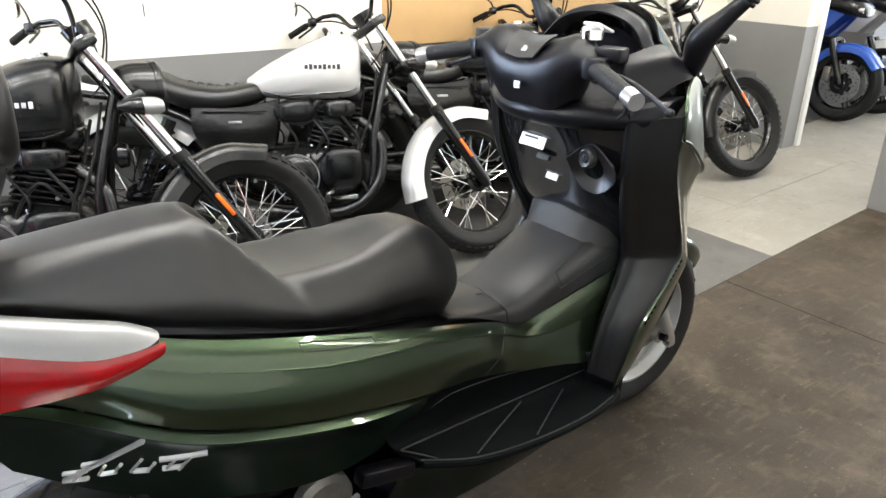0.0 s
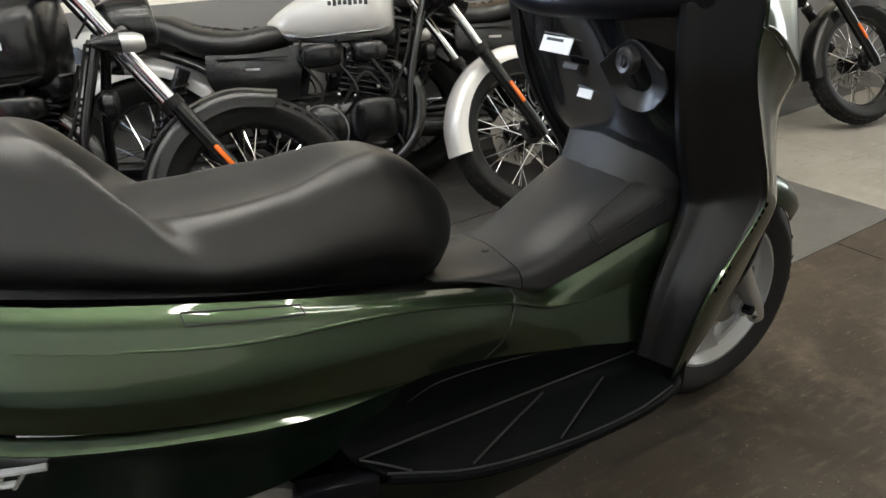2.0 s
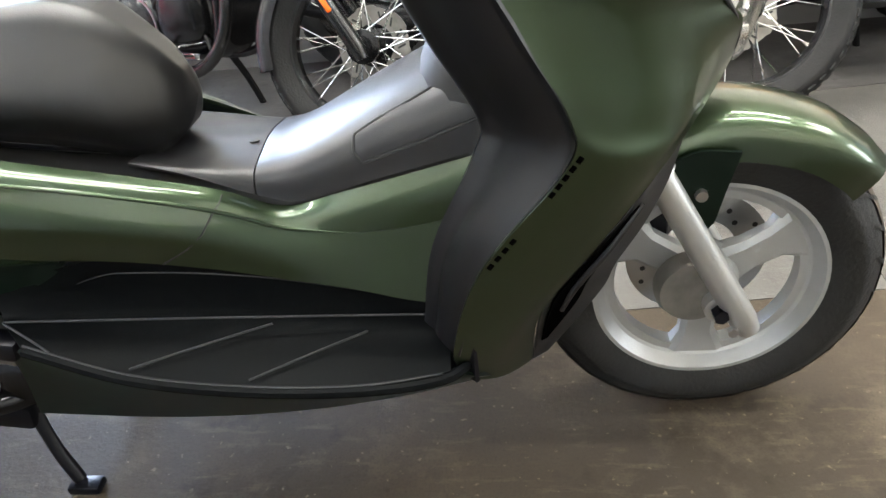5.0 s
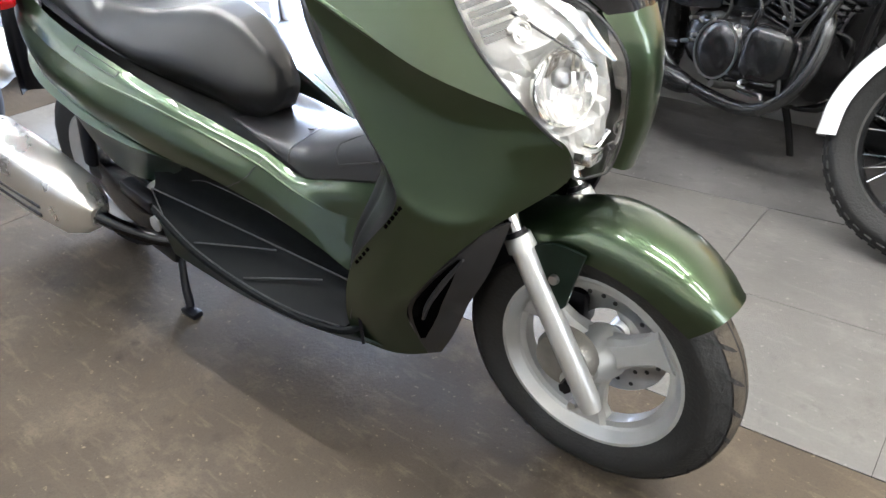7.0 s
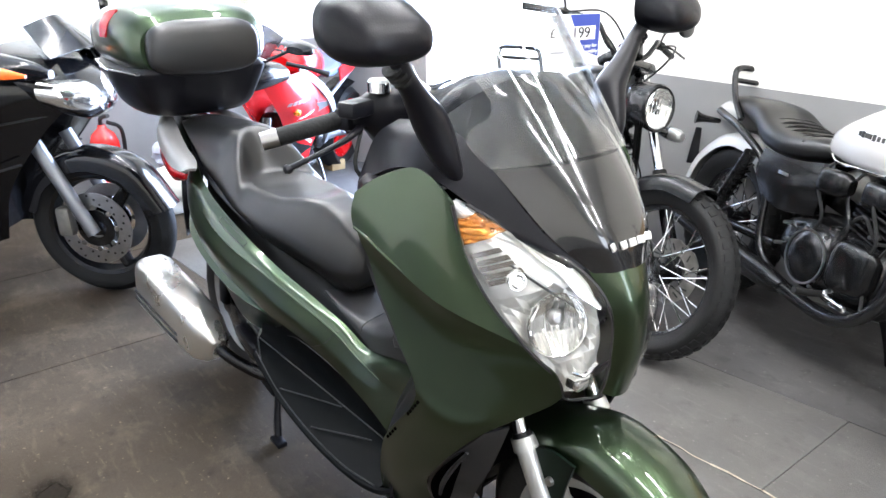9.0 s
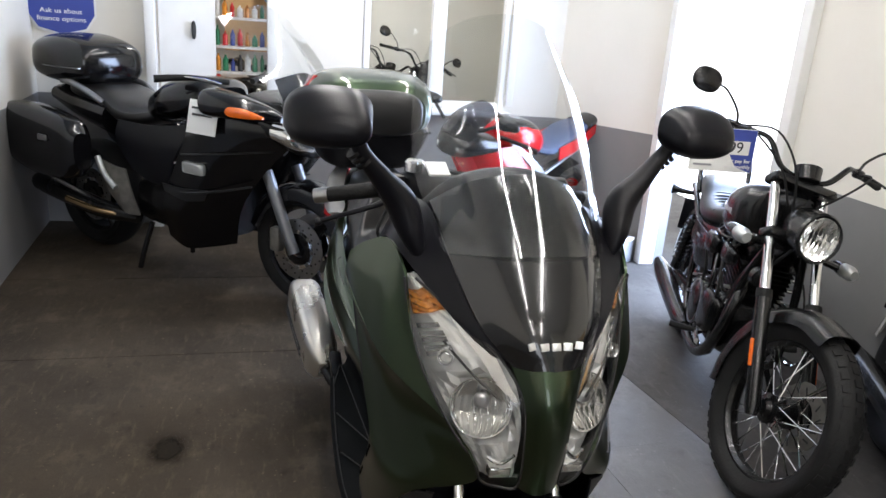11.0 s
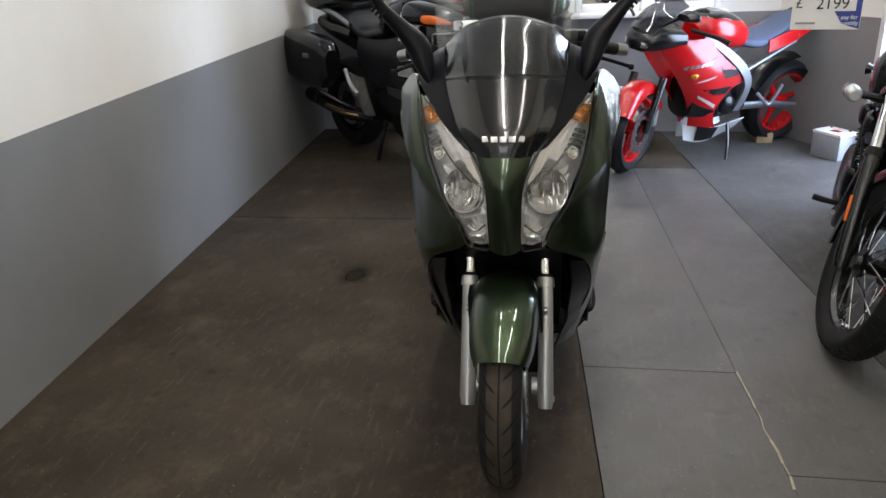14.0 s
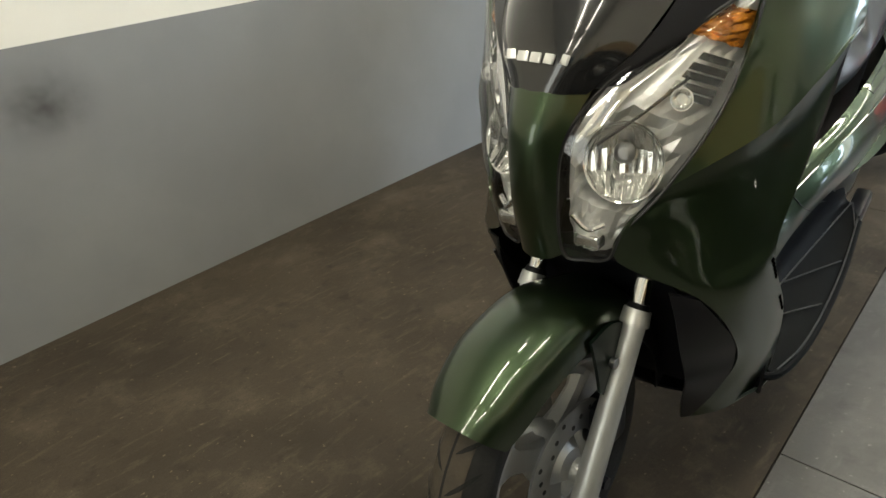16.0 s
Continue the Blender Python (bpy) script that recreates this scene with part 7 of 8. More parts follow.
    for sd in (-1, 1):
        part("side_case", hull_loft([(-0.47, sd * 0.12, 0.40, 0.015, 0.05), (-0.50, sd * 0.135, 0.40, 0.025, 0.075), (-0.60, sd * 0.14, 0.395, 0.028, 0.08), (-0.645, sd * 0.13, 0.39, 0.012, 0.05)], 18, 3), ENGINE, T)
        part("intake_cover", hull_loft([(-0.50, sd * 0.115, 0.63, 0.010, 0.022), (-0.53, sd * 0.128, 0.63, 0.018, 0.034), (-0.60, sd * 0.128, 0.63, 0.018, 0.034), (-0.625, sd * 0.115, 0.63, 0.01, 0.022)], 16, 3), BLACKP, T)
        part("battery_cover_strip", box((-0.96, sd * 0.150, 0.625), (0.24, 0.006, 0.006), 0.002), ENGINE, T)
    part("gear_pedal", tube([(-0.66, 0.17, 0.27), (-0.52, 0.19, 0.26), (-0.46, 0.21, 0.30)], 0.008, 8), CHROME, T)
    part("side_stand", tube([(-0.66, 0.13, 0.25), (-0.64, 0.20, 0.12), (-0.61, 0.255, -0.038)], [0.013, 0.012, 0.012], 10, None, 3), BLACKP, T, "black side stand")
    part("wiring", tube([(-0.45, 0.05, 0.72), (-0.50, -0.10, 0.50), (-0.58, -0.135, 0.56), (-0.66, -0.12, 0.44), (-0.55, -0.15, 0.35)], 0.006, 6), RUBBER, T)
    part("wiring", tube([(-0.40, -0.02, 0.78), (-0.43, -0.09, 0.62), (-0.50, -0.12, 0.42), (-0.46, -0.14, 0.30)], 0.005, 6), RUBBER, T)
    return T


def parked(x, y, yaw, lean=-10):
    """On its side stand, leaning to its left, front wheel over x, y."""
    return Matrix.Translation((x, y, 0.004)) @ Matrix.Rotation(radians(yaw), 4, "Z") @ Matrix.Rotation(radians(lean), 4, "X")


KX, KY, KYAW = -0.707, 1.070, -27
black_cruiser = cruiser(BLACKP, BLACKP, "black custom cruiser motorcycle with chrome forks on its side stand", 19)
black_cruiser.matrix_basis = parked(KX, KY, -22, -6)
tagged(black_cruiser, "", "", "row of parked cruisers")
silver_cruiser = cruiser(WHITEP, WHITEP, "silver white custom cruiser motorcycle on its side stand")
silver_cruiser.matrix_basis = parked(0.345, 1.145, KYAW)
tagged(silver_cruiser, "", "", "row of parked cruisers")
for kx, ky in ((1.36, 1.17), (2.41, 1.15)):
    copy_thing(black_cruiser, parked(kx, ky, KYAW))

# price card on the first cruiser
card = thing("price_card", "white and blue price card hung on the handlebar", "price card", Matrix.Translation((-0.995, 0.940, 1.070)) @ Matrix.Rotation(radians(-14), 4, "Z") @ Matrix.Diagonal((1, 0.76, 0.78, 1)))
tx = Matrix(((0, 0, 1, 0), (1, 0, 0, 0), (0, 1, 0, 0), (0, 0, 0, 1)))
part("sheet", box((0, 0, 0), (0.003, 0.262, 0.175), 0.001), PAPER, card, "", False)
bm = bmesh.new()
arc = [(0.129, -0.086), (0.129, 0.086), (0.0, 0.086)] + [(-0.02 + 0.10 * (1 - math.cos(t)), 0.086 - 0.172 * math.sin(t) ** 0.9 * (t / 1.5708)) for t in [0.2 * k for k in range(8)]]
f = [bm.verts.new((0.0022, y, z)) for y, z in arc]
bm.faces.new(f)
part("blue_field", bm, BLUEC, card, "", False)
part("price_strip", box((0.003, 0.025, 0.012), (0.002, 0.165, 0.055)), PAPER, card, "", False)
text("price", "2199", 0.062, INK, Matrix.Translation((0.0045, 0.020, 0.012)) @ tx, card)
text("currency", "\u00a3", 0.055, INK, Matrix.Translation((0.0045, -0.105, 0.015)) @ tx, card)
text("lettering", "or pay for", 0.022, WINK, Matrix.Translation((0.0045, 0.075, -0.040)) @ tx, card)
text("lettering", "me monthly", 0.022, WINK, Matrix.Translation((0.0045, 0.070, -0.063)) @ tx, card)
part("printed_bar", box((0.0035, -0.075, -0.062), (0.001, 0.075, 0.008)), mat("grey_ink", (0.3, 0.3, 0.32), 0.6), card, "", False)

# ---- the red sports bike, the black tourer ----
def cast_wheel(parent, m, r_tyre, w, r_rim, rim_m, discs=True, spokes=3):
    h = new("wheel")
    h.parent = parent
    h.matrix_basis = m
    hw = w / 2
    prof = [(r_rim, -hw * 0.7), ((r_tyre + r_rim) / 2, -hw), (r_tyre - 0.03, -hw * 0.85), (r_tyre - 0.006, -hw * 0.4), (r_tyre, 0)]
    prof += [(r, -q) for r, q in prof[-2::-1]]
    part("tyre", lathe(cat(prof, 2), 48), RUBBER, h)
    part("rim", lathe([(r_rim + 0.006, -hw * 0.72), (r_rim - 0.015, -hw * 0.6), (r_rim - 0.03, 0), (r_rim - 0.015, hw * 0.6), (r_rim + 0.006, hw * 0.72)], 48, closed=True), rim_m, h)
    for k in range(spokes):
        t = 2 * math.pi * k / spokes + 0.9
        part("spoke", tube([(0.02 * math.cos(t), 0, 0.02 * math.sin(t)), ((r_rim - 0.02) * math.cos(t), 0, (r_rim - 0.02) * math.sin(t))], [0.035, 0.024], 8, None, 1, 0.7), rim_m, h)
    part("hub", lathe([(0, -0.07), (0.03, -0.07), (0.045, -0.03), (0.045, 0.03), (0.03, 0.07), (0, 0.07)], 20), rim_m, h)
    for s in (-1, 1) if discs else ():
        part("brake_disc", lathe([(0.095, s * 0.066), (0.150, s * 0.066), (0.150, s * 0.071), (0.095, s * 0.071)], 40, closed=True), STEEL, h, "drilled steel brake disc")
        part("disc_carrier", lathe([(0.04, s * 0.066), (0.078, s * 0.066), (0.078, s * 0.070), (0.04, s * 0.070)], 30, closed=True), BLACKP, h)
        bm = bmesh.new()
        for k in range(30):
            t = 2 * math.pi * k / 30
            rr = (0.106, 0.122, 0.138)[k % 3]
            lathe([(0, s * 0.0718), (0.0052, s * 0.0718), (0.0052, s * 0.069)], 8, bm, c=(rr * math.cos(t), 0, rr * math.sin(t)))
        tagged(part("disc_hole", bm, INK, h, "", False), kind="stuff")
        for k in range(8):
            t = 2 * math.pi * k / 8
            part("disc_bobbin", lathe([(0, s * 0.073), (0.011, s * 0.072), (0.011, s * 0.066)], 10, c=(0.088 * math.cos(t), 0, 0.088 * math.sin(t))), ALLOY, h)
    return h


FAIR_Z, FAIR_X = (0.22, 0.34, 0.46, 0.60, 0.74, 0.88), (-0.50, -0.45, -0.38, -0.27, -0.14, -0.03)


def sports_bike(paint, label, seat_m, white=True, steer=0, naked=False):
    T = thing("sports_motorcycle", label, "motorcycle")
    turn = Matrix.Translation((-0.10, 0, 0)) @ Matrix.Rotation(radians(steer), 4, "Z") @ Matrix.Translation((0.10, 0, 0))
    rim_m = BLACKP if naked else paint
    cast_wheel(T, turn @ Matrix.Translation((0, 0, 0.295)), 0.295, 0.12, 0.215, rim_m)
    cast_wheel(T, Matrix.Translation((-1.36, 0, 0.30)), 0.30, 0.17, 0.215, rim_m, False)
    for s in (-1, 1):
        part("fork_leg", mv(tube([(0.01, s * 0.10, 0.29), (-0.14, s * 0.10, 0.62)], 0.026, 12, None, 1), turn), BLACKP, T)
        part("brake_caliper", mv(box((-0.11, s * 0.085, 0.36), (0.06, 0.05, 0.11), 0.014), turn), ALLOY, T)
        def fp(x, z, off=0.0):
            front = float(np.interp(z, FAIR_Z, FAIR_X))
            y = float(np.interp(z, (0.22, 0.35, 0.50, 0.65, 0.75, 0.88), (0.120, 0.155, 0.185, 0.200, 0.192, 0.165)))
            return (x, s * (y - 0.085 * max(0.0, 1 - (front - x) / 0.22) ** 2 + off), z)

        def decal(name, corners, material, off=0.005, steps=3):
            a, b, c, d = corners
            top = [fp(a[0] + (b[0] - a[0]) * k / steps, a[1] + (b[1] - a[1]) * k / steps, off) for k in range(steps + 1)]
            low = [fp(d[0] + (c[0] - d[0]) * k / steps, d[1] + (c[1] - d[1]) * k / steps, off) for k in range(steps + 1)]
            part(name, sheet([top, low], 0.003, 4, 3), material, T)

        fair = []
        for z, back in ((0.875, -0.40), (0.80, -0.50), (0.72, -0.63), (0.64, -0.73), (0.57, -0.745), (0.53, -0.66), (0.44, -0.60), (0.34, -0.60), (0.24, -0.66)):
            front = float(np.interp(z, FAIR_Z, FAIR_X))
            fair.append([fp(front + (back - front) * u, z) for u in (0, 0.2, 0.45, 0.7, 1)])
        part("side_fairing", sheet(fair[:4] if naked else fair, 0.006, 3, 4), paint, T, "glossy painted side fairing")
        if not naked:
            part("belly_pan", sheet([[fp(-0.46, 0.255, 0.002), fp(-0.62, 0.235, 0.004), (-0.92, s * 0.125, 0.275)], [(-0.48, s * 0.040, 0.14), (-0.64, s * 0.06, 0.115), (-0.90, s * 0.06, 0.18)]], 0.005, 5, 5), WHITEP, T, "white belly pan")
            part("belly_patch", sheet([[fp(-0.54, 0.246, 0.008), fp(-0.62, 0.238, 0.010), fp(-0.68, 0.240, 0.012)], [(-0.56, s * 0.062, 0.135), (-0.62, s * 0.072, 0.130), (-0.70, s * 0.078, 0.140)]], 0.006, 4, 4), BLACKP, T)
            decal("air_scoop", ((-0.53, 0.672), (-0.70, 0.655), (-0.69, 0.622), (-0.56, 0.608)), INK)
            decal("scoop_lip", ((-0.52, 0.694), (-0.71, 0.674), (-0.71, 0.660), (-0.53, 0.676)), paint, 0.010)
            decal("dark_graphic", ((-0.42, 0.545), (-0.66, 0.548), (-0.62, 0.500), (-0.52, 0.502)), BLACKP)
            decal("dark_graphic", ((-0.40, 0.725), (-0.58, 0.745), (-0.53, 0.770), (-0.42, 0.748)), BLACKP)
            decal("white_flash", ((-0.42, 0.500), (-0.57, 0.425), (-0.57, 0.400), (-0.43, 0.480)), WHITEP)
            decal("white_flash", ((-0.36, 0.600), (-0.50, 0.640), (-0.50, 0.628), (-0.36, 0.590)), WHITEP)
            for k in range(6):
                x0, z0 = -0.25 - 0.034 * k, 0.700 + 0.004 * k
                decal("graphic", ((x0, z0 + 0.011), (x0 - 0.024, z0 + 0.014), (x0 - 0.020, z0 - 0.008), (x0 + 0.004, z0 - 0.010)), STEEL)
            part("engine_cover", lathe([(0, 0.190), (0.045, 0.188), (0.062, 0.175), (0.066, 0.12)], 24, c=(-0.69, 0, 0.405), m=Matrix.Diagonal((1, s, 1, 1))), ENGINE, T, "round dark engine cover")
            ix, iy, iz = fp(-0.33, 0.645, 0.006)
            part("indicator", hull_loft([(ix + 0.030, iy, iz, 0.007, 0.010), (ix, iy + s * 0.008, iz, 0.016, 0.019), (ix - 0.034, iy, iz, 0.008, 0.010)], 10), AMBER, T)
        part("frame_beam", sheet([[(-0.38, s * 0.140, 0.905), (-0.56, s * 0.190, 0.800), (-0.72, s * 0.200, 0.690), (-0.815, s * 0.195, 0.570), (-0.825, s * 0.175, 0.440), (-0.80, s * 0.160, 0.36)], [(-0.385, s * 0.145, 0.870), (-0.54, s * 0.198, 0.755), (-0.675, s * 0.207, 0.650), (-0.755, s * 0.202, 0.550), (-0.755, s * 0.182, 0.440), (-0.74, s * 0.165, 0.36)]], 0.014, 4, 4), FRAMEA, T, "polished alloy frame beam")
        part("swing_arm", tube([(-0.86, s * 0.12, 0.36), (-1.10, s * 0.13, 0.345), (-1.38, s * 0.13, 0.30)], [0.045, 0.04, 0.03], 12, None, 3, 0.5), FRAMEA, T)
        part("tail_panel", sheet([[(-0.98, s * 0.13, 0.80), (-1.20, s * 0.13, 0.86), (-1.50, s * 0.07, 0.92)], [(-0.98, s * 0.145, 0.72), (-1.20, s * 0.145, 0.78), (-1.50, s * 0.08, 0.86)]], 0.01, 4, 4), paint, T, "glossy tail panel")
        part("subframe", tube([(-0.80, s * 0.13, 0.60), (-1.25, s * 0.12, 0.77)], 0.012, 8, None, 1), FRAMEA, T)
        part("foot_hanger", tube([(-0.98, s * 0.14, 0.44), (-1.08, s * 0.17, 0.36), (-1.14, s * 0.19, 0.50)], 0.012, 8), FRAMEA, T)
        part("clip_on_bar", tube([(-0.30, s * 0.11, 0.92), (-0.38, s * 0.24, 0.90), (-0.42, s * 0.32, 0.88)], [0.012, 0.013, 0.017], 10), RUBBER, T)
        part("mirror", hull_loft([(-0.12, s * 0.30, 1.06, 0.05, 0.02), (-0.09, s * 0.30, 1.06, 0.075, 0.030), (-0.04, s * 0.29, 1.055, 0.05, 0.02)], 14), BLACKP, T, "black mirror")
        part("mirror_stem", tube([(-0.04, s * 0.14, 0.98), (-0.06, s * 0.24, 1.04)], 0.010, 8, None, 1), BLACKP, T)
        part("headlight", hull_loft([(-0.02, s * 0.07, 0.86, 0.05, 0.03), (0.025, s * 0.065, 0.855, 0.048, 0.032), (0.05, s * 0.05, 0.85, 0.03, 0.02)], 16), LAMPREF, T, "clear headlight")
    part("nose", hull_loft([(0.06, 0, 0.845, 0.05, 0.03), (0.02, 0, 0.86, 0.12, 0.06), (-0.08, 0, 0.88, 0.165, 0.075), (-0.22, 0, 0.88, 0.18, 0.06)], 20), BLACKP, T, "black nose fairing")
    part("windscreen", sheet([[(0.0, -0.12, 0.92), (0.035, 0, 0.94), (0.0, 0.12, 0.92)], [(-0.12, -0.13, 1.02), (-0.08, 0, 1.06), (-0.12, 0.13, 1.02)], [(-0.24, -0.12, 1.07), (-0.22, 0, 1.12), (-0.24, 0.12, 1.07)]], 0.003, 5, 5), SMOKE, T, "smoked screen").visible_shadow = False
    rows = []
    for a in (20, 55, 90, 125, 150):
        t = radians(a + 12)
        rows.append([((0.315 + dr) * math.cos(t), f * 0.075, 0.295 + (0.315 + dr) * math.sin(t)) for f, dr in ((-1, -0.07), (-0.85, -0.012), (0, 0.004), (0.85, -0.012), (1, -0.07))])
    part("front_mudguard", mv(sheet(rows, 0.004, 4, 3), turn), paint, T, "glossy front mudguard")
    part("fuel_tank", hull_loft([(-0.40, 0, 0.88, 0.08, 0.05), (-0.47, 0, 0.89, 0.15, 0.10), (-0.62, 0, 0.88, 0.165, 0.115), (-0.78, 0, 0.84, 0.12, 0.09), (-0.86, 0, 0.80, 0.06, 0.04)], 24), paint, T, "painted fuel tank")
    part("tank_top", hull_loft([(-0.42, 0, 0.925, 0.06, 0.03), (-0.48, 0, 0.935, 0.125, 0.06), (-0.62, 0, 0.935, 0.140, 0.066), (-0.76, 0, 0.895, 0.10, 0.045), (-0.83, 0, 0.855, 0.04, 0.02)], 22), BGLOSS if white else paint, T, "black top of the tank")
    part("tank_cap", lathe([(0, 0.006), (0.04, 0.004), (0.04, -0.01)], 18, axis="z", c=(-0.56, 0, 1.000)), STEEL, T)
    part("seat", hull_loft([(-0.80, 0, 0.79, 0.09, 0.03), (-0.92, 0, 0.78, 0.13, 0.04), (-1.08, 0, 0.81, 0.12, 0.04), (-1.22, 0, 0.875, 0.11, 0.04), (-1.42, 0, 0.92, 0.09, 0.03)], 18, 3), seat_m, T, "blue-grey vinyl seat")
    part("tail", hull_loft([(-1.35, 0, 0.90, 0.10, 0.05), (-1.55, 0, 0.95, 0.07, 0.04), (-1.64, 0, 0.965, 0.04, 0.02)], 16), BLACKP, T)
    part("engine", hull_loft([(-0.42, 0, 0.45, 0.12, 0.14), (-0.60, 0, 0.45, 0.17, 0.17), (-0.85, 0, 0.42, 0.14, 0.14)], 16), ENGINE, T)
    part("silencer", tube([(-0.90, -0.17, 0.36), (-1.1, -0.20, 0.42), (-1.55, -0.22, 0.55)], [0.025, 0.05, 0.05], 16), STEEL, T)
    part("side_stand", tube([(-0.78, 0.12, 0.25), (-0.74, 0.20, 0.12), (-0.70, 0.26, -0.035)], 0.012, 8), BLACKP, T)
    part("rear_hugger", sheet([[(-1.05, -0.07, 0.42), (-1.05, 0, 0.44), (-1.05, 0.07, 0.42)], [(-1.20, -0.08, 0.585), (-1.20, 0, 0.60), (-1.20, 0.08, 0.585)], [(-1.40, -0.08, 0.635), (-1.40, 0, 0.65), (-1.40, 0.08, 0.635)]], 0.004, 4, 4), BLACKP, T)
    return T


red_bike = sports_bike(REDP, "red sports motorcycle with red wheels and a blue-grey seat", BLUESEAT, True, 26)
red_bike.matrix_basis = parked(-2.83, 0.455, -55, -9) @ Matrix.Scale(0.90, 4)
far_red = copy_thing(red_bike, parked(-4.95, -0.52, 62, -7))
tagged(far_red, "red motorcycle in the room behind the doorway", "motorcycle")
blue_bike = sports_bike(BLUEP, "blue and black naked motorcycle parked in the next bay", SEATV, False, 10, True)
blue_bike.matrix_basis = parked(4.50, 1.63, -96, -6)
white_bike = sports_bike(WHITEP, "white and black naked motorcycle parked in the next bay", SEATV, True, 12, True)
white_bike.matrix_basis = parked(5.08, 1.60, -92, -6)


def tourer():
    T = thing("touring_motorcycle", "black touring motorcycle with panniers and a top box", "motorcycle")
    cast_wheel(T, Matrix.Translation((0, 0, 0.30)), 0.30, 0.12, 0.215, BLACKP)
    cast_wheel(T, Matrix.Translation((-1.50, 0, 0.31)), 0.31, 0.17, 0.215, BLACKP)
    for s in (-1, 1):
        part("fork_leg", tube([(0.01, s * 0.105, 0.29), (-0.16, s * 0.105, 0.66)], 0.027, 12, None, 1), FRAMEA, T)
        part("brake_caliper", box((-0.10, s * 0.10, 0.34), (0.06, 0.05, 0.12), 0.014), ALLOY, T)
        fair = [[(0.0, s * 0.12, 0.98), (-0.18, s * 0.25, 0.99), (-0.32, s * 0.29, 0.98), (-0.44, s * 0.26, 0.94)],
                [(0.05, s * 0.14, 0.84), (-0.14, s * 0.26, 0.84), (-0.34, s * 0.31, 0.82), (-0.50, s * 0.29, 0.78)],
                [(-0.08, s * 0.17, 0.70), (-0.24, s * 0.25, 0.66), (-0.42, s * 0.30, 0.62), (-0.60, s * 0.28, 0.60)],
                [(-0.26, s * 0.16, 0.48), (-0.38, s * 0.24, 0.46), (-0.52, s * 0.28, 0.42), (-0.68, s * 0.27, 0.44)],
                [(-0.36, s * 0.10, 0.26), (-0.46, s * 0.18, 0.24), (-0.58, s * 0.22, 0.22), (-0.70, s * 0.22, 0.26)]]
        part("side_fairing", sheet(fair, 0.006, 5, 5), TOURB, T, "glossy black side fairing")
        part("fairing_vent", box((-0.42, s * 0.309, 0.66), (0.14, 0.014, 0.055), 0.014), SILVER, T, "bright fairing vent")
        part("lower_flash", sheet([[(-0.36, s * 0.285, 0.56), (-0.50, s * 0.305, 0.55), (-0.66, s * 0.29, 0.55)], [(-0.40, s * 0.270, 0.50), (-0.50, s * 0.298, 0.49), (-0.65, s * 0.285, 0.51)]], 0.004, 4, 4), GPLASTIC, T)
        mirror = part("mirror", hull_loft([(-0.30, s * 0.33, 0.985, 0.05, 0.04), (-0.24, s * 0.345, 0.985, 0.085, 0.062), (-0.12, s * 0.325, 0.975, 0.080, 0.052), (-0.02, s * 0.27, 0.955, 0.05, 0.035), (0.04, s * 0.22, 0.935, 0.02, 0.015)], 18), TOURB, T, "big black fairing mirror")
        part("indicator", hull_loft([(-0.125, s * 0.398, 0.965, 0.006, 0.010), (-0.10, s * 0.388, 0.962, 0.012, 0.022), (-0.05, s * 0.350, 0.955, 0.012, 0.020), (0.00, s * 0.302, 0.940, 0.006, 0.006)], 12), REFLECT, T, "orange indicator")
        part("fairing_line", tube([(-0.02, s * 0.165, 0.78), (-0.18, s * 0.268, 0.76), (-0.36, s * 0.314, 0.735), (-0.52, s * 0.292, 0.71)], 0.004, 6), GPLASTIC, T)
        part("fairing_line", tube([(-0.16, s * 0.205, 0.60), (-0.30, s * 0.268, 0.565), (-0.46, s * 0.301, 0.535), (-0.62, s * 0.285, 0.52)], 0.005, 6), GPLASTIC, T)
        py = 0.365 if s < 0 else 0.275
        part("pannier", hull_loft([(-1.14, s * py, 0.64, 0.05, 0.09), (-1.22, s * py, 0.645, 0.092, 0.155), (-1.46, s * py, 0.66, 0.105, 0.178), (-1.68, s * py, 0.69, 0.095, 0.145), (-1.76, s * py, 0.70, 0.05, 0.08)], 24, 3.0), TOURB, T, "glossy black hard pannier")
        part("pannier_latch", box((-1.30, s * (py + 0.104), 0.70), (0.07, 0.012, 0.03), 0.006), STEEL, T)
        part("silencer", tube([(-0.95, s * 0.20, 0.30), (-1.20, s * 0.25, 0.32), (-1.62, s * 0.26, 0.38), (-1.70, s * 0.26, 0.39)], [0.03, 0.05, 0.055, 0.04], 16), BLACKP, T, "dark silencer")
        part("silencer_band", tube([(-1.02, s * 0.235, 0.305), (-1.16, s * 0.300, 0.325), (-1.36, s * 0.325, 0.355)], [0.012, 0.016, 0.014], 10), mat("heat_tinted_steel", (0.55, 0.38, 0.20), 0.25, 1.0), T, "heat-tinted brassy pipe")
        part("frame_plate", sheet([[(-0.98, s * 0.25, 0.56), (-1.06, s * 0.265, 0.57), (-1.16, s * 0.25, 0.58)], [(-0.94, s * 0.25, 0.44), (-1.04, s * 0.265, 0.43), (-1.14, s * 0.25, 0.45)], [(-0.90, s * 0.24, 0.33), (-0.98, s * 0.255, 0.33), (-1.06, s * 0.24, 0.36)]], 0.012, 4, 4), ALLOY, T, "cast alloy foot plate")
        part("foot_hanger", tube([(-1.16, s * 0.270, 0.60), (-1.10, s * 0.280, 0.52), (-1.02, s * 0.280, 0.46)], 0.016, 8), SILVER, T)
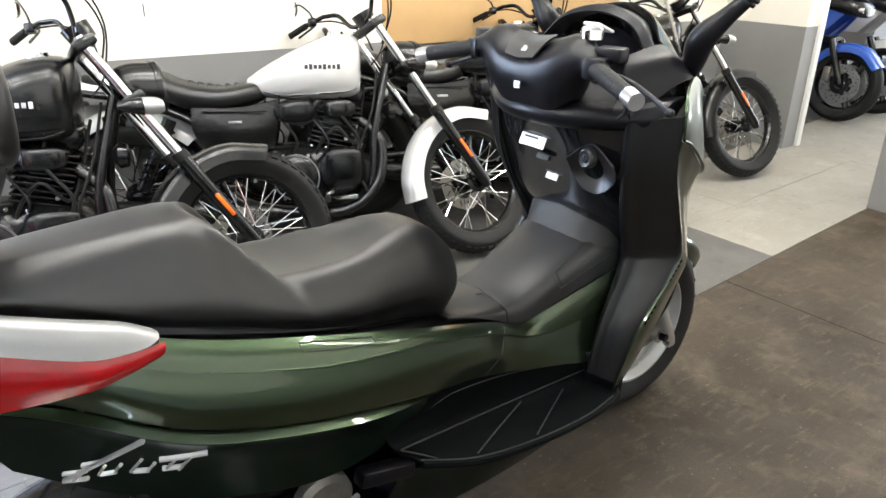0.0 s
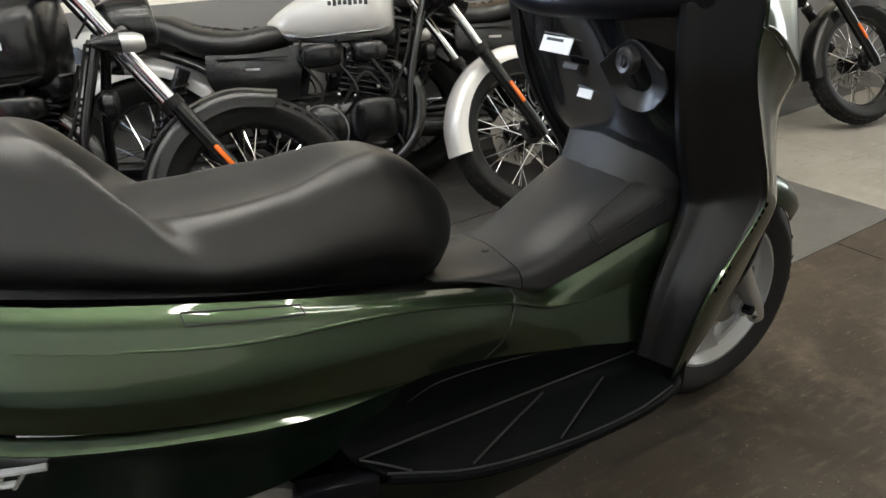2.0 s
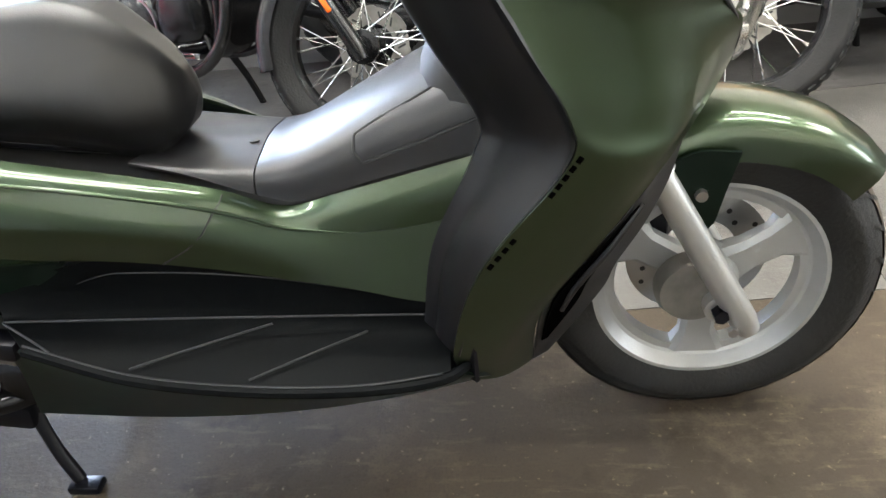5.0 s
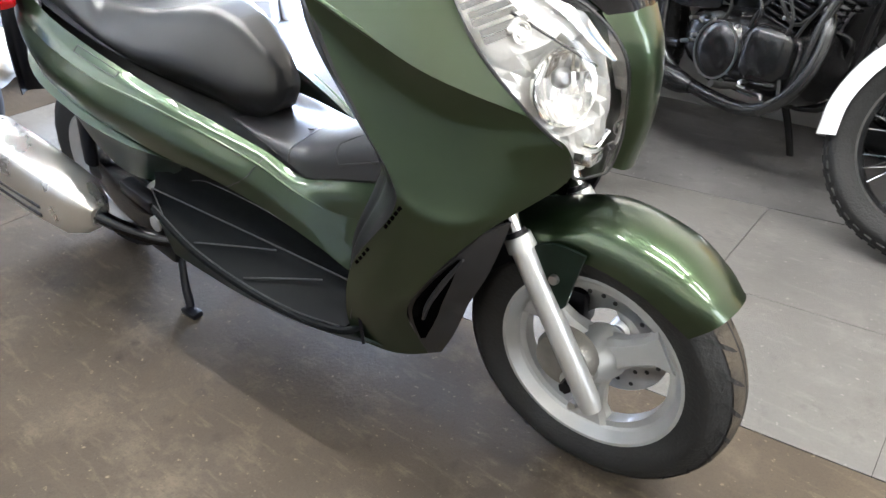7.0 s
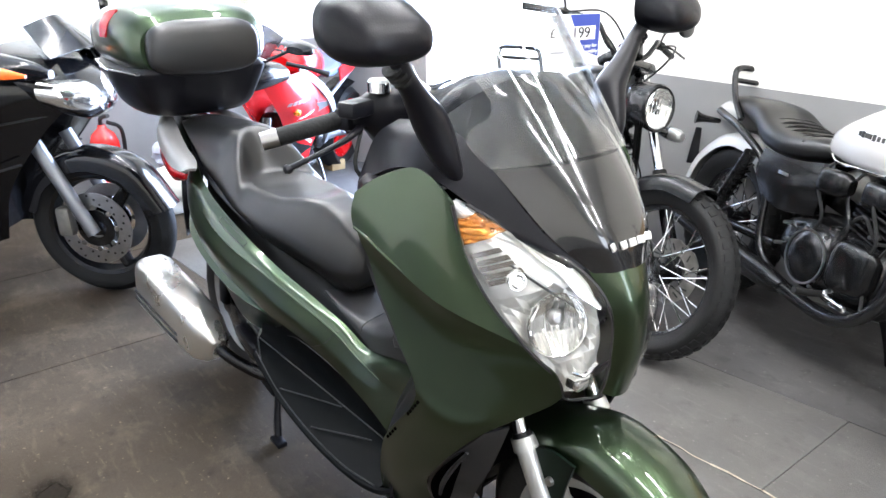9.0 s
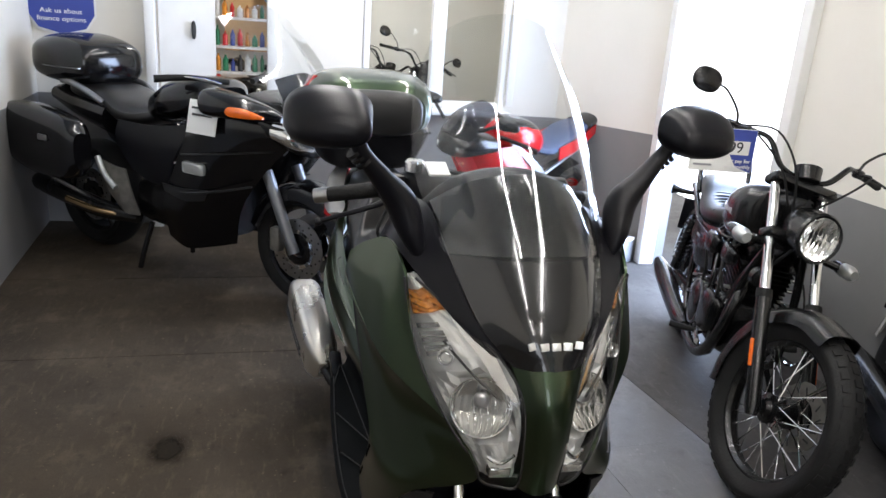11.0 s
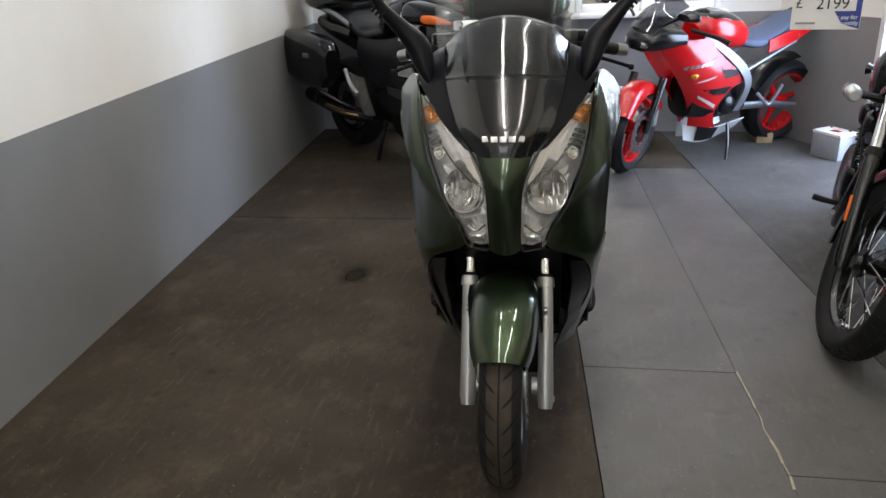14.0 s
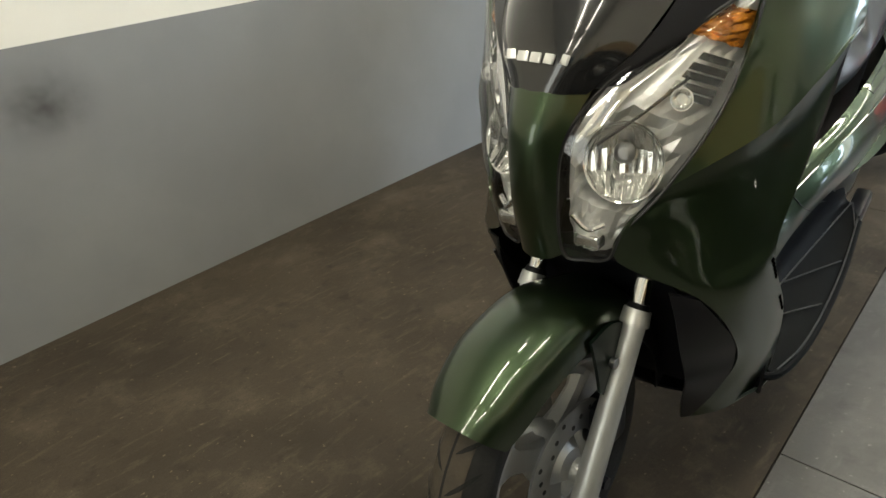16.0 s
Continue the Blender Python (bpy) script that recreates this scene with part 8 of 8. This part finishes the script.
        part("side_cover", sheet([[(-0.52, s * 0.21, 0.84), (-0.80, s * 0.21, 0.80), (-1.06, s * 0.21, 0.80)], [(-0.62, s * 0.24, 0.68), (-0.82, s * 0.24, 0.66), (-1.06, s * 0.23, 0.70)], [(-0.70, s * 0.23, 0.52), (-0.82, s * 0.23, 0.52), (-0.96, s * 0.22, 0.56)]], 0.01, 4, 4), BPLASTIC, T, "black side cover")
        part("handlebar", tube([(-0.42, s * 0.08, 1.04), (-0.50, s * 0.24, 1.06), (-0.60, s * 0.36, 1.05)], [0.013, 0.014, 0.018], 10), RUBBER, T)
        part("grab_rail", tube([(-1.22, s * 0.17, 0.86), (-1.36, s * 0.20, 0.93), (-1.55, s * 0.17, 0.95)], [0.018, 0.016, 0.016], 10), FRAMEA, T, "silver grab rail")
        part("centre_stand_leg", tube([(-0.95, s * 0.12, 0.26), (-0.97, s * 0.16, 0.12), (-0.99, s * 0.18, 0.012)], 0.014, 8), BLACKP, T)
    part("nose", hull_loft([(0.10, 0, 0.80, 0.05, 0.03), (0.06, 0, 0.82, 0.15, 0.075), (-0.04, 0, 0.88, 0.215, 0.095), (-0.22, 0, 0.95, 0.25, 0.075)], 22), TOURB, T, "glossy black nose fairing")
    for s in (-1, 1):
        part("headlight", hull_loft([(-0.03, s * 0.135, 0.870, 0.095, 0.045), (0.045, s * 0.105, 0.845, 0.090, 0.055), (0.088, s * 0.075, 0.825, 0.060, 0.045), (0.105, s * 0.05, 0.815, 0.02, 0.02)], 22, 2.6), LAMPREF, T, "large clear headlight")
    part("windscreen", sheet([[(0.02, -0.20, 0.98), (0.06, 0, 1.00), (0.02, 0.20, 0.98)], [(-0.14, -0.25, 1.16), (-0.10, 0, 1.20), (-0.14, 0.25, 1.16)], [(-0.32, -0.23, 1.34), (-0.29, 0, 1.40), (-0.32, 0.23, 1.34)]], 0.004, 5, 5), SCREEN, T, "tall clear windscreen").visible_shadow = False
    part("screen_garnish", sheet([[(0.03, -0.19, 0.985), (0.07, 0, 1.005), (0.03, 0.19, 0.985)], [(-0.08, -0.14, 1.09), (-0.045, 0, 1.12), (-0.08, 0.14, 1.09)]], 0.005, 4, 4), TOURB, T)
    rows = []
    for a in (10, 50, 90, 130, 160):
        t = radians(a + 5)
        rows.append([((0.322 + dr) * math.cos(t), f * 0.085, 0.30 + (0.322 + dr) * math.sin(t)) for f, dr in ((-1, -0.08), (-0.85, -0.012), (0, 0.004), (0.85, -0.012), (1, -0.08))])
    part("front_mudguard", sheet(rows, 0.004, 4, 3), TOURB, T, "glossy black front mudguard")
    part("fuel_tank", hull_loft([(-0.48, 0, 0.96, 0.10, 0.05), (-0.58, 0, 0.95, 0.20, 0.10), (-0.76, 0, 0.92, 0.20, 0.11), (-0.92, 0, 0.87, 0.14, 0.08)], 22), TOURB, T)
    part("seat", hull_loft([(-0.86, 0, 0.84, 0.12, 0.04), (-1.0, 0, 0.81, 0.18, 0.05), (-1.14, 0, 0.82, 0.18, 0.05), (-1.26, 0, 0.88, 0.17, 0.055), (-1.46, 0, 0.90, 0.16, 0.05), (-1.56, 0, 0.90, 0.12, 0.03)], 22, 3), SEATV, T, "black stepped touring seat")
    part("tail", hull_loft([(-1.20, 0, 0.78, 0.20, 0.10), (-1.45, 0, 0.82, 0.19, 0.08), (-1.70, 0, 0.86, 0.14, 0.05)], 20), TOURB, T)
    part("engine", hull_loft([(-0.40, 0, 0.42, 0.14, 0.14), (-0.64, 0, 0.42, 0.22, 0.18), (-0.98, 0, 0.40, 0.18, 0.15)], 18), ENGINE, T)
    part("swing_arm", tube([(-0.98, 0.10, 0.34), (-1.50, 0.11, 0.31)], 0.04, 12, None, 1), BLACKP, T)
    bx = part("top_box", hull_loft([(-1.32, 0, 1.03, 0.12, 0.06), (-1.37, 0, 1.04, 0.20, 0.110), (-1.56, 0, 1.055, 0.23, 0.135), (-1.75, 0, 1.05, 0.20, 0.115), (-1.81, 0, 1.04, 0.12, 0.06)], 28, 3.0), TOURB, T, "glossy black top box")
    part("top_box_seam", hull_loft([(-1.36, 0, 1.02, 0.205, 0.004), (-1.56, 0, 1.02, 0.234, 0.004), (-1.77, 0, 1.02, 0.19, 0.004)], 28, 4), STEEL, bx)
    part("top_box_rack", box((-1.54, 0, 0.925), (0.34, 0.16, 0.03), 0.008), BLACKP, T)
    part("price_sheet", box((-0.335, -0.325, 0.905), (0.18, 0.004, 0.15), 0.001, Matrix.Rotation(radians(-12), 4, "X")), PAPER, T, "white price sheet")
    for k in range(3):
        part("printed_bar", box((-0.335, -0.3285 + 0.0, 0.945 - 0.03 * k), (0.12, 0.004, 0.010), 0, Matrix.Rotation(radians(-12), 4, "X")), GPLASTIC, T, "", False)
    part("price_strip", box((-0.50, -0.22, 1.055), (0.26, 0.10, 0.004), 0.001, Matrix.Rotation(radians(-14), 4, "X")), PAPER, T, "white and blue price strip")
    part("strip_print", box((-0.42, -0.22, 1.0585), (0.09, 0.098, 0.003), 0, Matrix.Rotation(radians(-14), 4, "X")), BLUEC, T, "", False)
    return T


black_tourer = tourer()
black_tourer.matrix_basis = Matrix.Translation((-2.425, -0.25, 0.002)) @ Matrix.Rotation(radians(47), 4, "Z")


# machines seen through the window of the room behind
for bike, x, y, yaw, label in ((silver_cruiser, -4.95, 0.44, -6, "silver and black motorcycle in the room behind the window"), (black_cruiser, -5.02, 0.86, 6, "black motorcycle in the room behind the window")):
    tagged(copy_thing(bike, parked(x, y, yaw, -7)), label, "motorcycle")
